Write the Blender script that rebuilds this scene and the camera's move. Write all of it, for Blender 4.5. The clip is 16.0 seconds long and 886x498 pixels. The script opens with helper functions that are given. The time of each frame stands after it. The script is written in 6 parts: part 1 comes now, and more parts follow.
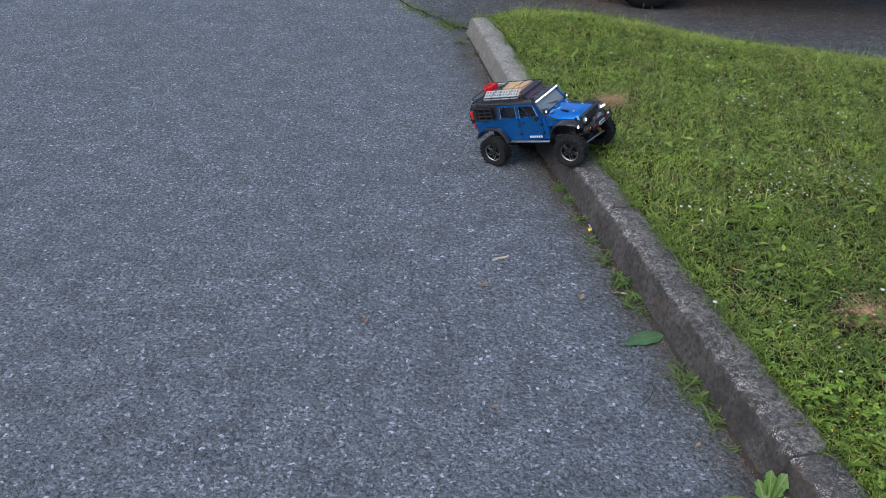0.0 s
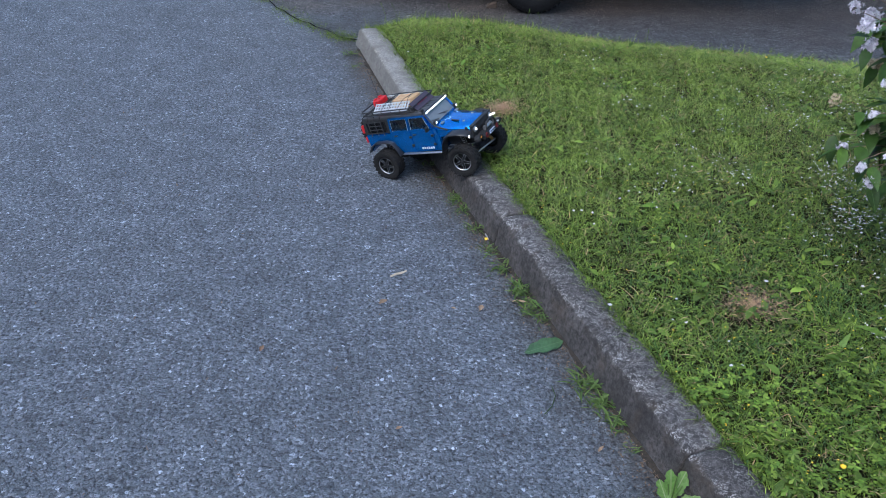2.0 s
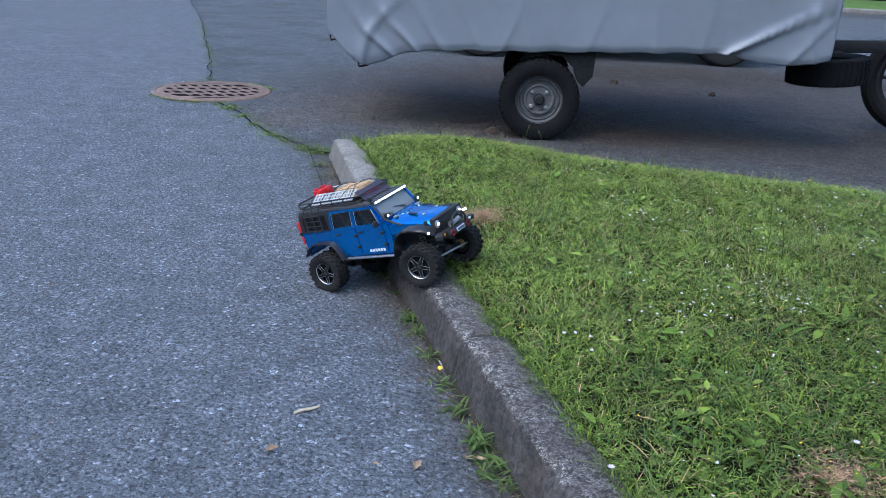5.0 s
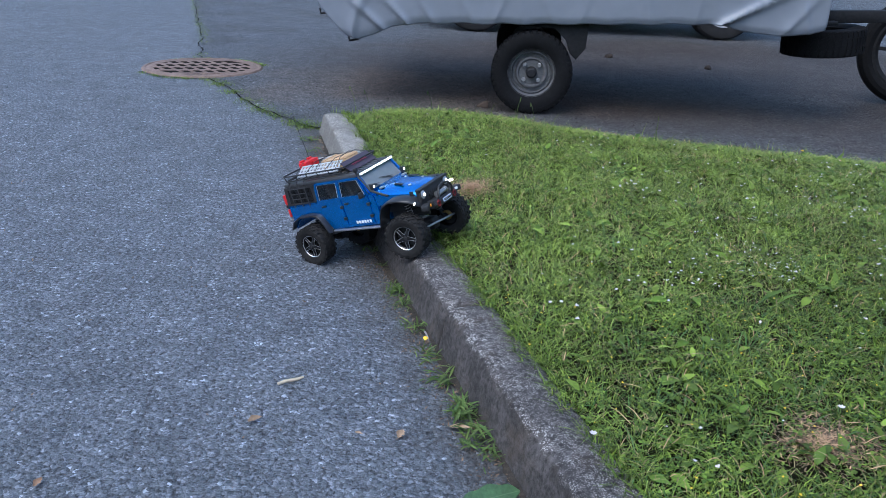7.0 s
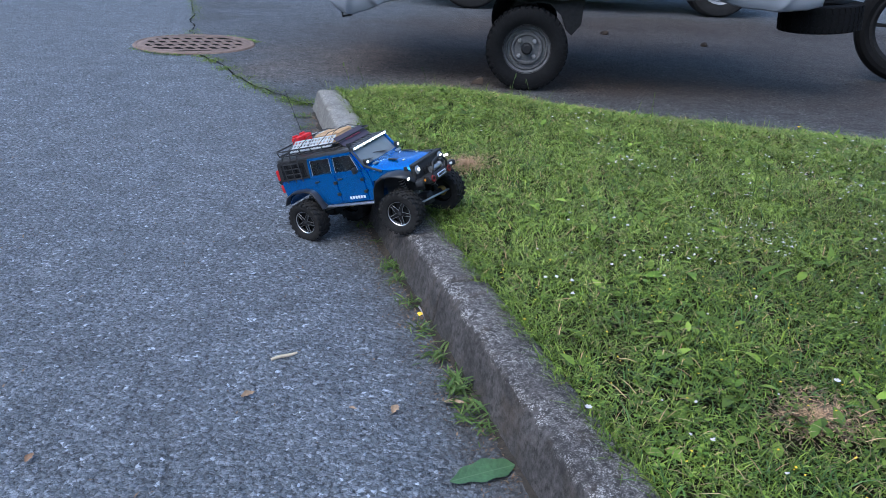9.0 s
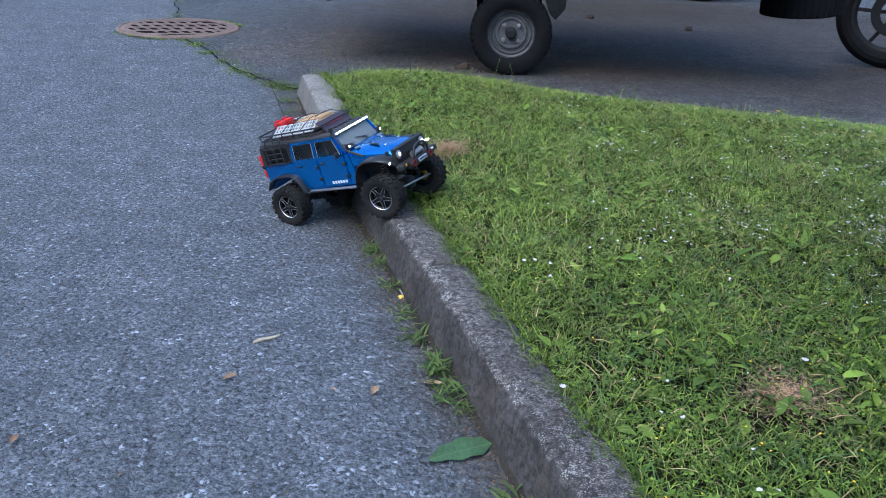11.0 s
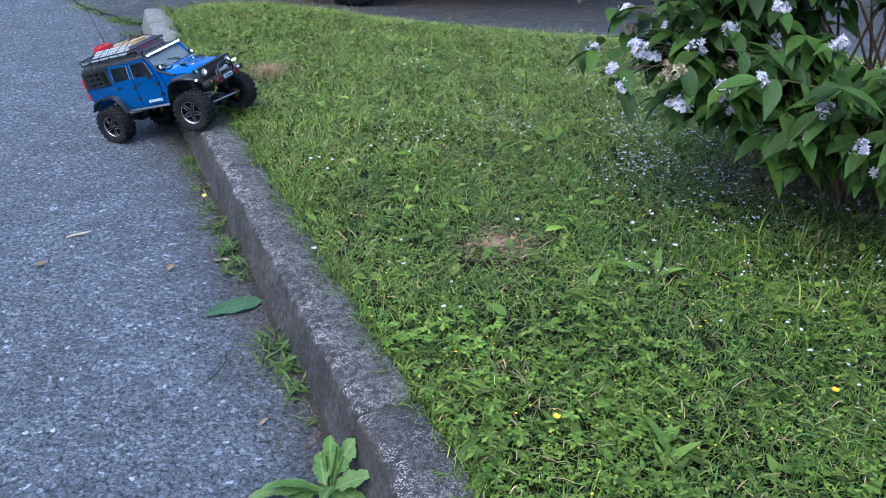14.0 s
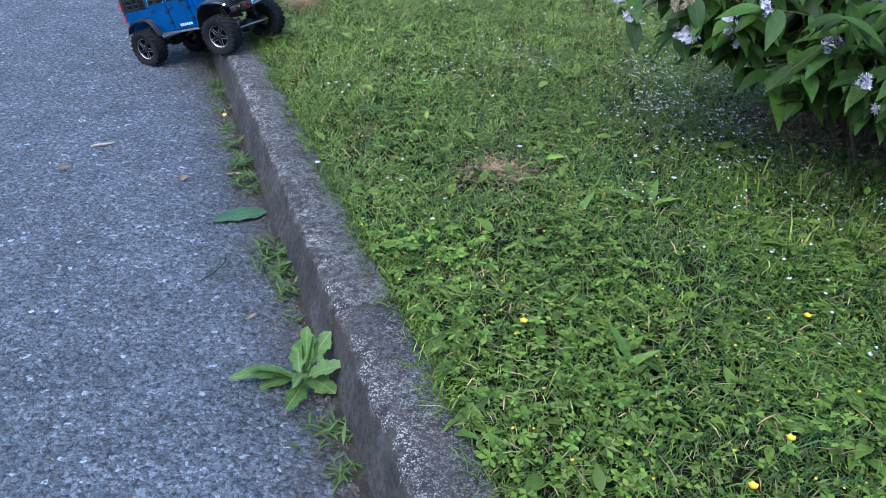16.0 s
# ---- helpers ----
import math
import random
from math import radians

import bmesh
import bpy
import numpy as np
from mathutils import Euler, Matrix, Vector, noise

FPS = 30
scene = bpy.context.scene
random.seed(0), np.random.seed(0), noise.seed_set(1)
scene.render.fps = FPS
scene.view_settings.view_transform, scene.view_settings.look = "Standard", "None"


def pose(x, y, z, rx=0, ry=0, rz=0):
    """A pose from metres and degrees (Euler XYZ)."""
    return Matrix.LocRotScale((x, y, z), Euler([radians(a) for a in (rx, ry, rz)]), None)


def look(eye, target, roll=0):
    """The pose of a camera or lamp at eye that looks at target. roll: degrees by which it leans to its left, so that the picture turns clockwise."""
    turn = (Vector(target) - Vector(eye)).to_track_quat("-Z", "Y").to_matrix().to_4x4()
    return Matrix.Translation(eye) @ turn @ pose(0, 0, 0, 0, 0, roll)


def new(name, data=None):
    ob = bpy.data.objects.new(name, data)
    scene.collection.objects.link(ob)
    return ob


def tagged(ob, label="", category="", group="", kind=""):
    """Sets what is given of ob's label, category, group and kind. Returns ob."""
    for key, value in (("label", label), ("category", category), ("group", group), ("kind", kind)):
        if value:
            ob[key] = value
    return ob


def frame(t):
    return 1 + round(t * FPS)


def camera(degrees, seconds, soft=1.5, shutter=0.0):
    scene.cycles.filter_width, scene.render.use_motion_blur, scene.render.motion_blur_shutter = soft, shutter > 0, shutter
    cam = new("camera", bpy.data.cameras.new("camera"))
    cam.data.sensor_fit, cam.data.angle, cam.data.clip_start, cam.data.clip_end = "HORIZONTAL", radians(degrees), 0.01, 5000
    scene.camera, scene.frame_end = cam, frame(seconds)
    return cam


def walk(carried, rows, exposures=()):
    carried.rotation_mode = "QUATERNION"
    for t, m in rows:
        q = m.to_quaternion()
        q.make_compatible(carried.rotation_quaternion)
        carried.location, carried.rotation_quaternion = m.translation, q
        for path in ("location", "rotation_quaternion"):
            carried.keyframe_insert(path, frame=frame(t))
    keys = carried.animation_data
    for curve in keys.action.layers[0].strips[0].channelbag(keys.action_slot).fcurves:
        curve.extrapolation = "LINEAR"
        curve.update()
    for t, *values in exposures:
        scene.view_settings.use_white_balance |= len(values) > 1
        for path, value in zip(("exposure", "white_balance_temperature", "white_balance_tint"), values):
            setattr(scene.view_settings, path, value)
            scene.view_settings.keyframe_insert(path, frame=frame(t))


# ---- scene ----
cam = camera(57.3, 16.0, soft=0.5)
PATH = [
    (0, (0.223, 0.141, 1.31), (0.171, 1.826, 0.235), 0.9),
    (0.5, (0.22, 0.16, 1.302), (0.245, 1.842, 0.219), 1.7),
    (1, (0.216, 0.172, 1.3), (0.288, 1.851, 0.215), 1.3),
    (1.5, (0.217, 0.164, 1.3), (0.342, 1.843, 0.22), 1.4),
    (2, (0.27, 0.183, 1.318), (0.433, 1.871, 0.258), 1.1),
    (2.5, (0.387, 0.271, 1.314), (0.561, 1.962, 0.261), 2.0),
    (3, (0.468, 0.326, 1.296), (0.64, 2.031, 0.265), 3.4),
    (3.5, (0.451, 0.455, 1.247), (0.61, 2.222, 0.324), 3.4),
    (3.7, (0.447, 0.522, 1.163), (0.597, 2.34, 0.343), 5.0),
    (5.8, (0.519, 0.732, 0.852), (0.63, 2.611, 0.176), 2.0),
    (6, (0.516, 0.73, 0.849), (0.63, 2.601, 0.152), 2.2),
    (6.5, (0.518, 0.728, 0.851), (0.643, 2.59, 0.132), 2.4),
    (7, (0.528, 0.728, 0.85), (0.654, 2.586, 0.12), 2.5),
    (7.5, (0.53, 0.731, 0.846), (0.662, 2.585, 0.108), 2.6),
    (8, (0.535, 0.734, 0.841), (0.673, 2.58, 0.084), 2.6),
    (8.5, (0.53, 0.737, 0.834), (0.669, 2.578, 0.066), 2.6),
    (11, (0.547, 0.713, 0.844), (0.714, 2.534, 0.035), 2.8),
    (11.5, (0.581, 0.677, 0.837), (0.838, 2.472, -0.007), 3.2),
    (12, (0.606, 0.645, 0.833), (0.928, 2.39, -0.09), 3.7),
    (12.5, (0.635, 0.624, 0.83), (0.973, 2.363, -0.1), 3.7),
    (13, (0.682, 0.583, 0.842), (1.033, 2.318, -0.088), 3.3),
    (13.5, (0.739, 0.465, 0.879), (1.102, 2.201, -0.045), 2.9),
    (14, (0.799, 0.366, 0.868), (1.175, 2.1, -0.054), 2.9),
    (14.5, (0.885, 0.31, 0.829), (1.244, 2.026, -0.135), 4.1),
    (15, (0.913, 0.278, 0.828), (1.195, 1.997, -0.154), 4.1),
    (15.5, (0.903, 0.273, 0.819), (1.17, 1.985, -0.179), 3.9),
    (16, (0.897, 0.274, 0.814), (1.147, 1.984, -0.191), 4.1),
]
STOPS = [(0, 0.84, 6450), (1.0, 0.88, 6050), (1.6, 0.88, 5850), (2.0, 0.95, 5790), (2.5, 1.11, 5740), (3.5, 1.15, 5660), (8.5, 1.12, 5720), (12.0, 1.13, 5600), (13.5, 1.16, 5480), (14.0, 1.32, 5420), (16.0, 1.27, 5340)]
walk(cam, [(t, look(eye, target, roll)) for t, eye, target, roll in PATH], [(t, e, k, 5) for t, e, k in STOPS])

# ---- light: a dull evening sky ----
world = bpy.data.worlds.new("evening_sky")
scene.world = world
world.use_nodes = True
wn, wl = world.node_tree.nodes, world.node_tree.links
sky = wn.new("ShaderNodeTexSky")
sky.sky_type, sky.sun_disc = "NISHITA", False
sky.sun_elevation, sky.sun_rotation = radians(50), radians(225)
sky.air_density, sky.dust_density, sky.ozone_density = 1.0, 2.0, 1.0
wl.new(sky.outputs[0], wn["Background"].inputs[0])
wn["Background"].inputs[1].default_value = 0.15
sun = new("sun", bpy.data.lights.new("sun", "SUN"))
sun.data.energy, sun.data.angle, sun.data.color = 0.7, radians(50), (1.0, 0.97, 0.93)
sun.matrix_world = look((0, 0, 8), (1.6, 1.5, 3.0))


# ---- materials ----
def mat(name, color, rough=0.7, metal=0.0, vary=0.25, scales=(6.0, 60.0), bump=0.0, bump_scale=120.0, bump_dist=0.004,
        island=0.0, piece=0.0, tint=None, coat=0.0, emit=0.0, trans=0.0):
    """A painted, grown or cast surface: base colour with two scales of variation, fine relief, and a shade of its own for each piece."""
    m = bpy.data.materials.new(name)
    m.use_nodes = True
    n, l = m.node_tree.nodes, m.node_tree.links
    b = n["Principled BSDF"]
    b.inputs["Roughness"].default_value, b.inputs["Metallic"].default_value = rough, metal
    b.inputs["Coat Weight"].default_value = coat
    co = n.new("ShaderNodeTexCoord")
    rgb = n.new("ShaderNodeRGB")
    rgb.outputs[0].default_value = (*color, 1)
    out = rgb.outputs[0]
    total = None
    for sc in scales:
        t = n.new("ShaderNodeTexNoise")
        t.inputs["Scale"].default_value, t.inputs["Detail"].default_value = sc, 4
        l.new(co.outputs["Object"], t.inputs["Vector"])
        r = n.new("ShaderNodeMapRange")
        r.inputs[1].default_value, r.inputs[2].default_value = 0.25, 0.75
        r.inputs[3].default_value, r.inputs[4].default_value = 1 - vary, 1 + vary
        l.new(t.outputs["Fac"], r.inputs[0])
        if total is None:
            total = r.outputs[0]
        else:
            k = n.new("ShaderNodeMath")
            k.operation = "MULTIPLY"
            l.new(total, k.inputs[0]), l.new(r.outputs[0], k.inputs[1])
            total = k.outputs[0]
    own = None
    if island:
        own = n.new("ShaderNodeNewGeometry").outputs["Random Per Island"]
    elif piece:
        own = n.new("ShaderNodeObjectInfo").outputs["Random"]
    if own is not None:
        if tint is not None:
            mx = n.new("ShaderNodeMix")
            mx.data_type = "RGBA"
            mx.inputs[7].default_value = (*tint, 1)
            l.new(out, mx.inputs[6]), l.new(own, mx.inputs[0])
            out = mx.outputs[2]
        r = n.new("ShaderNodeMapRange")
        a = island or piece
        r.inputs[3].default_value, r.inputs[4].default_value = 1 - a, 1 + a
        w = n.new("ShaderNodeTexWhiteNoise")
        w.noise_dimensions = "1D"
        l.new(own, w.inputs["W"]), l.new(w.outputs["Value"], r.inputs[0])
        k = n.new("ShaderNodeMath")
        k.operation = "MULTIPLY"
        l.new(total, k.inputs[0]), l.new(r.outputs[0], k.inputs[1])
        total = k.outputs[0]
    mul = n.new("ShaderNodeMix")
    mul.data_type, mul.blend_type = "RGBA", "MULTIPLY"
    mul.inputs[0].default_value = 1
    l.new(out, mul.inputs[6]), l.new(total, mul.inputs[7])
    l.new(mul.outputs[2], b.inputs["Base Color"])
    if emit:
        b.inputs["Emission Color"].default_value = (*color, 1)
        b.inputs["Emission Strength"].default_value = emit
    if trans:
        b.inputs["Transmission Weight"].default_value = trans
    if bump:
        t = n.new("ShaderNodeTexNoise")
        t.inputs["Scale"].default_value, t.inputs["Detail"].default_value = bump_scale, 5
        l.new(co.outputs["Object"], t.inputs["Vector"])
        u = n.new("ShaderNodeBump")
        u.inputs["Strength"].default_value, u.inputs["Distance"].default_value = bump, bump_dist
        l.new(t.outputs["Fac"], u.inputs["Height"]), l.new(u.outputs[0], b.inputs["Normal"])
    return m


def ramp(n, stops):
    r = n.new("ShaderNodeValToRGB")
    e = r.color_ramp.elements
    while len(e) < len(stops):
        e.new(0.5)
    for el, (p, c) in zip(e, stops):
        el.position, el.color = p, (*c, 1)
    return r


def asphalt(name, chip_scale, binder, pale, dirt, dirt_amount, silt=0.0, spot=None):
    """Worn asphalt: pale and dark chips in a dark binder, with stains and brown dust; spots also paint shade."""
    m = bpy.data.materials.new(name)
    m.use_nodes = True
    n, l = m.node_tree.nodes, m.node_tree.links
    b = n["Principled BSDF"]
    co = n.new("ShaderNodeTexCoord").outputs["Object"]
    wob = n.new("ShaderNodeTexNoise")
    wob.inputs["Scale"].default_value = chip_scale * 0.6
    l.new(co, wob.inputs["Vector"])
    shift = n.new("ShaderNodeMix")
    shift.data_type, shift.blend_type = "RGBA", "LINEAR_LIGHT"
    shift.inputs[0].default_value = 0.008
    l.new(co, shift.inputs[6]), l.new(wob.outputs["Color"], shift.inputs[7])
    cells = n.new("ShaderNodeTexVoronoi")
    cells.inputs["Scale"].default_value = chip_scale
    l.new(shift.outputs[2], cells.inputs["Vector"])
    edge = n.new("ShaderNodeTexVoronoi")
    edge.feature = "DISTANCE_TO_EDGE"
    edge.inputs["Scale"].default_value = chip_scale
    l.new(shift.outputs[2], edge.inputs["Vector"])
    sep = n.new("ShaderNodeSeparateColor")
    l.new(cells.outputs["Color"], sep.inputs[0])
    mid = tuple(0.55 * p + 0.45 * q for p, q in zip(binder, pale))
    dull = tuple(0.75 * p + 0.25 * q for p, q in zip(binder, pale))
    chip = ramp(n, [(0.0, dull), (0.45, mid), (0.80, tuple(0.3 * p + 0.7 * q for p, q in zip(binder, pale))), (0.965, pale), (0.985, tuple(min(1, 1.6 * c) for c in pale))])
    l.new(sep.outputs[0], chip.inputs[0])
    joint = n.new("ShaderNodeMapRange")
    joint.inputs[1].default_value, joint.inputs[2].default_value = -0.03, 0.11
    l.new(edge.outputs["Distance"], joint.inputs[0])
    a = n.new("ShaderNodeMix")
    a.data_type = "RGBA"
    a.inputs[6].default_value = (*binder, 1)
    l.new(joint.outputs[0], a.inputs[0]), l.new(chip.outputs[0], a.inputs[7])
    blot = n.new("ShaderNodeTexNoise")
    blot.inputs["Scale"].default_value, blot.inputs["Detail"].default_value = 1.7, 6
    l.new(co, blot.inputs["Vector"])
    stain = n.new("ShaderNodeMapRange")
    stain.inputs[1].default_value, stain.inputs[2].default_value = 0.42, 0.75
    stain.inputs[4].default_value = dirt_amount
    l.new(blot.outputs["Fac"], stain.inputs[0])
    d = n.new("ShaderNodeMix")
    d.data_type = "RGBA"
    d.inputs[7].default_value = (*dirt, 1)
    l.new(stain.outputs[0], d.inputs[0]), l.new(a.outputs[2], d.inputs[6])
    fine = n.new("ShaderNodeTexNoise")
    fine.inputs["Scale"].default_value, fine.inputs["Detail"].default_value = 9, 6
    l.new(co, fine.inputs["Vector"])
    fr = n.new("ShaderNodeMapRange")
    fr.inputs[1].default_value, fr.inputs[2].default_value = 0.3, 0.7
    fr.inputs[3].default_value, fr.inputs[4].default_value = 0.8, 1.2
    l.new(fine.outputs["Fac"], fr.inputs[0])
    mul = n.new("ShaderNodeMix")
    mul.data_type, mul.blend_type = "RGBA", "MULTIPLY"
    mul.inputs[0].default_value = 1
    clump = n.new("ShaderNodeTexNoise")
    clump.inputs["Scale"].default_value, clump.inputs["Detail"].default_value, clump.inputs["Roughness"].default_value = 42, 5, 0.75
    l.new(co, clump.inputs["Vector"])
    cr = n.new("ShaderNodeMapRange")
    cr.inputs[1].default_value, cr.inputs[2].default_value = 0.36, 0.64
    cr.inputs[3].default_value, cr.inputs[4].default_value = 0.79, 1.21
    l.new(clump.outputs["Fac"], cr.inputs[0])
    both = n.new("ShaderNodeMath")
    both.operation = "MULTIPLY"
    l.new(fr.outputs[0], both.inputs[0]), l.new(cr.outputs[0], both.inputs[1])
    l.new(d.outputs[2], mul.inputs[6]), l.new(both.outputs[0], mul.inputs[7])
    l.new(mul.outputs[2], b.inputs["Base Color"])
    b.inputs["Roughness"].default_value = 0.62
    big = n.new("ShaderNodeTexVoronoi")
    big.feature = "SMOOTH_F1"
    big.inputs["Scale"].default_value, big.inputs["Smoothness"].default_value = chip_scale * 0.62, 0.35
    l.new(shift.outputs[2], big.inputs["Vector"])
    pits = n.new("ShaderNodeTexNoise")
    pits.inputs["Scale"].default_value, pits.inputs["Detail"].default_value, pits.inputs["Roughness"].default_value = chip_scale * 0.9, 6, 0.7
    l.new(co, pits.inputs["Vector"])
    h = n.new("ShaderNodeMath")
    h.operation = "MULTIPLY_ADD"
    h.inputs[1].default_value = -1.3
    l.new(big.outputs["Distance"], h.inputs[0]), l.new(pits.outputs["Fac"], h.inputs[2])
    g = n.new("ShaderNodeMath")
    g.operation = "MULTIPLY_ADD"
    g.inputs[1].default_value = 0.2
    l.new(joint.outputs[0], g.inputs[0]), l.new(h.outputs[0], g.inputs[2])
    u = n.new("ShaderNodeBump")
    u.inputs["Strength"].default_value, u.inputs["Distance"].default_value = 1.0, 0.0065
    l.new(g.outputs[0], u.inputs["Height"]), l.new(u.outputs[0], b.inputs["Normal"])
    dark = n.new("ShaderNodeMapRange")
    dark.inputs[1].default_value, dark.inputs[2].default_value = 0.40, 0.50
    dark.inputs[3].default_value, dark.inputs[4].default_value = 0.25, 1.07
    l.new(pits.outputs["Fac"], dark.inputs[0])
    worn = n.new("ShaderNodeMix")
    worn.data_type, worn.blend_type = "RGBA", "MULTIPLY"
    worn.inputs[0].default_value = 1
    l.new(mul.outputs[2], worn.inputs[6]), l.new(dark.outputs[0], worn.inputs[7])
    last = worn.outputs[2]
    # each spot multiplies the colour, for dirt tint and painted shade alike
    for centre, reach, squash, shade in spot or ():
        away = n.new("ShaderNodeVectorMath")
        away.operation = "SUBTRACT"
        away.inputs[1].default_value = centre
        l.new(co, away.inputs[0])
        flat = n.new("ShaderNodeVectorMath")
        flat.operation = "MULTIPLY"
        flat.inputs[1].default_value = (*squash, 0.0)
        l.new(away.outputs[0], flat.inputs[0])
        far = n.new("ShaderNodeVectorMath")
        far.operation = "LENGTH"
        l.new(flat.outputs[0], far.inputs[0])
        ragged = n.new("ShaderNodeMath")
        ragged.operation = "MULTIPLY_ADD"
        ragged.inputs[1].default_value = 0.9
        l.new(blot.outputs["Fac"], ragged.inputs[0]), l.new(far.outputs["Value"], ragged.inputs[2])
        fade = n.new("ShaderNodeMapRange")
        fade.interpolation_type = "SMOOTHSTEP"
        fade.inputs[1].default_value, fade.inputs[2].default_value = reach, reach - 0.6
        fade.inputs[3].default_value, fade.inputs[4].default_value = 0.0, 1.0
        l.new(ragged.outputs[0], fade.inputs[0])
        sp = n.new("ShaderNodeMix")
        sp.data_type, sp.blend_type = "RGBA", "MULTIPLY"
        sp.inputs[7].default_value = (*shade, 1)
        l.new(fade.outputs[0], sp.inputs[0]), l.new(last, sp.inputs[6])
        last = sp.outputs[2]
    if silt:
        # silt and moss washed up along the gutter, which runs on a straight line
        xyz = n.new("ShaderNodeVectorMath")
        xyz.operation = "DOT_PRODUCT"
        xyz.inputs[1].default_value = (1.0, 0.2420, 0.0)
        l.new(co, xyz.inputs[0])
        rag = n.new("ShaderNodeTexNoise")
        rag.inputs["Scale"].default_value, rag.inputs["Detail"].default_value = 11, 6
        l.new(co, rag.inputs["Vector"])
        add = n.new("ShaderNodeMath")
        add.operation = "MULTIPLY_ADD"
        add.inputs[1].default_value = 0.22
        l.new(rag.outputs["Fac"], add.inputs[0]), l.new(xyz.outputs["Value"], add.inputs[2])
        near = n.new("ShaderNodeMapRange")
        near.interpolation_type = "SMOOTHSTEP"
        near.inputs[1].default_value, near.inputs[2].default_value = 1.185 - 0.09, 1.185 + 0.14
        near.inputs[4].default_value = silt
        l.new(add.outputs[0], near.inputs[0])
        sx = n.new("ShaderNodeMix")
        sx.data_type = "RGBA"
        sx.inputs[7].default_value = (0.058, 0.050, 0.044, 1)
        l.new(near.outputs[0], sx.inputs[0]), l.new(last, sx.inputs[6])
        last = sx.outputs[2]
    l.new(last, b.inputs["Base Color"])
    return m


def kerb_concrete(name, pale, dark, worn):
    """Old cast concrete, black with algae, worn to the pale grit along its front arris. The stone's own x runs across it."""
    m = bpy.data.materials.new(name)
    m.use_nodes = True
    n, l = m.node_tree.nodes, m.node_tree.links
    b = n["Principled BSDF"]
    b.inputs["Roughness"].default_value = 0.9
    co = n.new("ShaderNodeTexCoord").outputs["Object"]
    info = n.new("ShaderNodeObjectInfo")
    off = n.new("ShaderNodeVectorMath")
    off.operation = "MULTIPLY_ADD"
    off.inputs[1].default_value = (1, 1, 1)
    grow = n.new("ShaderNodeVectorMath")
    grow.operation = "SCALE"
    grow.inputs[0].default_value = (7, 13, 3)
    l.new(info.outputs["Random"], grow.inputs["Scale"])
    l.new(co, off.inputs[0]), l.new(grow.outputs[0], off.inputs[2])
    sep = n.new("ShaderNodeSeparateXYZ")
    l.new(co, sep.inputs[0])

    def tex(scale, lo, hi, rough=0.6):
        t = n.new("ShaderNodeTexNoise")
        t.inputs["Scale"].default_value, t.inputs["Detail"].default_value, t.inputs["Roughness"].default_value = scale, 7, rough
        l.new(off.outputs[0], t.inputs["Vector"])
        r = n.new("ShaderNodeMapRange")
        r.inputs[1].default_value, r.inputs[2].default_value = lo, hi
        l.new(t.outputs["Fac"], r.inputs[0])
        return r.outputs[0]

    def math_(op, p, q):
        k = n.new("ShaderNodeMath")
        k.operation, k.use_clamp = op, True
        for i, v in enumerate((p, q)):
            if isinstance(v, (int, float)):
                k.inputs[i].default_value = v
            else:
                l.new(v, k.inputs[i])
        return k.outputs[0]

    # worn strip: strongest where x is 2 to 6 cm and at the top
    strip = ramp(n, [(0.0, (0, 0, 0)), (0.10, (0.3,) * 3), (0.16, (1, 1, 1)), (0.32, (0.85,) * 3), (0.46, (0.42,) * 3), (0.85, (0.34,) * 3), (1.0, (0.1,) * 3)])
    ragged = n.new("ShaderNodeMath")
    ragged.operation = "MULTIPLY_ADD"
    ragged.inputs[1].default_value = 0.022
    wide = n.new("ShaderNodeMath")
    wide.operation = "DIVIDE"
    wide.inputs[1].default_value = 0.13
    l.new(sep.outputs[0], wide.inputs[0])
    sway = n.new("ShaderNodeMath")
    sway.operation = "MULTIPLY_ADD"
    sway.inputs[1].default_value = 0.30
    l.new(tex(16, 0.3, 0.7), sway.inputs[0]), l.new(wide.outputs[0], sway.inputs[2])
    shifted = math_("SUBTRACT", sway.outputs[0], 0.15)
    l.new(shifted, strip.inputs[0])
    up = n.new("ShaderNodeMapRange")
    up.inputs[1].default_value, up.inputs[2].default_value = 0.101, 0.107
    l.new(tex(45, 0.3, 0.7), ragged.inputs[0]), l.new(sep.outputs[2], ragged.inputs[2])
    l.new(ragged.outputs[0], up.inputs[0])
    wear = math_("MULTIPLY", strip.outputs[0], up.outputs[0])
    grain = n.new("ShaderNodeTexVoronoi")
    grain.inputs["Scale"].default_value = 380
    l.new(off.outputs[0], grain.inputs["Vector"])
    tone = n.new("ShaderNodeSeparateColor")
    l.new(grain.outputs["Color"], tone.inputs[0])
    picked = n.new("ShaderNodeMapRange")
    picked.inputs[1].default_value, picked.inputs[2].default_value = 0.25, 0.55
    l.new(tone.outputs[0], picked.inputs[0])
    shrunk = n.new("ShaderNodeMapRange")
    shrunk.inputs[1].default_value, shrunk.inputs[2].default_value = 0.62, 0.42
    l.new(grain.outputs["Distance"], shrunk.inputs[0])
    grit = math_("MULTIPLY", math_("MULTIPLY", picked.outputs[0], shrunk.outputs[0]), math_("MULTIPLY", tex(75, 0.44, 0.52, 0.75), tex(12, 0.38, 0.54, 0.7)))
    wear = math_("MULTIPLY", math_("MULTIPLY", wear, grit), worn)
    face = n.new("ShaderNodeMix")
    face.data_type = "RGBA"
    face.inputs[6].default_value, face.inputs[7].default_value = (*dark, 1), (*pale, 1)
    l.new(math_("MULTIPLY", tex(9, 0.30, 0.66, 0.7), tex(75, 0.36, 0.64, 0.8)), face.inputs[0])
    moss = n.new("ShaderNodeMix")
    moss.data_type = "RGBA"
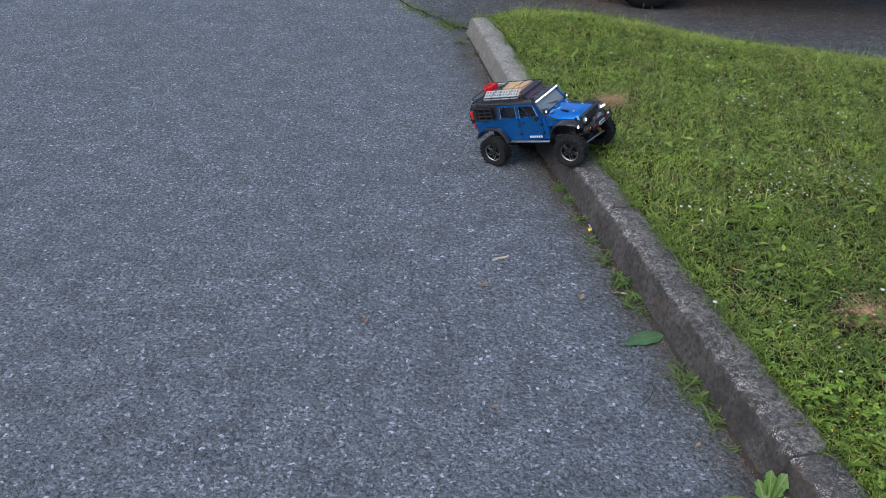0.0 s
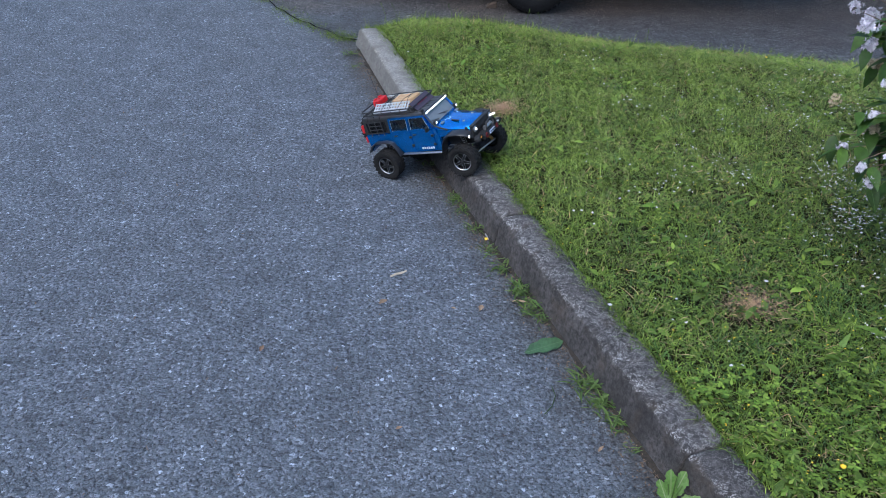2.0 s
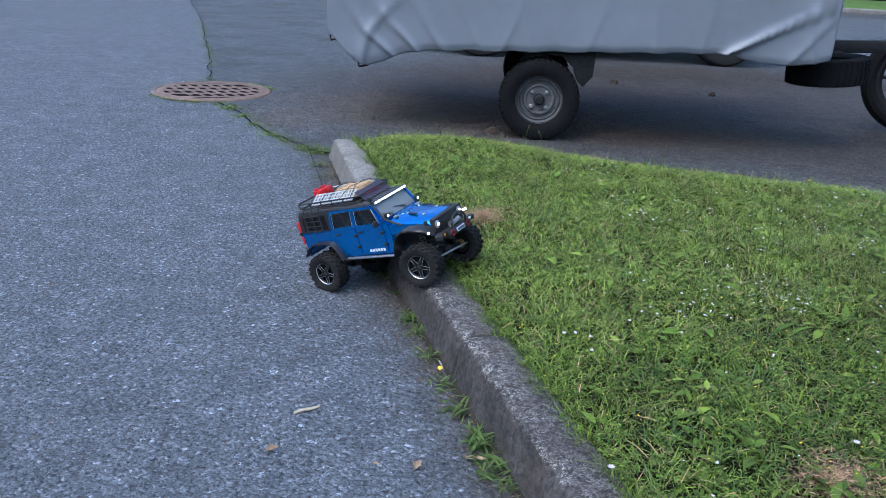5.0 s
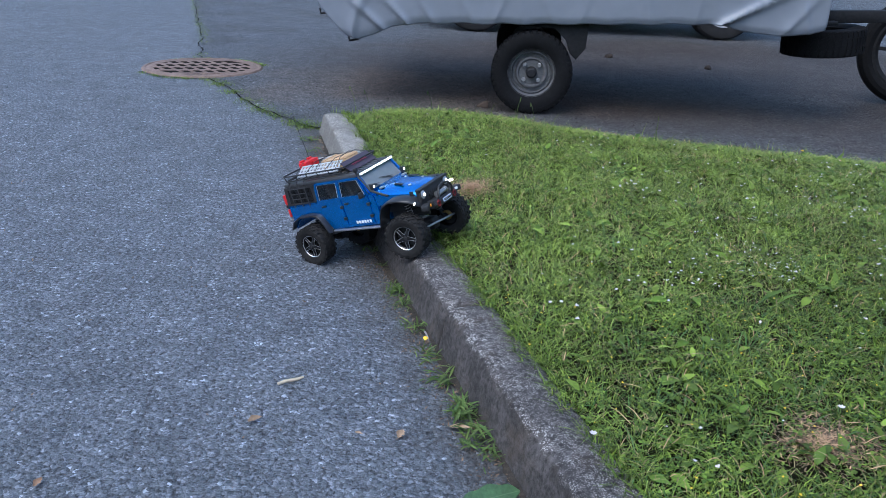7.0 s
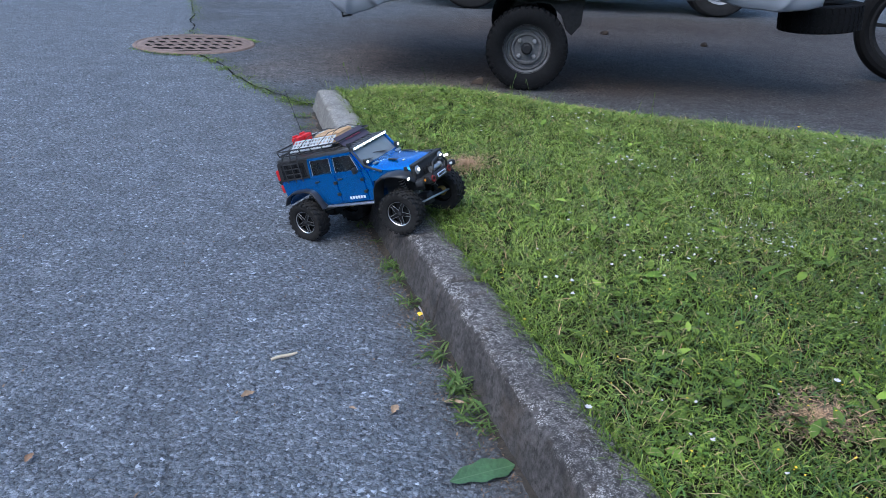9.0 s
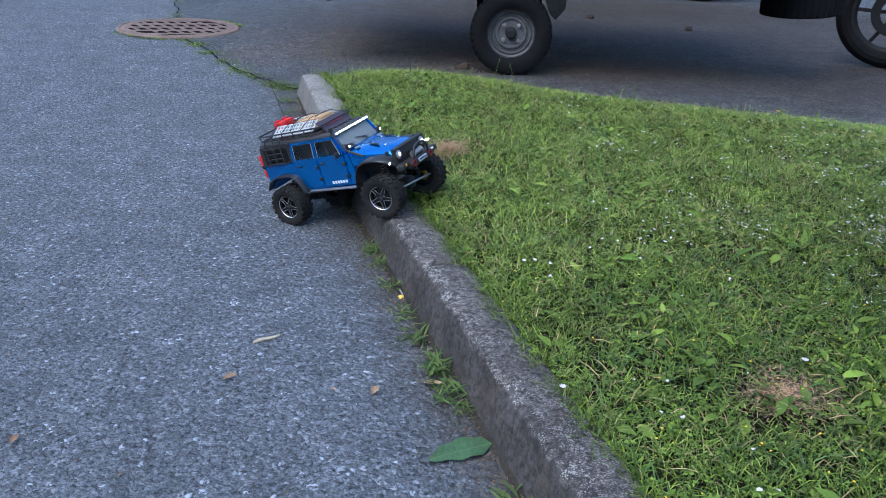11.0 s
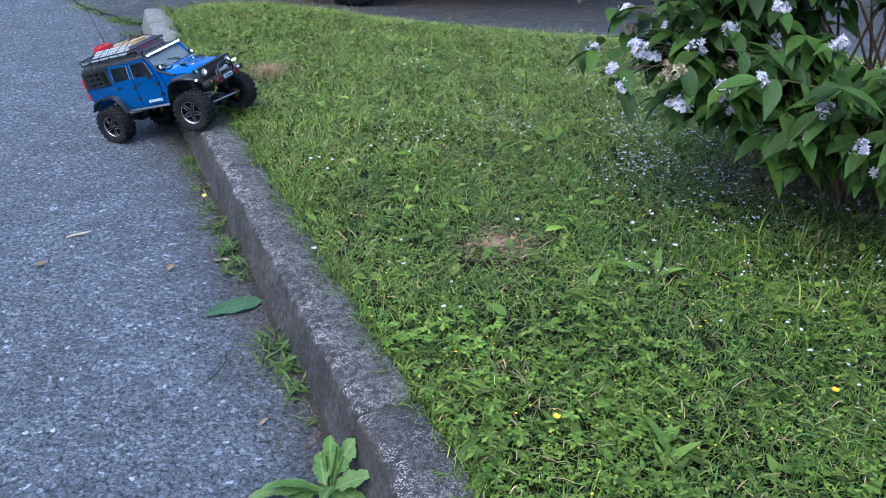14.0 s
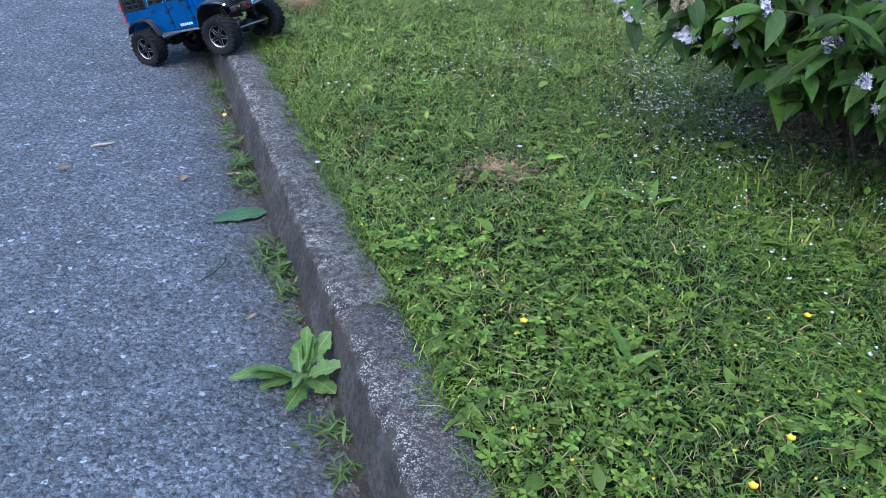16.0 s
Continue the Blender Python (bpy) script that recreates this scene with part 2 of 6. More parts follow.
    moss.inputs[7].default_value = (0.105, 0.078, 0.056, 1)
    l.new(math_("MULTIPLY", tex(14, 0.5, 0.8), 0.6), moss.inputs[0]), l.new(face.outputs[2], moss.inputs[6])
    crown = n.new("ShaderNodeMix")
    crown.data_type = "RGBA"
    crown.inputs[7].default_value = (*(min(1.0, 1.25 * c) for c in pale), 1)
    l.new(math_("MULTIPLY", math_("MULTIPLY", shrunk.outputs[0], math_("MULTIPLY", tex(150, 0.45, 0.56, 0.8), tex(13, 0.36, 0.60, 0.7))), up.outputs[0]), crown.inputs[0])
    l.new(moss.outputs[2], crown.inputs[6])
    top = n.new("ShaderNodeMix")
    top.data_type = "RGBA"
    top.inputs[7].default_value = (0.56, 0.54, 0.52, 1)
    l.new(wear, top.inputs[0]), l.new(crown.outputs[2], top.inputs[6])
    l.new(top.outputs[2], b.inputs["Base Color"])
    t = n.new("ShaderNodeTexNoise")
    t.inputs["Scale"].default_value, t.inputs["Detail"].default_value, t.inputs["Roughness"].default_value = 110, 8, 0.75
    l.new(off.outputs[0], t.inputs["Vector"])
    u = n.new("ShaderNodeBump")
    u.inputs["Strength"].default_value, u.inputs["Distance"].default_value = 0.9, 0.0040
    l.new(t.outputs["Fac"], u.inputs["Height"]), l.new(u.outputs[0], b.inputs["Normal"])
    return m


ROAD = asphalt("road_asphalt", 120, (0.039, 0.044, 0.052), (0.305, 0.333, 0.384), (0.112, 0.121, 0.136), 0.4, 0.75)
# spots: dirt with painted trailer and car shade, pale dust countering shade, dirt
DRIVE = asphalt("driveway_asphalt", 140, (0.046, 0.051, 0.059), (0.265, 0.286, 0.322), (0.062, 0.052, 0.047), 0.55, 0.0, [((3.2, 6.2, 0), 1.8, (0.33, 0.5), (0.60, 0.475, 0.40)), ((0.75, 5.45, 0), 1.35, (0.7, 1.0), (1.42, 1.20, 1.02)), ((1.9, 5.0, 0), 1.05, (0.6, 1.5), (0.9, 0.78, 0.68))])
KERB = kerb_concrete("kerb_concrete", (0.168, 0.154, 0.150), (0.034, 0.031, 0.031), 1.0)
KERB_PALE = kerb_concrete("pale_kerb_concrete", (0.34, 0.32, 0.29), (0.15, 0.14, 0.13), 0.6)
SOIL = mat("lawn_soil", (0.020, 0.020, 0.010), 0.95, vary=0.45, scales=(5, 90), bump=0.9, bump_scale=160, bump_dist=0.01)
THATCH = mat("grass_thatch", (0.15, 0.13, 0.055), 0.8, vary=0.2, scales=(6, 60), island=0.5, tint=(0.30, 0.25, 0.12))
PALE_GRASS = mat("pale_grass_blades", (0.175, 0.248, 0.032), 0.42, vary=0.34, scales=(6, 32), island=0.6, tint=(0.285, 0.360, 0.085))
COOL_GRASS = mat("cool_grass_blades", (0.056, 0.126, 0.024), 0.5, vary=0.2, scales=(2, 9), island=0.4, tint=(0.105, 0.180, 0.060))
GRASS = mat("grass_blades", (0.080, 0.140, 0.015), 0.45, vary=0.40, scales=(6, 32), island=0.65, tint=(0.182, 0.240, 0.036))
CLOVER = mat("clover_leaves", (0.076, 0.140, 0.016), 0.6, vary=0.28, scales=(5, 40), island=0.5, tint=(0.175, 0.245, 0.036))
STRAW = mat("dry_grass", (0.56, 0.37, 0.21), 0.8, vary=0.2, scales=(6, 60), island=0.35, tint=(0.38, 0.23, 0.13))
LEAF = mat("shrub_leaves", (0.034, 0.078, 0.012), 0.50, vary=0.3, scales=(12, 70), piece=0.45, tint=(0.082, 0.146, 0.022), bump=0.5, bump_scale=70)
LEAF_MASS = mat("inner_leaves", (0.034, 0.078, 0.013), 0.50, vary=0.25, scales=(8, 60), island=0.5, tint=(0.074, 0.134, 0.022))
BARK = mat("shrub_bark", (0.16, 0.105, 0.07), 0.85, vary=0.3, scales=(15, 120), bump=0.6)
PETAL = mat("white_petals", (0.62, 0.61, 0.64), 0.7, vary=0.1, scales=(20, 90), island=0.2, tint=(0.66, 0.58, 0.68))
FADED = mat("faded_petals", (0.52, 0.42, 0.28), 0.8, vary=0.2, scales=(20, 90), island=0.25)
YELLOW = mat("yellow_petals", (0.85, 0.55, 0.03), 0.6, vary=0.1)
RUST = mat("rusty_iron", (0.235, 0.170, 0.145), 0.8, 0.3, vary=0.3, scales=(7, 70), bump=0.5)
PIT = mat("drain_dark", (0.012, 0.011, 0.010), 0.95)
TARP = mat("grey_tarpaulin", (0.205, 0.222, 0.262), 0.30, vary=0.05, scales=(1.5, 14), bump=0.06, bump_scale=25)
TYRE = mat("tyre_rubber", (0.022, 0.021, 0.021), 0.75, vary=0.25, scales=(20, 200), bump=0.3, bump_scale=300, bump_dist=0.001)
RUBBER = mat("dark_rubber", (0.010, 0.010, 0.011), 0.8, vary=0.25, scales=(10, 100), bump=0.3, bump_scale=200, bump_dist=0.001)
BLACK = mat("black_steel", (0.02, 0.02, 0.022), 0.6, 0.2, vary=0.3, scales=(6, 60), bump=0.2)
ZINC = mat("dull_zinc", (0.27, 0.27, 0.28), 0.55, 0.4, vary=0.2, scales=(12, 90), bump=0.1)


def veined(m, half, spacing, pale):
    """Draws a pale midrib and fine side veins along a leaf whose own x runs from stalk to tip."""
    n, l = m.node_tree.nodes, m.node_tree.links
    b = n["Principled BSDF"]
    plain = b.inputs["Base Color"].links[0].from_socket
    xyz = n.new("ShaderNodeSeparateXYZ")
    l.new(n.new("ShaderNodeTexCoord").outputs["Object"], xyz.inputs[0])

    def sum_(op, p, q):
        k = n.new("ShaderNodeMath")
        k.operation = op
        for i, v in enumerate((p, q)):
            if isinstance(v, (int, float)):
                k.inputs[i].default_value = v
            else:
                l.new(v, k.inputs[i])
        return k.outputs[0]

    across = sum_("ABSOLUTE", xyz.outputs[1], 0)
    rib = n.new("ShaderNodeMapRange")
    rib.inputs[1].default_value, rib.inputs[2].default_value = half, half * 0.4
    rib.inputs[4].default_value = 0.85
    l.new(across, rib.inputs[0])
    saw = sum_("FRACT", sum_("DIVIDE", sum_("SUBTRACT", xyz.outputs[0], across), spacing), 0)
    side = n.new("ShaderNodeMapRange")
    side.inputs[1].default_value, side.inputs[2].default_value = 0.22, 0.0
    side.inputs[4].default_value = 0.22
    l.new(saw, side.inputs[0])
    mx = n.new("ShaderNodeMix")
    mx.data_type = "RGBA"
    mx.inputs[7].default_value = (*pale, 1)
    l.new(sum_("MAXIMUM", rib.outputs[0], side.outputs[0]), mx.inputs[0]), l.new(plain, mx.inputs[6])
    l.new(mx.outputs[2], b.inputs["Base Color"])


def thin_leaf(m, share=0.12, gloss=0.35):
    """Lets light through a thin blade or leaf, and dulls its gloss."""
    n, l = m.node_tree.nodes, m.node_tree.links
    b = n["Principled BSDF"]
    b.inputs["Specular IOR Level"].default_value = gloss
    t = n.new("ShaderNodeBsdfTranslucent")
    l.new(b.inputs["Base Color"].links[0].from_socket, t.inputs["Color"])
    mx = n.new("ShaderNodeMixShader")
    mx.inputs[0].default_value = share
    l.new(b.outputs[0], mx.inputs[1]), l.new(t.outputs[0], mx.inputs[2])
    l.new(mx.outputs[0], n["Material Output"].inputs["Surface"])


for blade in (GRASS, PALE_GRASS, COOL_GRASS, CLOVER):
    thin_leaf(blade)
thin_leaf(LEAF_MASS, 0.25, 0.35)
veined(LEAF, 0.0007, 0.009, (0.092, 0.155, 0.038))
thin_leaf(LEAF, 0.25, 0.35)
for dull, gloss in ((RUBBER, 0.12), (TYRE, 0.2), (BLACK, 0.2), (PIT, 0.05), (SOIL, 0.05), (DRIVE, 0.25), (RUST, 0.3), (KERB, 0.25)):
    dull.node_tree.nodes["Principled BSDF"].inputs["Specular IOR Level"].default_value = gloss

GRIT = mat("drive_grit", (0.045, 0.038, 0.034), 0.9, vary=0.2, scales=(6, 60), island=0.5, tint=(0.16, 0.15, 0.145))


# ---- building helpers ----
def raw_mesh(name, verts, faces, material=None, smooth=False):
    """A mesh from arrays; faces: one array or a list of arrays of equal-sided faces."""
    me = bpy.data.meshes.new(name)
    groups = faces if isinstance(faces, list) else [faces]
    groups = [np.asarray(g, dtype=np.int32) for g in groups if len(g)]
    verts = np.asarray(verts, dtype=np.float32).reshape(-1, 3)
    me.vertices.add(len(verts))
    me.vertices.foreach_set("co", verts.ravel())
    loops = np.concatenate([g.ravel() for g in groups])
    sizes = np.concatenate([np.full(len(g), g.shape[1], dtype=np.int32) for g in groups])
    me.loops.add(len(loops))
    me.loops.foreach_set("vertex_index", loops)
    me.polygons.add(len(sizes))
    me.polygons.foreach_set("loop_start", np.concatenate([[0], np.cumsum(sizes)[:-1]]).astype(np.int32))
    me.polygons.foreach_set("use_smooth", np.full(len(sizes), smooth))
    me.update(calc_edges=True)
    me.validate()
    if material is not None:
        me.materials.append(material)
    return me


def thing(name, label, category, m=None, group="", kind=""):
    ob = tagged(new(name), label, category, group, kind)
    if m is not None:
        ob.matrix_world = m
    return ob


def part(name, bm, material, parent, label="", m=None, smooth=30):
    """Links a bmesh (or a ready mesh) as one mesh object under a thing or a part."""
    if isinstance(bm, bpy.types.Mesh):
        me = bm
    else:
        me = bpy.data.meshes.new(name)
        bmesh.ops.recalc_face_normals(bm, faces=bm.faces)
        if smooth:
            for f in bm.faces:
                f.smooth = True
            for e in bm.edges:
                e.smooth = len(e.link_faces) == 2 and e.calc_face_angle(0) < radians(smooth)
        bm.to_mesh(me)
        bm.free()
    if material is not None and not me.materials:
        me.materials.append(material)
    ob = new(name, me)
    if parent is not None:
        ob.parent = parent
    if m is not None:
        ob.matrix_basis = m
    return tagged(ob, label)


def box(bm, size, m=None, bevel=0.0, taper=None):
    """A box of that size round the origin of m; taper: how much of its width and depth its top keeps."""
    made = bmesh.ops.create_cube(bm, size=1)["verts"]
    for v in made:
        if taper and v.co.z > 0:
            v.co.x *= taper[0]
            v.co.y *= taper[1]
        v.co = Vector((v.co.x * size[0], v.co.y * size[1], v.co.z * size[2]))
    if bevel:
        edges = {e for v in made for e in v.link_edges}
        out = bmesh.ops.bevel(bm, geom=list(edges), offset=bevel, segments=2, affect="EDGES", profile=0.5)
        made = list({v for f in out["faces"] for v in f.verts} | {v for v in made if v.is_valid})
    if m is not None:
        bmesh.ops.transform(bm, matrix=m, verts=made)
    return bm


def tube(bm, points, radius, sides=8, closed=False):
    """A round bar along points; radius may be a list."""
    pts = [Vector(p) for p in points]
    rings = []
    up = Vector((0.137, 0.211, 0.968))
    for i, p in enumerate(pts):
        a = pts[i - 1] if (i or closed) else p
        b = pts[(i + 1) % len(pts)] if (i + 1 < len(pts) or closed) else p
        d = (b - a).normalized()
        s = d.cross(up)
        s = s.normalized() if s.length > 1e-4 else Vector((1, 0, 0))
        u = s.cross(d)
        r = radius[i] if isinstance(radius, (list, tuple)) else radius
        rings.append([bm.verts.new(p + r * (math.cos(k * math.tau / sides) * s + math.sin(k * math.tau / sides) * u)) for k in range(sides)])
    n = len(rings)
    for i in range(n if closed else n - 1):
        a, b = rings[i], rings[(i + 1) % n]
        for k in range(sides):
            bm.faces.new((a[k], a[(k + 1) % sides], b[(k + 1) % sides], b[k]))
    if not closed:
        bm.faces.new(rings[0][::-1])
        bm.faces.new(rings[-1])
    return bm


def lathe(bm, profile, sides=32, m=None, closed=False):
    """Turns (radius, along) pairs round the y axis."""
    rings, made = [], []
    for r, a in profile:
        ring = [bm.verts.new((r * math.cos(k * math.tau / sides), a, r * math.sin(k * math.tau / sides))) for k in range(sides)] if r > 1e-6 else [bm.verts.new((0, a, 0))]
        rings.append(ring)
        made += ring
    todo = list(zip(rings, rings[1:]))
    if closed:
        todo.append((rings[-1], rings[0]))
    for a, b in todo:
        for k in range(sides):
            j = (k + 1) % sides
            if len(a) == 1:
                bm.faces.new((a[0], b[j], b[k]))
            elif len(b) == 1:
                bm.faces.new((a[k], a[j], b[0]))
            else:
                bm.faces.new((a[k], a[j], b[j], b[k]))
    if m is not None:
        bmesh.ops.transform(bm, matrix=m, verts=made)
    return bm


# ---- plan of the kerb and the lawn ----
KERB_LINE = [(0.195, 4.290), (0.390, 3.262), (0.630, 2.298), (0.868, 1.312), (1.100, 0.335), (1.340, -0.640), (1.580, -1.610), (1.820, -2.580)]
EDGE = [(0.15, 4.40), (0.33, 4.49), (0.50, 4.61), (0.80, 4.60), (1.10, 4.43), (1.30, 4.28), (1.50, 4.18), (1.95, 4.02), (2.40, 3.85), (3.00, 3.64), (7.0, 2.6)]


def kerb_x(y):
    """The foot of the kerb's front face."""
    return np.interp(-np.asarray(y, dtype=float), [-p[1] for p in KERB_LINE], [p[0] for p in KERB_LINE])


def edge_y(x):
    return np.interp(x, [p[0] for p in EDGE], [p[1] for p in EDGE])


def waves(x, y, size, seed=0.0):
    """Soft unevenness between -1 and 1, in lumps of about that size."""
    k = 2.2 / size
    return (np.sin(k * (x * 1.3 + y * 0.7) + seed) * np.sin(k * (y * 1.1 - x * 0.6) + 2 * seed + 1) + 0.6 * np.sin(k * (2.3 * x - 1.1 * y) + 3 * seed) * np.sin(k * (1.7 * y + 1.9 * x) + seed + 2)) / 1.6


def soil_z(x, y):
    d = np.clip((x - kerb_x(y) - 0.12) / 0.35, 0, 1)
    fall = np.clip((edge_y(x) - y) / 0.55, -0.1, 1)
    fall = np.where(fall > 0, np.sin(np.clip(fall, 0, 1) * math.pi / 2), fall)
    return (0.088 + 0.024 * d + 0.006 * waves(x, y, 0.3)) * fall


# ---- ground ----
bm = bmesh.new()
bmesh.ops.create_grid(bm, x_segments=40, y_segments=40, size=60)
ground = part("ground", bm, ROAD, None, smooth=0)
tagged(ground, "blue-grey worn asphalt road with pale chips", "road", kind="structure")

# loose-edged chips that stand out of the worn binder
def chips(count, x0, x1, y0, y1, grow=1.0, z=-0.0005):
    r = np.random.default_rng(21)
    x, y = r.uniform(x0, x1, count), r.uniform(y0, y1, count)
    ok = (kerb_x(y) - x > 0.004 + 0.24 * r.uniform(0, 1, count) ** 2) & (r.uniform(0, 1, count) < np.clip((y1 - y) / 2.2, 0, 1))
    x, y = x[ok], y[ok]
    n = len(x)
    size = grow * r.uniform(0.0022, 0.0050, n) * r.uniform(0.7, 1.25, n)
    a0, flat = r.uniform(0, math.tau, n), r.uniform(0.6, 1.0, n)
    high = size * r.uniform(0.16, 0.42, n)
    tilt = r.normal(0, 0.16, (n, 2))
    v = np.zeros((n, 10, 3), dtype=np.float32)
    for k in range(5):
        a = a0 + (k + r.uniform(-0.25, 0.25, n)) * math.tau / 5
        rad = size * r.uniform(0.8, 1.15, n)
        dx, dy = np.cos(a) * rad, np.sin(a) * rad * flat
        v[:, k] = np.stack([x + dx, y + dy, np.full(n, z)], 1)
        v[:, k + 5] = np.stack([x + dx * 0.72, y + dy * 0.72, z + high + dx * tilt[:, 0] + dy * tilt[:, 1]], 1)
    b = np.arange(n)[:, None] * 10
    sides = np.concatenate([b + np.array([[k, (k + 1) % 5, (k + 1) % 5 + 5, k + 5]]) for k in range(5)])
    return raw_mesh("asphalt_chips", v, [sides, b + np.array([[5, 6, 7, 8, 9]])], CHIP, True)


CHIP = mat("asphalt_chip", (0.086, 0.096, 0.114), 0.75, vary=0.25, scales=(9, 160), island=0.34, tint=(0.150, 0.167, 0.190), bump=0.4, bump_scale=500, bump_dist=0.001)
tagged(new("asphalt_chips", chips(62000, -1.35, 0.95, 0.70, 4.6)), "small grey stone chips bedded in the worn asphalt", "stone chips", kind="stuff")
tagged(new("far_asphalt_chips", chips(26000, -3.2, 0.15, 3.2, 9.5, 1.35)), "grey stone chips bedded in the road further off", "stone chips", kind="stuff")

CRACK = [(0.215, 4.30), (0.05, 4.48), (-0.13, 4.72), (-0.27, 5.0), (-0.41, 5.30), (-0.55, 5.50), (-0.77, 6.30), (-0.905, 6.9), (-1.02, 7.5), (-1.25, 8.35), (-1.79, 10.6), (-4.0, 18.5)]
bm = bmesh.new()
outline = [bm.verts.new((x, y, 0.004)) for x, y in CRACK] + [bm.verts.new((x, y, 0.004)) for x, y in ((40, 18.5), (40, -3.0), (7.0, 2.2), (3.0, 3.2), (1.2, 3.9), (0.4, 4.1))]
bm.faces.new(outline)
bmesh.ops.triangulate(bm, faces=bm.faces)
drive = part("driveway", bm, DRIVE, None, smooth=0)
tagged(drive, "darker smooth asphalt driveway with dry brown dirt and painted trailer and car shade", "driveway", kind="structure")


def kerb_stone(length, seed, worn_end):
    """One cast kerbstone: x across from its front foot, y along, z up."""
    rows = max(2, int(length / 0.007))
    prof = [(-0.004, -0.06), (0.0, 0.0), (0.004, 0.02), (0.008, 0.04), (0.0112, 0.06), (0.0140, 0.076), (0.0160, 0.087), (0.0178, 0.0935), (0.0212, 0.0975), (0.0265, 0.0995), (0.034, 0.1004), (0.044, 0.101), (0.056, 0.1012), (0.068, 0.1012), (0.080, 0.1010), (0.092, 0.1005), (0.104, 0.0998), (0.114, 0.0980), (0.122, 0.0920), (0.127, 0.078), (0.128, 0.05), (0.128, -0.06)]
    v = []
    for i in range(rows + 1):
        y = length * i / rows
        e = min(y, length - y)
        pull = 0.006 * max(0, 1 - e / 0.012) ** 2
        drop = 0.0
        if worn_end:
            drop = 0.03 * max(0, 1 - (length - y) / 0.12) ** 2
        chip = 0.008 * max(0.0, noise.noise(Vector((seed * 5.3, y * 17, 0.5))) - 0.18) + 0.006 * max(0.0, noise.noise(Vector((seed * 2.1, y * 48, 3.5))) - 0.15)
        for x, z in prof:
            p = Vector((x + seed * 0.9, y, z))
            k = noise.noise(p * 140) * 0.0010 + noise.noise(p * 60) * 0.0012 + noise.noise(p * 22) * 0.0015
            lost = chip if 0.085 < z and x < 0.032 else 0.0
            cx = 0.064
            v.append((x + k + lost + (cx - x) * pull * 6, y, z + k * 0.8 - lost - (pull + drop if z > 0.03 else 0)))
    n = len(prof)
    i, j = np.meshgrid(np.arange(rows), np.arange(n - 1), indexing="ij")
    a = (i * n + j).ravel()
    quads = np.stack([a, a + 1, a + n + 1, a + n], 1)
    ends = [np.array([list(range(n))]), np.array([[rows * n + k for k in range(n)][::-1]])]
    return raw_mesh("kerb_stone", v, [quads[:, ::-1]] + ends, None, True)


kerb = thing("kerb", "row of old concrete kerbstones, dark with algae and worn pale along the arris", "kerb", kind="structure")
for k, (a, b) in enumerate(zip(KERB_LINE[1:], KERB_LINE[:-1])):
    d = Vector((b[0] - a[0], b[1] - a[1], 0))
    m = Matrix.Translation((a[0], a[1], 0)) @ pose(0, 0, 0, 0, 0, math.degrees(math.atan2(d.y, d.x)) - 90)
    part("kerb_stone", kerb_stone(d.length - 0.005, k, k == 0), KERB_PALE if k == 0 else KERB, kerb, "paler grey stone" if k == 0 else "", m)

gx, gy = np.meshgrid(np.arange(0.0, 7.0, 0.04), np.arange(-3.0, 4.75, 0.04), indexing="ij")
gz = soil_z(gx, gy) - 0.004
idx = np.arange(gx.size).reshape(gx.shape)
quads = np.stack([idx[:-1, :-1], idx[1:, :-1], idx[1:, 1:], idx[:-1, 1:]], -1).reshape(-1, 4)
cx, cy = gx[:-1, :-1].ravel() + 0.02, gy[:-1, :-1].ravel() + 0.02
keep = (cx > kerb_x(cy) + 0.10) & (cy < edge_y(cx) + 0.05)
lawn = new("lawn_ground", raw_mesh("lawn_ground", np.stack([gx, gy, gz], -1), quads[keep], SOIL, True))
tagged(lawn, "mossy soil under the mown lawn", "lawn", kind="structure")

# plain walls, unseen and added to block the low sky round the place
DARK_WALL = mat("dark_wall", (0.05, 0.07, 0.035), 0.9, vary=0.4, scales=(0.5, 6), bump=0.8, bump_scale=5, bump_dist=0.2)
GREY_WALL = mat("grey_wall", (0.30, 0.29, 0.28), 0.9, vary=0.15, scales=(0.5, 6))
for name, label, m_, size, at_ in (("wall_north", "unseen dark wall added to block the far low sky", DARK_WALL, (70, 1.0, 9.0), (0, 32, 4.5)), ("wall_east", "unseen plain wall added on the driveway side", GREY_WALL, (1.0, 60, 8.0), (24, 4, 4.0)), ("wall_west", "unseen plain wall added on the road side", GREY_WALL, (1.0, 60, 7.0), (-20, 4, 3.5)), ("wall_south", "unseen dark wall added behind the viewer", DARK_WALL, (70, 1.0, 6.0), (0, -16, 3.0))):
    bm = bmesh.new()
    box(bm, size, pose(*at_), 0.1)
    tagged(part(name, bm, m_, None), label, "wall", kind="structure")

# ---- grass ----
rng = np.random.default_rng(7)


def lawn_points(count, x0, x1, y0, y1, margin=0.0):
    x, y = rng.uniform(x0, x1, count), rng.uniform(y0, y1, count)
    ok = (x > kerb_x(y) + 0.118 + margin) & (y < edge_y(x) - 0.01 + 0.05 * waves(x, y, 0.12, 4.0) + 0.04 * waves(x, y, 0.035, 1.0))
    return x[ok], y[ok]


BARE = [(0.765, 3.085, 0.085), (1.21, 1.775, 0.085)]


def clumps(x, y):
    """Where the sward stands thick (up to 1) and where dark gaps open between its tufts (down to -1)."""
    return 0.7 * waves(x, y, 0.055, 11.0) + 0.6 * waves(x, y, 0.023, 5.0) + 0.3 * waves(x, y, 0.2, 1.5)


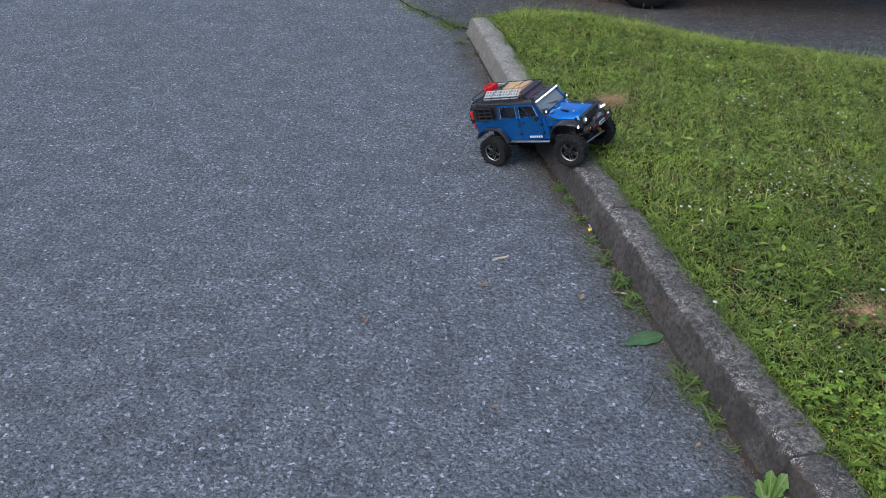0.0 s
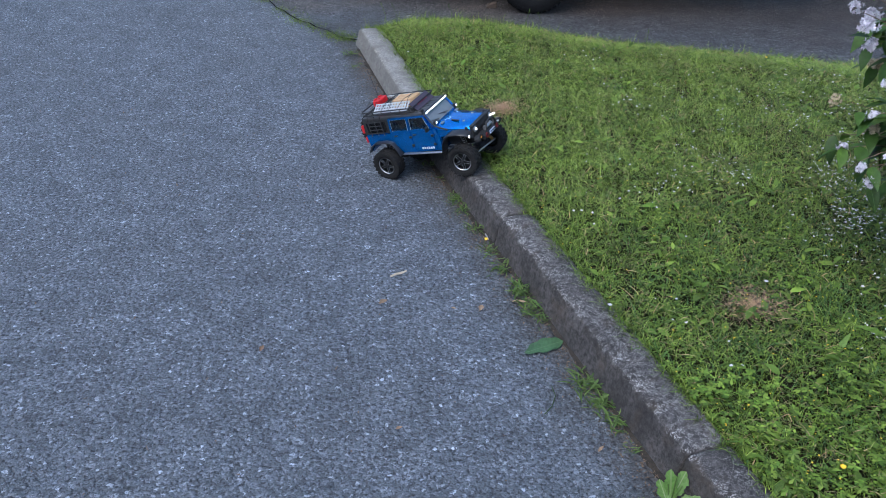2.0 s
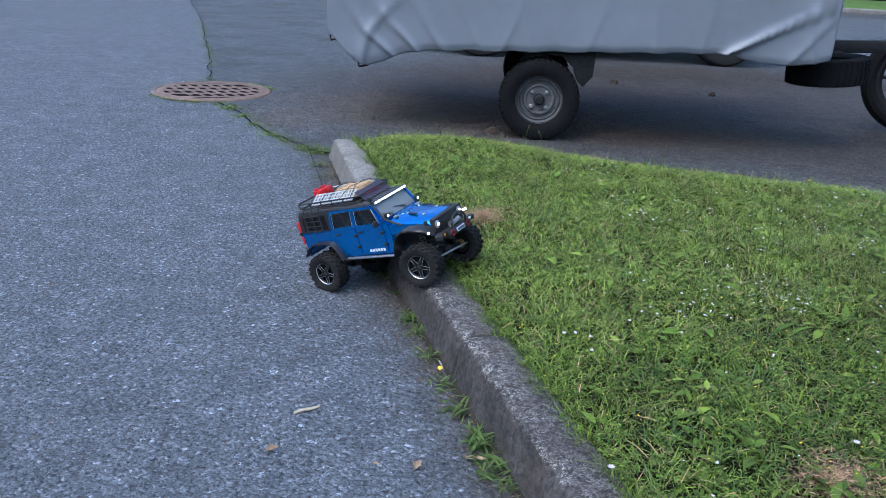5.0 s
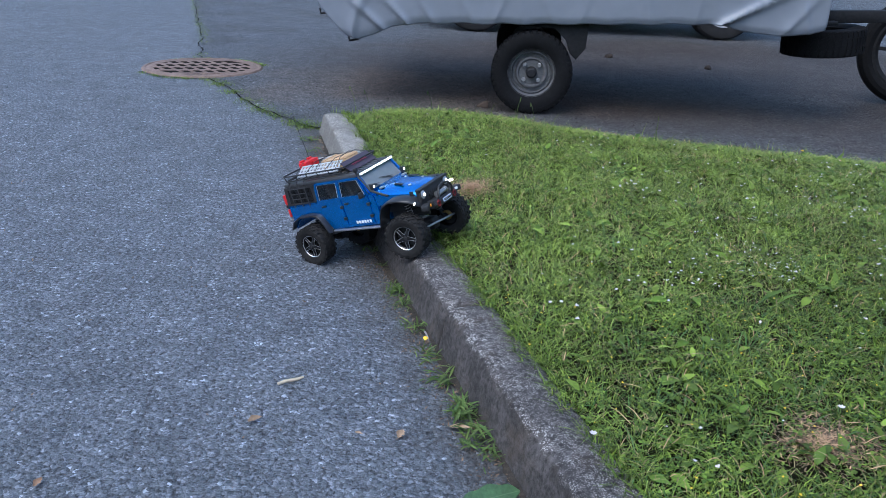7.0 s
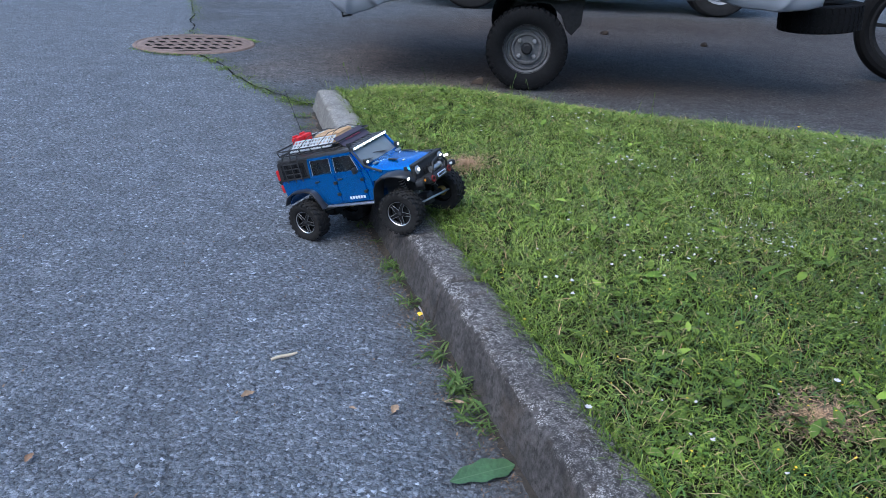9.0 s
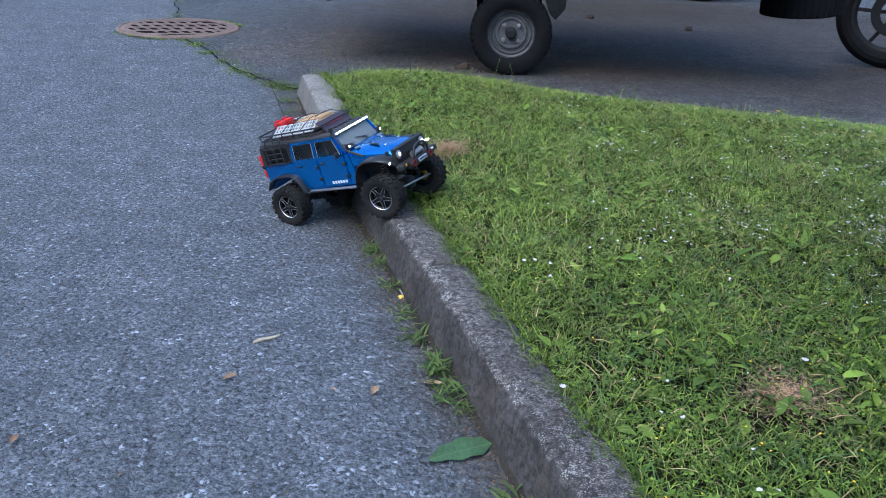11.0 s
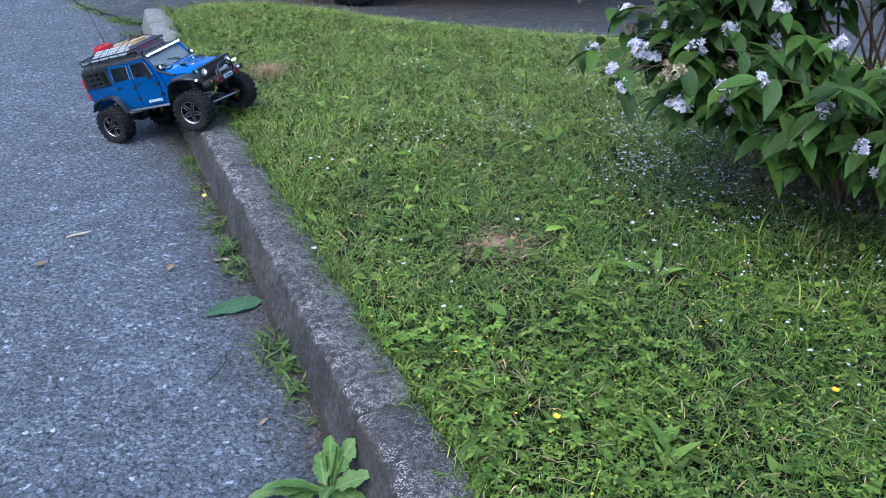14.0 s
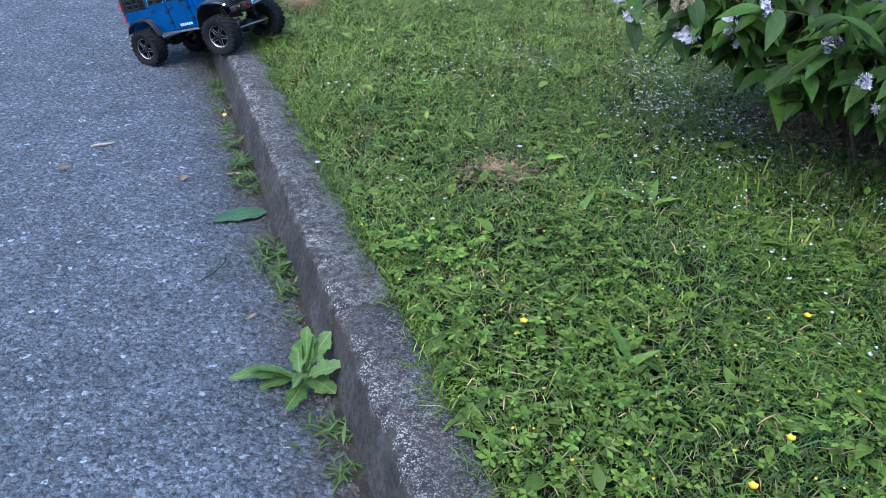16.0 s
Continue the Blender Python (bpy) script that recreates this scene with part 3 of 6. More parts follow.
def blades(name, x, y, tall, wide, lean, material, label, z=None):
    """Many grass blades in one mesh: each a bent, tapering strip."""
    n = len(x)
    z = soil_z(x, y) - 0.004 if z is None else z
    a = rng.uniform(0, math.tau, n)
    b = a + rng.normal(0, 0.5, n)
    h = tall * rng.uniform(0.45, 1.15, n)
    w = wide * rng.uniform(0.6, 1.3, n)
    out = h * lean * rng.uniform(0.2, 1.6, n)
    sx, sy = -np.sin(b) * w / 2, np.cos(b) * w / 2
    v = np.zeros((n, 5, 3), dtype=np.float32)
    base = np.stack([x, y, z], 1)
    mid = base + np.stack([np.cos(a) * out * 0.4, np.sin(a) * out * 0.4, h * 0.62], 1)
    tip = base + np.stack([np.cos(a) * out, np.sin(a) * out, h * rng.uniform(0.7, 1.0, n)], 1)
    side = np.stack([sx, sy, np.zeros(n)], 1)
    v[:, 0], v[:, 1], v[:, 2], v[:, 3], v[:, 4] = base - side * 0.8, base + side * 0.8, mid + side, mid - side, tip
    k = np.arange(n)[:, None] * 5
    me = raw_mesh(name, v, [k + np.array([[0, 1, 2, 3]]), k + np.array([[3, 2, 4]])], material)
    return tagged(new(name, me), label, "grass", kind="stuff")


x, y = lawn_points(340000, 0.3, 3.1, 0.55, 4.7)
thin = np.ones(len(x), bool)
for bx, by, br in BARE:
    thin &= ((x - bx) ** 2 + (y - by) ** 2 > (br * (1 + 0.3 * waves(x, y, 0.05))) ** 2) | (rng.uniform(0, 1, len(x)) < 0.10)
thin &= clumps(x, y) > rng.normal(-0.28, 0.12, len(x))
x, y = x[thin], y[thin]
pick = rng.uniform(0, 1, len(x)) + 0.10 * waves(x, y, 0.45, 8.0) + 0.05 * waves(x, y, 0.13, 5.0) + 0.50 * np.clip((y - 1.9) / 1.4, 0, 1) - 0.48 * np.clip((x - 0.95) / 0.5, 0, 1) * np.clip((2.5 - y) / 0.7, 0, 1)
for name_, low_, high_, tall_, wide_, stuff_, label_ in (("grass", 0.15, 0.80, 1.0, 0.0020, GRASS, "short mown lawn grass, fresh yellow-green"), ("pale_grass", 0.80, 9.0, 1.12, 0.0019, PALE_GRASS, "pale yellow-green blades among the lawn grass"), ("cool_grass", -9.0, 0.15, 0.98, 0.0023, COOL_GRASS, "darker blue-green blades among the lawn grass")):
    p = (pick >= low_) & (pick < high_)
    gx_, gy_ = x[p], y[p]
    blades(name_, gx_, gy_, tall_ * (0.024 + 0.0045 * waves(gx_, gy_, 0.35, 2.0) + (0.009 + 0.008 * np.clip(gy_ - 2.0, 0, 1)) * clumps(gx_, gy_)), wide_, 1.5, stuff_, label_)

# cut and bent blades that lie tangled on top of the sward
x, y = lawn_points(170000, 0.3, 3.1, 0.55, 4.7)
thick = clumps(x, y) > rng.normal(-0.15, 0.15, len(x))
x, y = x[thick], y[thick]
for name_, part_, stuff_, label_ in (("tangled_grass", (y < 2.3) & (rng.uniform(0, 1, len(x)) < 0.75), GRASS, "bent green blades lying tangled over the lawn"), ("tangled_pale_grass", (y >= 2.3) | (rng.uniform(0, 1, len(x)) < 0.25), PALE_GRASS, "pale bent blades lying tangled over the lawn")):
    gx_, gy_ = x[part_], y[part_]
    blades(name_, gx_, gy_, 0.0085, 0.0016, 2.9, stuff_, label_, soil_z(gx_, gy_) + 0.014 + 0.008 * clumps(gx_, gy_) + rng.uniform(-0.006, 0.007, len(gx_)))

x, y = lawn_points(150000, 0.5, 7.0, -3.0, 4.4)
far = (x > 3.08) | (y < 0.57)
x, y = x[far], y[far]
blades("outer_grass", x, y, 0.030, 0.0110, 2.2, GRASS, "mown lawn grass further off", None)
r_ = np.random.default_rng(3)
y = r_.uniform(0.5, 4.25, 9000)
y = y[waves(y, y * 0.3, 0.13, 1.0) + r_.normal(0, 0.35, len(y)) > 0.0]
x = kerb_x(y) + r_.uniform(0.095, 0.135, len(y))
blades("kerb_edge_grass", x, y, 0.030, 0.0019, 1.35, GRASS, "grass creeping over the back of the kerb", np.full(len(y), 0.088))

x = r_.uniform(0.25, 3.0, 9000)
y = edge_y(x) - np.abs(r_.normal(0, 0.07, len(x))) + 0.05 * waves(x, x * 0.2, 0.12, 4.0)
tuft = waves(x, y, 0.10, 2.5) + r_.normal(0, 0.4, len(x))
keep = tuft > -0.25
x, y, tuft = x[keep], y[keep], tuft[keep]
blades("edge_grass", x, y, 0.040 + 0.014 * np.clip(tuft, 0, 1.2), 0.0030, 0.8, GRASS, "ragged longer grass along the lawn's far edge", np.clip(soil_z(x, y), 0.0, 1.0))
x = r_.uniform(0.22, 3.0, 420)
y = edge_y(x) - np.abs(r_.normal(0, 0.08, len(x)))
blades("edge_stalks", x, y, 0.085, 0.0018, 0.5, PALE_GRASS, "thin uncut stalks along the lawn's far edge", np.clip(soil_z(x, y), 0.0, 1.0))
# uneven longer tufts that the mower left in the lawn
x, y = lawn_points(26000, 0.3, 3.0, 0.6, 4.6)
tuft = waves(x, y, 0.16, 7.0) + 0.5 * waves(x, y, 0.05, 3.0) + rng.normal(0, 0.25, len(x))
keep = tuft > 0.35
x, y = x[keep], y[keep]
blades("lawn_tufts", x, y, 0.040, 0.0024, 1.2, COOL_GRASS, "longer blue-green tufts of grass in the lawn", soil_z(x, y))

# ---- model car climbing the kerb ----
BLUE = mat("blue_paint", (0.006, 0.185, 0.60), 0.22, 0.74, vary=0.06, scales=(12, 90), coat=0.6)
PLASTIC = mat("black_plastic", (0.022, 0.022, 0.024), 0.55, vary=0.15, scales=(25, 200), bump=0.1, bump_scale=500, bump_dist=0.0005)
WING = mat("satin_black", (0.026, 0.026, 0.029), 0.30, vary=0.15, scales=(25, 200))
GLOSS = mat("gloss_black", (0.010, 0.010, 0.011), 0.25, vary=0.1)
MATT = mat("dark_roof_plastic", (0.06, 0.062, 0.067), 0.38, vary=0.15, scales=(25, 200))
CHROME = mat("chrome", (0.62, 0.62, 0.64), 0.28, 0.85, vary=0.05)
STEEL = mat("bare_steel", (0.45, 0.45, 0.46), 0.4, 0.9, vary=0.2, scales=(60, 300))
BRASS = mat("brass", (0.55, 0.38, 0.14), 0.4, 0.9, vary=0.2, scales=(60, 300))
RED = mat("red_plastic", (0.62, 0.02, 0.025), 0.4, vary=0.1, scales=(30, 200))
DULL_RED = mat("dull_red_metal", (0.22, 0.018, 0.02), 0.5, 0.3, vary=0.15, scales=(30, 200))
WOOD = mat("crate_wood", (0.55, 0.36, 0.20), 0.7, vary=0.2, scales=(25, 160), bump=0.2)
LADDER = mat("grey_ladder_plastic", (0.58, 0.59, 0.60), 0.45, 0.2, vary=0.1, scales=(40, 200))
FAIRING = mat("plum_plastic", (0.055, 0.042, 0.062), 0.45, vary=0.1)
LED = mat("white_led", (1.0, 0.98, 0.92), 0.3, vary=0.0, emit=2.6)
LENS = mat("headlamp_glass", (0.30, 0.32, 0.35), 0.10, 0.5, vary=0.0, emit=0.12)
AMBER = mat("amber_lens", (0.8, 0.3, 0.02), 0.3, vary=0.0)
WHITE = mat("white_print", (0.8, 0.82, 0.86), 0.5, vary=0.05)
PINK = mat("faded_red_print", (0.26, 0.05, 0.08), 0.5, vary=0.1)
PLATE = mat("pale_blue_plate", (0.55, 0.62, 0.78), 0.4, vary=0.05)
GLASS = mat("tinted_glass", (0.55, 0.60, 0.62), 0.06, vary=0.0, trans=1.0)
# windscreen: the grey base colour stands in for reflected sky
SCREEN = mat("sky_grey_windscreen", (0.34, 0.37, 0.38), 0.12, vary=0.05, trans=0.55, coat=1.0)
CABIN = mat("dark_cabin", (0.05, 0.048, 0.047), 0.7, vary=0.2, scales=(30, 200))
BAR_LENS = mat("light_bar_lens", (0.50, 0.52, 0.52), 0.2, vary=0.05, emit=0.12)
BAR_LED = mat("roof_led", (1.0, 0.97, 0.90), 0.3, vary=0.0, emit=3.5)
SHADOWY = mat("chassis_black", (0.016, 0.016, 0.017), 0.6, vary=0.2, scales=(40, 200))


def prism(bm, pts, y0, y1, bevel=0.0):
    """A plate with the outline pts in (x, z) that reaches from y0 to y1."""
    a = [bm.verts.new((x, y0, z)) for x, z in pts]
    b = [bm.verts.new((x, y1, z)) for x, z in pts]
    n = len(pts)
    faces = [bm.faces.new(a), bm.faces.new(b[::-1])] + [bm.faces.new((a[i], b[i], b[(i + 1) % n], a[(i + 1) % n])) for i in range(n)]
    if bevel:
        edges = list({e for f in faces[:2] for e in f.edges})
        bmesh.ops.bevel(bm, geom=edges, offset=bevel, segments=2, affect="EDGES")
    return bm


def arc(cx, cz, r, a0, a1, n):
    return [(cx + r * math.cos(radians(a0 + (a1 - a0) * i / n)), cz + r * math.sin(radians(a0 + (a1 - a0) * i / n))) for i in range(n + 1)]


def bar(bm, a, b, w, h):
    """A square bar from a to b."""
    a, b = Vector(a), Vector(b)
    m = Matrix.Translation((a + b) / 2) @ (b - a).to_track_quat("X", "Z").to_matrix().to_4x4()
    return box(bm, ((b - a).length, w, h), m)


def crawler_tyre(r, w):
    """A fat tyre with staggered lugs, turned round y."""
    bm = bmesh.new()
    h = w / 2
    prof = [(r * 0.53, -h * 0.72), (r * 0.62, -h * 0.90), (r * 0.78, -h), (r * 0.90, -h * 0.97), (r * 0.945, -h * 0.80), (r * 0.955, 0), (r * 0.945, h * 0.80), (r * 0.90, h * 0.97), (r * 0.78, h), (r * 0.62, h * 0.90), (r * 0.53, h * 0.72)]
    lathe(bm, prof, 40, closed=True)
    for k in range(22):
        a = k * 360 / 22
        for side in (-1, 1):
            t = a + (4 if side > 0 else -4)
            turn = pose(0, 0, 0, 0, -t, 0)
            box(bm, (r * 0.075, h * 0.40, r * 0.15), turn @ pose(r * 0.955, side * h * 0.74, 0, side * 14, 0, 0), 0.0)
            box(bm, (r * 0.13, h * 0.055, r * 0.11), turn @ pose(r * 0.875, side * h * 0.985, 0, 0, 0, 0), 0.0)
            box(bm, (r * 0.07, h * 0.34, r * 0.12), turn @ pose(0, 0, 0, 0, -8, 0) @ pose(r * 0.96, side * h * 0.24, 0, -side * 22, 0, 0), 0.0)
    return bm


def crawler_wheel(parent, x, y, z, steer):
    """A wheel with tyre, dark rim, five bright-edged spokes and a cap; its outside looks away from the car."""
    side = 1 if y > 0 else -1
    r = 0.0555
    m = pose(x, y, z, 0, 0, steer + (0 if side < 0 else 180))
    tyre = part("wheel", WHEEL_TYRE, TYRE, parent, "black rubber tyre with chunky lugs", m)
    bm = bmesh.new()
    prof = [(0.0295, 0.016), (0.0275, 0.014), (0.0265, -0.004), (0.0265, -0.014), (0.031, -0.017), (0.031, 0.016)]
    part("rim", lathe(bm, prof, 36, closed=True), GLOSS, tyre, "glossy black rim")
    bm = bmesh.new()
    lathe(bm, [(0.0296, -0.0170), (0.0310, -0.0182), (0.0316, -0.0170), (0.0302, -0.0160)], 36, closed=True)
    part("rim_ring", bm, CHROME, tyre, "thin bright ring")
    for k in range(5):
        bm = bmesh.new()
        box(bm, (0.024, 0.006, 0.0100), pose(0, 0, 0, 0, 72 * k + 18, 0) @ pose(0.0165, -0.0120, 0, 0, 0, 8), 0.0014)
        part("spoke", bm, GLOSS, tyre)
        bm = bmesh.new()
        for s in (-1, 1):
            box(bm, (0.025, 0.0016, 0.0008), pose(0, 0, 0, 0, 72 * k + 18, 0) @ pose(0.0172, -0.0148, s * 0.0042, 0, s * 4, 0), 0.0003)
        part("spoke_edge", bm, CHROME, tyre, "bright edge of the spoke")
    bm = bmesh.new()
    lathe(bm, [(0.0, -0.0175), (0.005, -0.0170), (0.0068, -0.014), (0.0068, -0.006), (0.0, -0.006)], 16)
    part("hub_cap", bm, PLASTIC, tyre)
    bm = bmesh.new()
    lathe(bm, [(0.0, -0.004), (0.0265, -0.004), (0.0265, 0.004), (0.0, 0.004)], 24)
    part("brake_disc", bm, SHADOWY, tyre)
    bm = bmesh.new()
    lathe(bm, [(0, 0.004), (0.012, 0.005), (0.014, 0.012), (0.006, 0.016), (0, 0.016)], 14)
    part("axle_hub", bm, BRASS, tyre, "brass axle hub")
    return tyre


WHEEL_TYRE = bpy.data.meshes.new("wheel")
bm = crawler_tyre(0.0555, 0.046)
bmesh.ops.recalc_face_normals(bm, faces=bm.faces)
bm.to_mesh(WHEEL_TYRE)
bm.free()
WHEEL_TYRE.materials.append(TYRE)


def model_car(place):
    car = thing("model_car", "blue off-road model car with loaded roof rack climbing the kerb", "model car", place)
    # tub: the blue lower body with its wheel arches
    bm = bmesh.new()
    rear_arch = [(-0.106, 0.122), (-0.120, 0.142), (-0.145, 0.149), (-0.192, 0.147), (-0.214, 0.136), (-0.226, 0.118)]
    prism(bm, [(0.082, 0.100), (-0.094, 0.098)] + rear_arch + [(-0.231, 0.112), (-0.233, 0.180), (0.066, 0.184), (0.080, 0.186), (0.086, 0.150)], -0.078, 0.078, 0.004)
    body = part("body", bm, BLUE, car, "bright metallic blue body")
    # front inner box under the bonnet
    bm = bmesh.new()
    prism(bm, [(0.084, 0.120), (0.20, 0.128), (0.20, 0.168), (0.084, 0.182)], -0.050, 0.050, 0.002)
    part("engine_bay", bm, SHADOWY, car)
    # bonnet, lofted along its length
    bm = bmesh.new()
    rows = []
    for i in range(9):
        u = i / 8
        x = 0.080 + u * 0.126
        half = 0.0755 - 0.019 * u
        top = 0.1895 - 0.010 * u - 0.006 * u * u
        row = [(x, -half - 0.001, 0.150 + 0.002 * u)]
        for j in range(13):
            v = -1 + j / 6
            z = top - 0.010 * abs(v) ** 7 + (0.0035 if abs(v) < 0.55 else 0.0) * (1 - u * 0.5) - 0.002 * v * v
            row.append((x + (0.004 * (1 - v * v) if i == 8 else 0), half * v, z - (0.006 if i == 8 else 0)))
        row.append((x, half + 0.001, 0.150 + 0.002 * u))
        rows.append([bm.verts.new(p) for p in row])
    for a, b in zip(rows, rows[1:]):
        for j in range(len(a) - 1):
            bm.faces.new((a[j], b[j], b[j + 1], a[j + 1]))
    bm.faces.new(rows[-1])
    hood = part("bonnet", bm, BLUE, car, "blue bonnet with raised middle", smooth=40)
    for s in (-1, 1):
        bm = bmesh.new()
        box(bm, (0.030, 0.006, 0.0025), pose(0.135, s * 0.034, 0.1885, 0, 6, s * 8), 0.0008)
        part("bonnet_vent", bm, PLASTIC, hood)
        bm = bmesh.new()
        lathe(bm, [(0, 0.0015), (0.004, 0.0015), (0.005, 0), (0, 0)], 12, pose(0.165, s * 0.030, 0.1815, 90, 0, 0))
        part("bonnet_catch", bm, STEEL, hood)
        bm = bmesh.new()
        box(bm, (0.010, 0.003, 0.012), pose(0.188, s * 0.0625, 0.166, 0, 0, s * -6), 0.001)
        part("bonnet_strap", bm, PLASTIC, hood)
        bm = bmesh.new()
        box(bm, (0.010, 0.014, 0.004), pose(0.092, s * 0.050, 0.1905), 0.001)
        part("wiper_jet", bm, STEEL, hood)
    # grille with slots and headlamps
    bm = bmesh.new()
    prism(bm, [(0.203, 0.130), (0.210, 0.132), (0.214, 0.160), (0.210, 0.173), (0.201, 0.174)], -0.064, 0.064, 0.002)
    grille = part("grille", bm, PLASTIC, car, "matt black grille")
    for k in range(7):
        bm = bmesh.new()
        box(bm, (0.004, 0.0042, 0.026), pose(0.213, (k - 3) * 0.0085, 0.150, 0, -8, 0), 0.001)
        part("grille_slot", bm, SHADOWY, grille)
    bm = bmesh.new()
    box(bm, (0.008, 0.130, 0.006), pose(0.212, 0, 0.171), 0.002)
    part("brow", bm, PLASTIC, grille)
    for s in (-1, 1):
        bm = bmesh.new()
        lathe(bm, [(0, -0.0065), (0.006, -0.006), (0.0105, -0.003), (0.0115, 0), (0.0, 0)], 24, pose(0.2115, s * 0.0515, 0.158, 0, 0, 90))
        lamp = part("headlamp", bm, LENS, car, "lit round headlamp")
        bm = bmesh.new()
        lathe(bm, [(0, -0.0078), (0.0036, -0.0074), (0.0042, -0.0060), (0, -0.0055)], 16, pose(0.2115, s * 0.0515, 0.158, 0, 0, 90))
        part("bulb", bm, LED, lamp, "lit white bulb")
        bm = bmesh.new()
        lathe(bm, [(0.0115, -0.004), (0.0135, -0.003), (0.0135, 0.002), (0.0115, 0.002)], 24, pose(0.2115, s * 0.0515, 0.158, 0, 0, 90), closed=True)
        part("headlamp_ring", bm, PLASTIC, car)
    # front wings: wide flat black flares that fall to the sill
    for s in (-1, 1):
        bm = bmesh.new()
        line = [(0.208, 0.138, 0.070), (0.203, 0.152, 0.086), (0.190, 0.160, 0.096), (0.165, 0.166, 0.100), (0.135, 0.166, 0.101), (0.112, 0.156, 0.101), (0.098, 0.136, 0.100), (0.086, 0.104, 0.097)]
        rings = []
        for x, z, w in line:
            rings.append([bm.verts.new((x, s * 0.056, z + 0.001)), bm.verts.new((x, s * (w - 0.004), z)), bm.verts.new((x, s * w, z - 0.003)), bm.verts.new((x, s * w, z - 0.0062)), bm.verts.new((x, s * (w - 0.005), z - 0.0055)), bm.verts.new((x, s * 0.056, z - 0.006))])
        for a, b in zip(rings, rings[1:]):
            for j in range(6):
                bm.faces.new((a[j], b[j], b[(j + 1) % 6], a[(j + 1) % 6]))
        bm.faces.new(rings[0]), bm.faces.new(rings[-1][::-1])
        wing = part("front_wing", bm, WING, car, "matt black front wing", smooth=50)
        bm = bmesh.new()
        box(bm, (0.004, 0.018, 0.0050), pose(0.2050, s * 0.084, 0.1470, 0, 20, s * -32), 0.0012)
        part("wing_lamp", bm, LED, wing, "lit white running lamp")
        bm = bmesh.new()
        line = [(-0.094, 0.097), (-0.104, 0.122), (-0.116, 0.143), (-0.126, 0.150), (-0.146, 0.154), (-0.192, 0.152), (-0.218, 0.141), (-0.234, 0.118)]
        rings = []
        for x, z in line:
            d = Vector((x + 0.163, 0, z - 0.090)).normalized()
            p = Vector((x, 0, z))
            rings.append([bm.verts.new(p + Vector((0, s * y, 0)) + d * k) for y, k in ((0.076, 0.0), (0.090, -0.001), (0.095, -0.003), (0.095, -0.006), (0.091, -0.006), (0.076, -0.005))])
        for a, b in zip(rings, rings[1:]):
            for j in range(6):
                bm.faces.new((a[j], b[j], b[(j + 1) % 6], a[(j + 1) % 6]))
        bm.faces.new(rings[0]), bm.faces.new(rings[-1][::-1])
        part("rear_wing", bm, WING, car, "matt black rear wheel flare", smooth=50)
        # rock slider along the sill
        bm = bmesh.new()
        box(bm, (0.165, 0.010, 0.0045), pose(-0.006, s * 0.083, 0.098, s * -12, 0.6, 0), 0.0015)
        part("side_step", bm, STEEL, car, "grey metal side step")
    # doors with window frames, panes, handles and hinges
    for s in (-1, 1):
        for name, x0, x1, lean in (("front_door", 0.060, -0.030, 0.020), ("rear_door", -0.033, -0.112, 0.0)):
            bm = bmesh.new()
            y0, y1 = s * 0.0775, s * 0.0800
            low = [(x0, 0.106), (x1, 0.106), (x1, 0.182), (x0 + 0.002, 0.182)]
            if name == "rear_door":
                low = [(x0, 0.106), (x1 + 0.022, 0.106), (x1 + 0.016, 0.125), (x1, 0.142), (x1, 0.182), (x0, 0.182)]
            prism(bm, low, y0, y1, 0.001)
            door = part(name, bm, BLUE, car)
            t0, t1 = x0 - lean, x1
            bm = bmesh.new()
            top = 0.0715
            for a, b in (((x0, s * 0.079, 0.182), (t0, s * top, 0.229)), ((t0, s * top, 0.229), (t1, s * top, 0.229)), ((t1, s * top, 0.229), (x1, s * 0.079, 0.182)), ((x0, s * 0.079, 0.1835), (x1, s * 0.079, 0.1835))):
                bar(bm, a, b, 0.006, 0.0065)
            part("window_frame", bm, BLUE, door)
            bm = bmesh.new()
            q = [(x0 - 0.002, s * 0.078, 0.184), (x1 + 0.002, s * 0.078, 0.184), (t1 + 0.002, s * 0.0712, 0.228), (t0 - 0.002, s * 0.0712, 0.228)]
            a = [bm.verts.new(p) for p in q]
            b = [bm.verts.new((p[0], p[1] - s * 0.0012, p[2])) for p in q]
            bm.faces.new(a), bm.faces.new(b[::-1])
            for i in range(4):
                bm.faces.new((a[i], b[i], b[(i + 1) % 4], a[(i + 1) % 4]))
            part("window_pane", bm, GLASS, door, "dark tinted pane").visible_shadow = False
            bm = bmesh.new()
            for i in range(4):
                u, w = Vector(q[i]), Vector(q[(i + 1) % 4])
                mid = (Vector(q[0]) + Vector(q[1]) + Vector(q[2]) + Vector(q[3])) / 4
                tube(bm, [u.lerp(mid, 0.10) + Vector((0, s * 0.0022, 0)), w.lerp(mid, 0.10) + Vector((0, s * 0.0022, 0))], 0.0005, 5)
            part("window_trim", bm, LADDER, door, "thin pale window edge")
            bm = bmesh.new()
            box(bm, (0.014, 0.004, 0.0045), pose(x1 + 0.014, s * 0.0815, 0.168), 0.001)
            part("door_handle", bm, PLASTIC, door)
            for hz in (0.128, 0.160):
                bm = bmesh.new()
                box(bm, (0.009, 0.005, 0.008), pose(x0 - 0.003, s * 0.081, hz), 0.001)
                part("hinge", bm, PLASTIC, door)
        # row of pale printed bars on the lower door
        for k in range(6):
            bm = bmesh.new()
            box(bm, (0.0066, 0.0008, 0.0074), pose(0.000 + 0.0092 * k, s * 0.0803, 0.1145, 0, -12 * s, 0))
            part("door_print", bm, WHITE, car, "white printed bar")
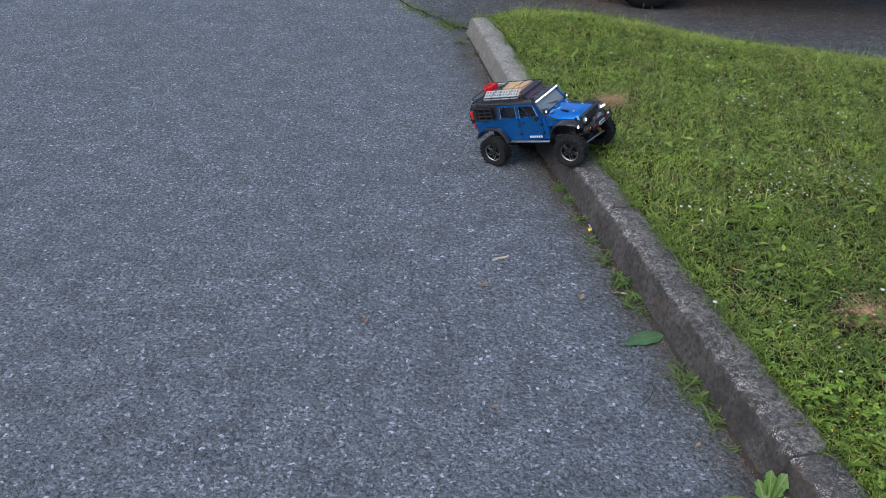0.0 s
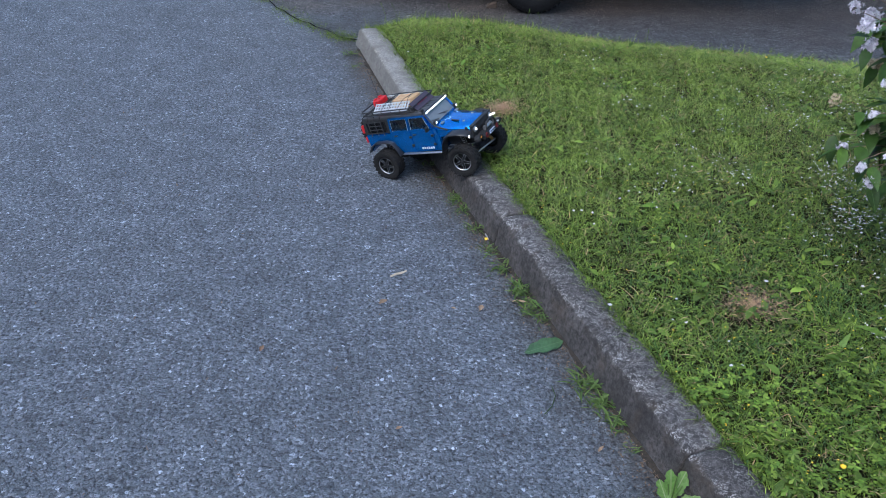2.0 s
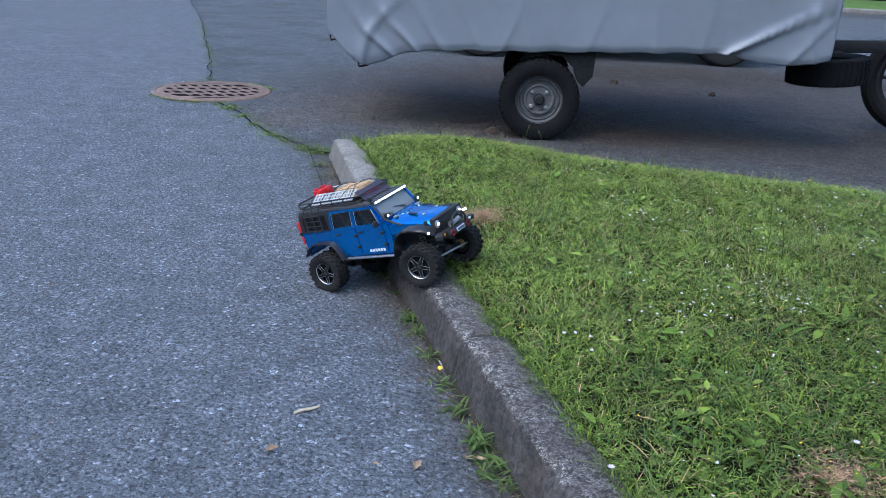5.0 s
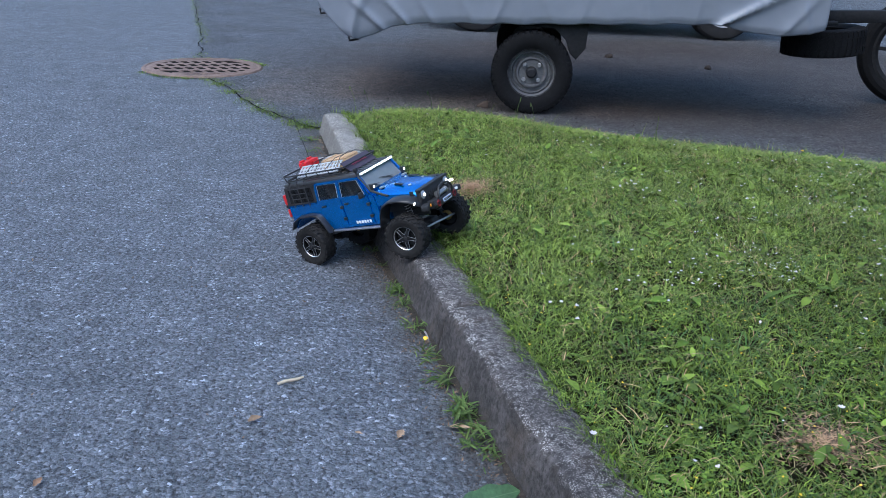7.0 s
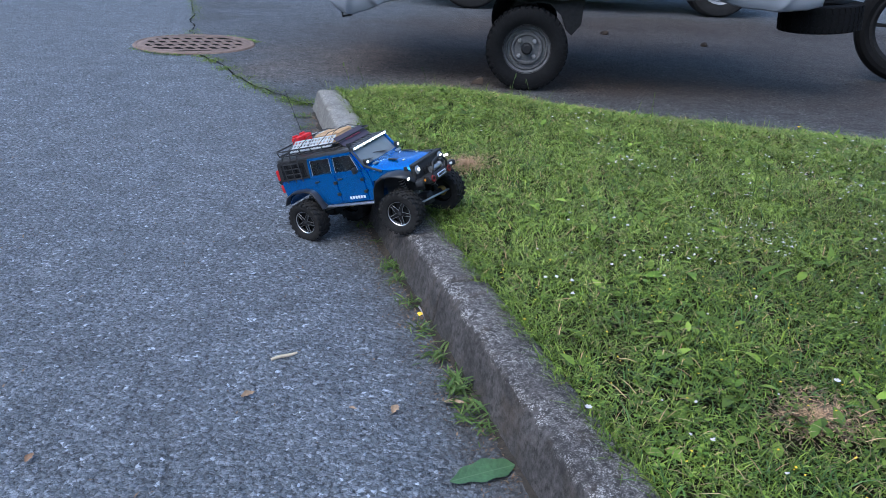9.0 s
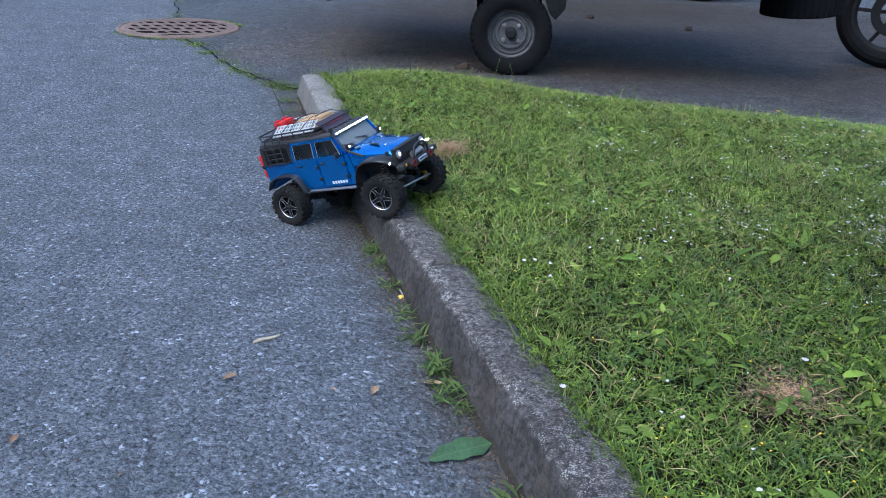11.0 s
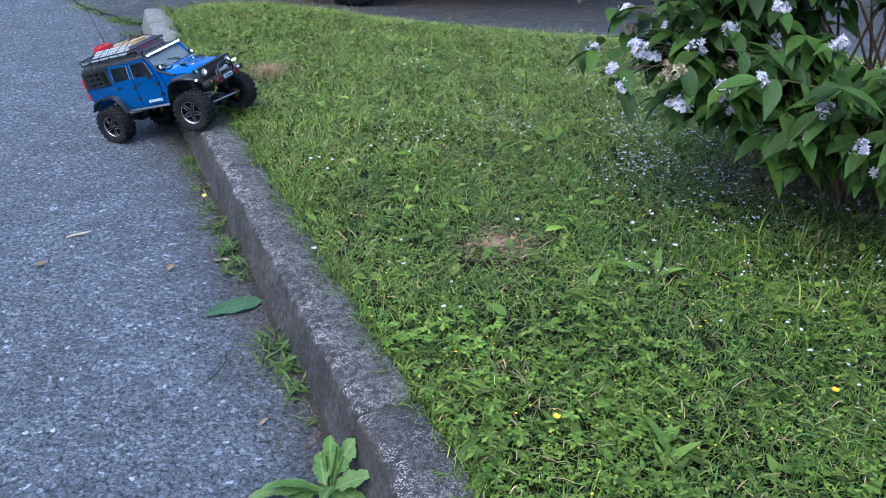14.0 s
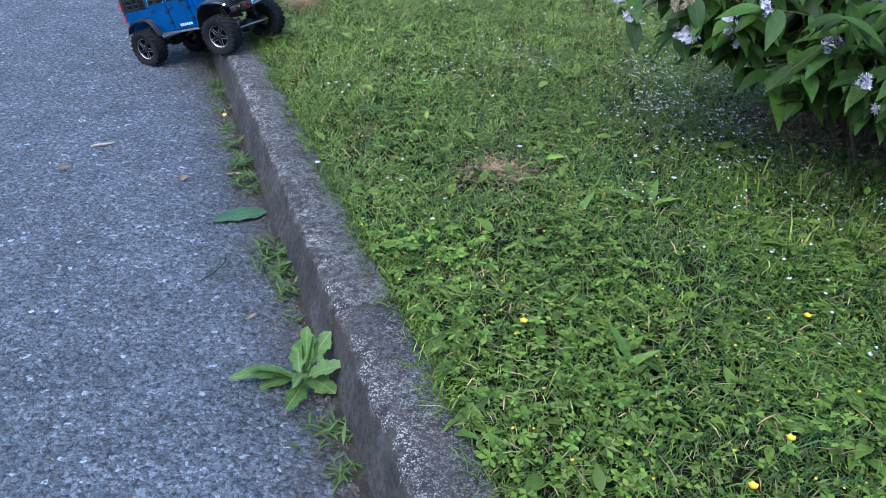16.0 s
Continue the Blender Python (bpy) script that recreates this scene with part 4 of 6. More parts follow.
    # windscreen frame, pane and light bar
    base, head = [(0.071, y, 0.188) for y in (-0.0745, 0.0745)], [(0.043, y, 0.236) for y in (-0.0695, 0.0695)]
    bm = bmesh.new()
    for a, b in ((base[0], head[0]), (head[0], head[1]), (head[1], base[1]), (base[1], base[0])):
        bar(bm, a, b, 0.006, 0.007)
    part("windscreen_frame", bm, BLUE, car)
    bm = bmesh.new()
    q = [base[0], base[1], head[1], head[0]]
    a = [bm.verts.new((p[0] - 0.001, p[1] * 0.98, p[2])) for p in q]
    b = [bm.verts.new((p[0] - 0.0025, p[1] * 0.98, p[2])) for p in q]
    bm.faces.new(a), bm.faces.new(b[::-1])
    for i in range(4):
        bm.faces.new((a[i], b[i], b[(i + 1) % 4], a[(i + 1) % 4]))
    part("windscreen", bm, SCREEN, car, "windscreen with the sky's reflection in its grey colour").visible_shadow = False
    bm = bmesh.new()
    box(bm, (0.009, 0.150, 0.008), pose(0.048, 0, 0.2375), 0.001)
    lights = part("light_bar", bm, PLASTIC, car, "black roof light bar with lit lamps")
    bm = bmesh.new()
    box(bm, (0.0020, 0.144, 0.0062), pose(0.0526, 0, 0.2375), 0.0006)
    part("bar_lens", bm, BAR_LENS, lights, "pale glowing lens strip")
    for k in range(11):
        bm = bmesh.new()
        lathe(bm, [(0, -0.0008), (0.0024, -0.0006), (0.0029, 0), (0, 0)], 14, pose(0.0538, (k - 5) * 0.0128, 0.2375, 0, 0, 90))
        part("lamp", bm, BAR_LED, lights, "lit white lamp")
    for s in (-1, 1):
        bm = bmesh.new()
        w = s * 0.030
        tube(bm, [(0.067, w, 0.192), (0.0625, w - 0.020, 0.2015)], 0.0011, 6)
        tube(bm, [(0.0655, w + 0.002, 0.1975), (0.0585, w - 0.042, 0.2075)], 0.0011, 6)
        part("wiper", bm, PLASTIC, car, m=Matrix.Translation((0.003, 0, 0)))
        bm = bmesh.new()
        box(bm, (0.010, 0.013, 0.013), pose(0.078, s * 0.068, 0.2005), 0.0015)
        box(bm, (0.004, 0.004, 0.008), pose(0.076, s * 0.068, 0.1915))
        spot = part("spot_lamp", bm, PLASTIC, car, "black cube spot lamp")
        bm = bmesh.new()
        lathe(bm, [(0, -0.0008), (0.0026, -0.0006), (0.0031, 0), (0, 0)], 14, pose(0.0833, s * 0.068, 0.2005, 0, 0, 90))
        part("spot_lens", bm, LED, spot, "lit lens")
        bm = bmesh.new()
        box(bm, (0.009, 0.012, 0.016), pose(0.052, s * 0.0925, 0.188, 0, 0, s * 10), 0.0025)
        box(bm, (0.004, 0.010, 0.004), pose(0.053, s * 0.083, 0.184))
        part("door_mirror", bm, PLASTIC, car)
    bm = bmesh.new()
    tube(bm, [(0.120, -0.072, 0.172), (0.098, -0.078, 0.184), (0.078, -0.080, 0.194), (0.047, -0.0765, 0.238), (0.046, -0.0765, 0.252)], [0.0030, 0.0028, 0.0028, 0.0028, 0.0036], 10)
    box(bm, (0.011, 0.009, 0.010), pose(0.048, -0.0765, 0.252), 0.002)
    part("snorkel", bm, PLASTIC, car, "black air snorkel on the pillar")
    # cabin: dash, seats, floor
    for x, size in ((0.050, (0.020, 0.140, 0.016)),):
        bm = bmesh.new()
        part("dashboard", box(bm, size, pose(x, 0, 0.184), 0.003), CABIN, car)
    for x in (0.000, -0.075):
        for s in (-1, 1):
            bm = bmesh.new()
            box(bm, (0.010, 0.040, 0.040), pose(x - 0.014, s * 0.034, 0.200, 0, -12, 0), 0.003)
            part("seat", bm, CABIN, car)
    # roof with ribs, hard-top quarters, ladder
    bm = bmesh.new()
    box(bm, (0.272, 0.142, 0.011), pose(-0.093, 0, 0.2355), 0.004)
    roof = part("roof", bm, MATT, car, "matt black ribbed hard top")
    for k in range(6):
        bm = bmesh.new()
        box(bm, (0.075, 0.010, 0.0025), pose(-0.001, (k - 2.5) * 0.021, 0.2415), 0.001)
        part("roof_rib", bm, MATT, roof)
    for s in (-1, 1):
        bm = bmesh.new()
        prism(bm, [(-0.114, 0.182), (-0.233, 0.180), (-0.226, 0.232), (-0.114, 0.232)], s * 0.070, s * 0.0785, 0.002)
        quarter = part("hard_top_side", bm, PLASTIC, car, "black rear quarter of the hard top")
        bm = bmesh.new()
        prism(bm, [(-0.126, 0.188), (-0.216, 0.187), (-0.212, 0.225), (-0.126, 0.225)], s * 0.0782, s * 0.0795, 0.0004)
        part("quarter_window", bm, GLOSS, quarter, "dark glossy side window")
        bm = bmesh.new()
        for x in (-0.140, -0.166, -0.196):
            tube(bm, [(x, s * 0.086, 0.176), (x, s * 0.086, 0.228), (x, s * 0.078, 0.247)], 0.0018, 6)
        for z in (0.186, 0.200, 0.214, 0.228):
            tube(bm, [(-0.140, s * 0.086, z), (-0.196, s * 0.086, z)], 0.0016, 6)
        part("ladder", bm, PLASTIC, car, "small black side ladder")
    bm = bmesh.new()
    prism(bm, [(-0.233, 0.115), (-0.2365, 0.115), (-0.2355, 0.182), (-0.2285, 0.236), (-0.224, 0.236)], -0.070, 0.070, 0.001)
    part("tailgate", bm, PLASTIC, car)
    for s in (-1, 1):
        bm = bmesh.new()
        box(bm, (0.008, 0.012, 0.022), pose(-0.2365, s * 0.071, 0.160), 0.002)
        part("tail_lamp", bm, RED, car, "red tail lamp")
    bm = bmesh.new()
    box(bm, (0.012, 0.030, 0.030), pose(-0.247, -0.052, 0.196), 0.003)
    for z in (0.186, 0.196, 0.206):
        box(bm, (0.014, 0.026, 0.003), pose(-0.247, -0.052, z), 0.001)
    part("rear_can", bm, RED, car, "red fuel can on the back")
    spare = part("spare_wheel", WHEEL_TYRE, TYRE, car, "spare tyre on the back", pose(-0.262, 0.010, 0.172, 0, 0, -90) @ Matrix.Scale(0.92, 4))
    bm = bmesh.new()
    lathe(bm, [(0, -0.012), (0.012, -0.012), (0.028, -0.006), (0.029, 0.010), (0, 0.010)], 24)
    part("spare_rim", bm, PLASTIC, spare)
    # roof rack and its load
    bm = bmesh.new()
    top, low = 0.262, 0.2475
    for z, k, r in ((top, 0.0, 0.0022), (low, 0.004, 0.0020)):
        loop = []
        x0, x1, w = 0.004 - k, -0.222 + k, 0.073 - k
        for cx, cy, a0 in ((x0 - 0.012, w - 0.012, 0), (x1 + 0.012, w - 0.012, 90), (x1 + 0.012, -w + 0.012, 180), (x0 - 0.012, -w + 0.012, 270)):
            loop += [(cx + 0.012 * math.cos(radians(a0 + 30 * i)), cy + 0.012 * math.sin(radians(a0 + 30 * i)), z) for i in range(4)]
        tube(bm, loop, r, 6, closed=True)
    rack = part("roof_rack", bm, PLASTIC, car, "black tube roof rack")
    for s in (-1, 1):
        for k in range(6):
            bm = bmesh.new()
            x = -0.008 - k * 0.041
            tube(bm, [(x, s * 0.069, low), (x, s * 0.073, top)], 0.0015, 6)
            part("rack_post", bm, PLASTIC, rack)
    for k in range(9):
        bm = bmesh.new()
        tube(bm, [(-0.012 - k * 0.025, -0.069, 0.2465), (-0.012 - k * 0.025, 0.069, 0.2465)], 0.0014, 6)
        part("rack_bar", bm, PLASTIC, rack)
    bm = bmesh.new()
    prism(bm, [(0.012, 0.2445), (0.0145, 0.2445), (-0.014, 0.270), (-0.0165, 0.270)], -0.056, 0.056, 0.0006)
    fairing = part("wind_deflector", bm, FAIRING, car, "dark plum wind deflector with faded print")
    for k in range(6):
        bm = bmesh.new()
        box(bm, (0.0006, 0.0075, 0.0080), pose(0.0006, (k - 2.5) * 0.0105, 0.2578, 0, -48, 0))
        part("deflector_print", bm, PINK, fairing)
    crate = new("crate")
    crate.parent = car
    crate.matrix_basis = pose(-0.062, 0, 0.2625)
    tagged(crate, "small pale wooden crate")
    for k in range(4):
        bm = bmesh.new()
        box(bm, (0.088, 0.0132, 0.003), pose(0, (k - 1.5) * 0.0138, 0.0135), 0.0006)
        part("plank", bm, WOOD, crate)
    for s in (-1, 1):
        for k in range(2):
            bm = bmesh.new()
            box(bm, (0.086, 0.002, 0.0115), pose(0, s * 0.0268, -0.007 + k * 0.0125), 0.0005)
            part("plank", bm, WOOD, crate)
            bm = bmesh.new()
            box(bm, (0.002, 0.0525, 0.0115), pose(s * 0.043, 0, -0.007 + k * 0.0125), 0.0005)
            part("plank", bm, WOOD, crate)
        bm = bmesh.new()
        box(bm, (0.009, 0.054, 0.002), pose(s * 0.034, 0, 0.016), 0.0005)
        part("batten", bm, WOOD, crate)
    for s in (-1, 1):
        bm = bmesh.new()
        box(bm, (0.028, 0.026, 0.022), pose(-0.178, s * 0.0145, 0.272), 0.004)
        for k in range(3):
            box(bm, (0.030, 0.004, 0.020), pose(-0.178, s * 0.0145 + (k - 1) * 0.008, 0.2725), 0.001)
        box(bm, (0.008, 0.016, 0.005), pose(-0.186, s * 0.0145, 0.2855), 0.0015)
        part("jerry_can", bm, RED, car, "red fuel can")
        # perforated sand ladder leaning from the crate to the rail
        plate = new("sand_ladder")
        plate.parent = car
        plate.matrix_basis = pose(-0.096, s * 0.051, 0.264, s * -32, 0, 0)
        tagged(plate, "grey perforated sand ladder")
        for k in range(4):
            bm = bmesh.new()
            box(bm, (0.150, 0.0035, 0.003), pose(0, (k - 1.5) * 0.0118, 0), 0.0005)
            part("rail", bm, LADDER, plate)
        bm = bmesh.new()
        for i in range(13):
            box(bm, (0.0050, 0.039, 0.0022), pose((i - 6) * 0.0120, 0, 0))
        part("rungs", bm, LADDER, plate)
    bm = bmesh.new()
    for i, (xa, xb) in enumerate(((-0.020, -0.060), (-0.060, -0.020), (-0.095, -0.130), (-0.130, -0.095), (-0.165, -0.190))):
        tube(bm, [(xa, -0.073, 0.263), ((xa * 3 + xb) / 4, -0.030, 0.282), ((xa + xb * 3) / 4, 0.030, 0.282), (xb, 0.073, 0.263)], 0.0009, 5)
    part("bungee_cord", bm, PLASTIC, car, "thin black lashing cords")
    bm = bmesh.new()
    tube(bm, [(-0.232, 0.060, 0.190), (-0.234, 0.061, 0.300), (-0.240, 0.062, 0.400)], [0.0016, 0.0010, 0.0007], 6)
    part("aerial", bm, PLASTIC, car, "thin black whip aerial")
    # front bumper, hoop, winch, plate, shackles
    bm = bmesh.new()
    prism(bm, [(0.214, 0.118), (0.238, 0.116), (0.242, 0.126), (0.236, 0.136), (0.214, 0.136)], -0.052, 0.052, 0.002)
    for s in (-1, 1):
        box(bm, (0.020, 0.034, 0.014), pose(0.222, s * 0.066, 0.129, 0, 0, s * -26), 0.003)
    bumper = part("front_bumper", bm, PLASTIC, car, "black steel-style bumper")
    bm = bmesh.new()
    tube(bm, [(0.238, -0.034, 0.130), (0.244, -0.031, 0.148), (0.243, -0.022, 0.163), (0.242, 0.0, 0.167), (0.243, 0.022, 0.163), (0.244, 0.031, 0.148), (0.238, 0.034, 0.130)], 0.0030, 8)
    part("bull_bar", bm, PLASTIC, bumper)
    bm = bmesh.new()
    lathe(bm, [(0, -0.020), (0.0085, -0.020), (0.0085, -0.017), (0.006, -0.016), (0.006, 0.016), (0.0085, 0.017), (0.0085, 0.020), (0, 0.020)], 16, pose(0.230, 0, 0.144))
    part("winch", bm, STEEL, bumper, "silver winch drum")
    bm = bmesh.new()
    box(bm, (0.002, 0.036, 0.010), pose(0.2435, 0, 0.127, 0, -10, 0), 0.0006)
    plate = part("number_plate", bm, PLATE, bumper, "small pale plate with dark bars")
    for k in range(6):
        bm = bmesh.new()
        box(bm, (0.0008, 0.0034, 0.0058), pose(0.2448, (k - 2.5) * 0.0053, 0.1272, 0, -10, 0))
        part("plate_bar", bm, SHADOWY, plate)
    for s in (-1, 1):
        bm = bmesh.new()
        tube(bm, [(0.242, s * 0.036 + 0.006 * math.cos(a), 0.126 + 0.007 * math.sin(a)) for a in [i * math.tau / 10 for i in range(10)]], 0.0020, 6, closed=True)
        part("shackle", bm, DULL_RED, bumper, "small dark red shackle")
        bm = bmesh.new()
        box(bm, (0.003, 0.009, 0.006), pose(0.234, s * 0.060, 0.131, 0, 0, s * -26), 0.001)
        part("bumper_lamp", bm, AMBER if s < 0 else WHITE, bumper)
    # chassis, axles, links, shocks
    bm = bmesh.new()
    for s in (-1, 1):
        box(bm, (0.400, 0.006, 0.020), pose(0.0, s * 0.028, 0.108), 0.001)
    box(bm, (0.110, 0.062, 0.020), pose(0, 0, 0.092), 0.004)
    part("chassis", bm, SHADOWY, car)
    drops = {(-1, -1): 0.0146, (-1, 1): -0.0074, (1, -1): 0.0139, (1, 1): -0.0016}
    for fx in (-1, 1):
        zl, zr = 0.0555 + drops[(fx, 1)], 0.0555 + drops[(fx, -1)]
        bm = bmesh.new()
        tube(bm, [(fx * 0.162, -0.078, zr), (fx * 0.162, 0.078, zl)], 0.0085, 12)
        box(bm, (0.034, 0.030, 0.032), pose(fx * 0.162, 0.012, (zl + zr) / 2), 0.006)
        part("axle", bm, SHADOWY, car)
        bm = bmesh.new()
        tube(bm, [(fx * 0.190, -0.076, zr + 0.004), (fx * 0.192, 0.076, zl + 0.004)], 0.0028, 8)
        part("steering_link" if fx > 0 else "rear_link", bm, STEEL, car, "bare metal rod")
        for s in (-1, 1):
            z = zl if s > 0 else zr
            bm = bmesh.new()
            tube(bm, [(fx * 0.155, s * 0.052, z + 0.006), (fx * 0.045, s * 0.030, 0.090)], 0.0030, 8)
            part("suspension_link", bm, STEEL, car)
            bm = bmesh.new()
            tube(bm, [(fx * 0.168, s * 0.060, z + 0.008), (fx * 0.150, s * 0.048, 0.150)], 0.0042, 10)
            shock = part("shock_absorber", bm, SHADOWY, car)
            bm = bmesh.new()
            a, b = Vector((fx * 0.166, s * 0.0585, z + 0.022)), Vector((fx * 0.153, s * 0.050, 0.136))
            pts = []
            for i in range(57):
                t = i / 56
                pts.append(a.lerp(b, t) + 0.0072 * Vector((math.cos(t * 7 * math.tau), math.sin(t * 7 * math.tau), 0)))
            tube(bm, pts, 0.0011, 5)
            part("spring", bm, STEEL, shock)
            crawler_wheel(car, fx * 0.162, s * 0.094, z, 8 if fx > 0 else 0)
    bm = bmesh.new()
    tube(bm, [(0.150, 0.010, 0.062), (-0.150, 0.010, 0.062)], 0.004, 8)
    part("drive_shaft", bm, STEEL, car, m=pose(0, 0, 0.018))
    return car


model_car(pose(0.520, 2.757, 0.048, 7.7, -17.9, -36.9) @ Matrix.Scale(0.985, 4))


# ---- trailer under its tarpaulin ----
RIM_GREY = mat("weathered_rim", (0.125, 0.125, 0.130), 0.6, 0.3, vary=0.25, scales=(14, 90), bump=0.15)

def trailer_wheel(parent, m, r=0.21, w=0.135):
    bm = bmesh.new()
    h = w / 2
    lathe(bm, [(r * 0.56, -h * 0.75), (r * 0.66, -h * 0.95), (r * 0.82, -h), (r * 0.93, -h * 0.9), (r * 0.965, -h * 0.7), (r * 0.97, 0), (r * 0.965, h * 0.7), (r * 0.93, h * 0.9), (r * 0.82, h), (r * 0.66, h * 0.95), (r * 0.56, h * 0.75)], 56, closed=True)
    for k in range(40):
        for row in (-0.66, -0.22, 0.22, 0.66):
            a = k * 9 + (4.5 if row in (-0.26, 0.78) else 0)
            box(bm, (r * 0.030, h * 0.40, r * 0.095), pose(0, 0, 0, 0, -a, 0) @ pose(r * 0.972, row * h, 0, 18 * (1 if row > 0 else -1), 0, 0))
        box(bm, (r * 0.11, h * 0.12, r * 0.075), pose(0, 0, 0, 0, -k * 9, 0) @ pose(r * 0.905, -h * 0.90, 0, 0, 0, 14))
    wheel = part("wheel", bm, RUBBER, parent, "worn black trailer tyre", m)
    bm = bmesh.new()
    lathe(bm, [(0.0, -0.022), (0.060, -0.022), (0.068, -0.030), (0.076, -0.030), (0.083, -0.014), (0.094, -0.014), (0.100, -0.036), (0.107, -0.030), (0.119, -0.054), (0.125, -0.048), (0.118, -0.030), (0.112, 0.030), (0.0, 0.030)], 48)
    rim = part("rim", bm, RIM_GREY, wheel, "dull grey steel rim")
    bm = bmesh.new()
    lathe(bm, [(0, -0.058), (0.018, -0.058), (0.026, -0.052), (0.029, -0.020), (0, -0.020)], 24)
    part("hub_cap", bm, BLACK, wheel, "dark grease cap")
    for k in range(4):
        bm = bmesh.new()
        a = radians(45 + 90 * k)
        lathe(bm, [(0, -0.040), (0.008, -0.039), (0.0115, -0.034), (0.0115, -0.020), (0, -0.020)], 6, Matrix.Translation((0.052 * math.cos(a), 0, 0.052 * math.sin(a))))
        part("wheel_nut", bm, ZINC, wheel)
    return wheel


trailer = thing("trailer", "low trailer under a grey tarpaulin, parked on the driveway", "trailer", pose(1.205, 4.775, 0.004, 0, 0, -8))
trailer_wheel(trailer, pose(0, 0.060, 0.204), 0.206)
trailer_wheel(trailer, pose(0, 1.30, 0.208, 0, 0, 180))
bm = bmesh.new()
prism(bm, [(-0.13, 0.47), (-0.13, 0.435), (-0.08, 0.425), (0.10, 0.425), (0.160, 0.37), (0.185, 0.30), (0.215, 0.275), (0.258, 0.33), (0.265, 0.47)], 0.05, 0.24, 0.004)
part("mudguard", bm, BLACK, trailer, "black plastic mudguard")
bm = bmesh.new()
for yy in (0.24, 1.12):
    box(bm, (2.35, 0.05, 0.08), pose(0.14, yy, 0.475, 0, -2.75, 0), 0.004)
for xx in (-0.95, -0.3, 0.4, 1.1):
    box(bm, (0.05, 0.90, 0.06), pose(xx, 0.68, 0.468 + 0.048 * xx), 0.004)
part("frame", bm, BLACK, trailer)
bm = bmesh.new()
box(bm, (2.36, 1.18, 0.018), pose(0.14, 0.66, 0.522, 0, -2.75, 0), 0.002)
part("floor_board", bm, BLACK, trailer, "dark underside of the trailer floor")
bm = bmesh.new()
tube(bm, [(0, 0.10, 0.208), (0, 1.27, 0.208)], 0.028, 12)
part("axle", bm, BLACK, trailer)
bm = bmesh.new()
box(bm, (1.9, 0.055, 0.062), pose(2.25, 0.36, 0.555, 0, -2.75, 0), 0.006)
box(bm, (0.05, 0.16, 0.02), pose(1.50, 0.36, 0.49, 0, -6, 0), 0.004)
part("drawbar", bm, BLACK, trailer, "black steel drawbar")
sp = trailer_wheel(trailer, pose(1.50, 0.38, 0.398, 0, -5, 0) @ pose(0, 0, 0, 90, 0, 0), 0.205, 0.14)
sp.name = "spare_wheel"
# the sheet: four walls and a top in one skin, with folds that run from its corners
rings = []
L, W, x_left = 2.45, 1.35, -1.08
per = [("f", i / 260) for i in range(261)] + [("r", i / 30) for i in range(1, 31)] + [("b", i / 40) for i in range(1, 41)] + [("l", i / 30) for i in range(1, 30)]
v, cols = [], len(per)
levels = [0, 0.012, 0.03, 0.05, 0.07, 0.09, 0.115, 0.14, 0.17, 0.2, 0.235, 0.27, 0.31, 0.35, 0.4, 0.45, 0.58, 0.72, 0.86, 0.96, 1.0]
HEM = [(-1.08, 0.345), (-0.98, 0.322), (-0.80, 0.378), (-0.69, 0.405), (-0.50, 0.420), (-0.12, 0.434), (0.43, 0.460), (0.83, 0.479), (0.92, 0.472), (1.05, 0.445), (1.23, 0.445), (1.30, 0.455), (1.37, 0.480)]
for j, h in enumerate(levels):
    for side, u in per:
        if side == "f":
            x, y = x_left + L * u, 0.0
        elif side == "r":
            x, y = x_left + L, 0.0 + W * u
        elif side == "b":
            x, y = x_left + L * (1 - u), 0.0 + W
        else:
            x, y = x_left, 0.0 + W * (1 - u)
        low = 0.437 + 0.048 * x + 0.006 * math.sin(x * 9) + 0.004 * math.sin(x * 23 + 1)
        if side == "f":
            low = float(np.interp(x, [q[0] for q in HEM], [q[1] for q in HEM])) + 0.003 * math.sin(x * 31)
        z = low + (1.02 - low) * h
        fold = 0.0
        for cx, way, amp in ((-0.93, -0.9, 0.022), (-0.84, 0.75, 0.026), (-0.66, 0.95, 0.024), (-0.50, 0.7, 0.016), (-0.30, 0.55, 0.010), (-0.21, -0.4, 0.008), (-0.05, 0.3, 0.006), (0.10, 0.45, 0.005), (0.20, -0.35, 0.005), (0.55, 0.1, 0.006), (0.75, -0.15, 0.006)):
            d = x - (cx - way * (z - 0.43))
            k = abs(d) / 0.014
            fold += amp * (math.exp(-k * k * 0.5) if d * way < 0 else math.exp(-k * 0.55)) * max(0, 1 - h * 1.5)
        for cx, slope, amp in ((0.86, 1.9, 0.040), (1.19, 0.8, 0.012), (1.29, -0.35, 0.012)):
            d = (x - cx) - slope * (z - 0.47)
            k = abs(d) / 0.018
            fold += amp * (math.exp(-k * 0.6) if d < 0 else math.exp(-k * k)) * min(1, max(0, (x - 0.80) / 0.06)) * max(0, 1 - h)
        wob = 0.008 * noise.noise(Vector((x * 2.5, y * 2.5, z * 3))) + 0.0022 * noise.noise(Vector((x * 9, y * 9, z * 9)))
        out = fold + wob - 0.012 * max(0, 1 - h / 0.05)
        if side in "fl":
            x += 0.14 * max(0, 1 - (x - x_left) / 0.5) * max(0, 1 - h / 0.22)
        if side == "f":
            y -= out
        elif side == "b":
            y += out
        elif side == "r":
            x += out
        else:
            x -= out
        shrink = 0.10 * max(0, h - 0.9) * 10 * 0.3
        v.append((x + (0.2 - x) * shrink * 0.1, y + (0.7 - y) * shrink * 0.1, z))
quads = []
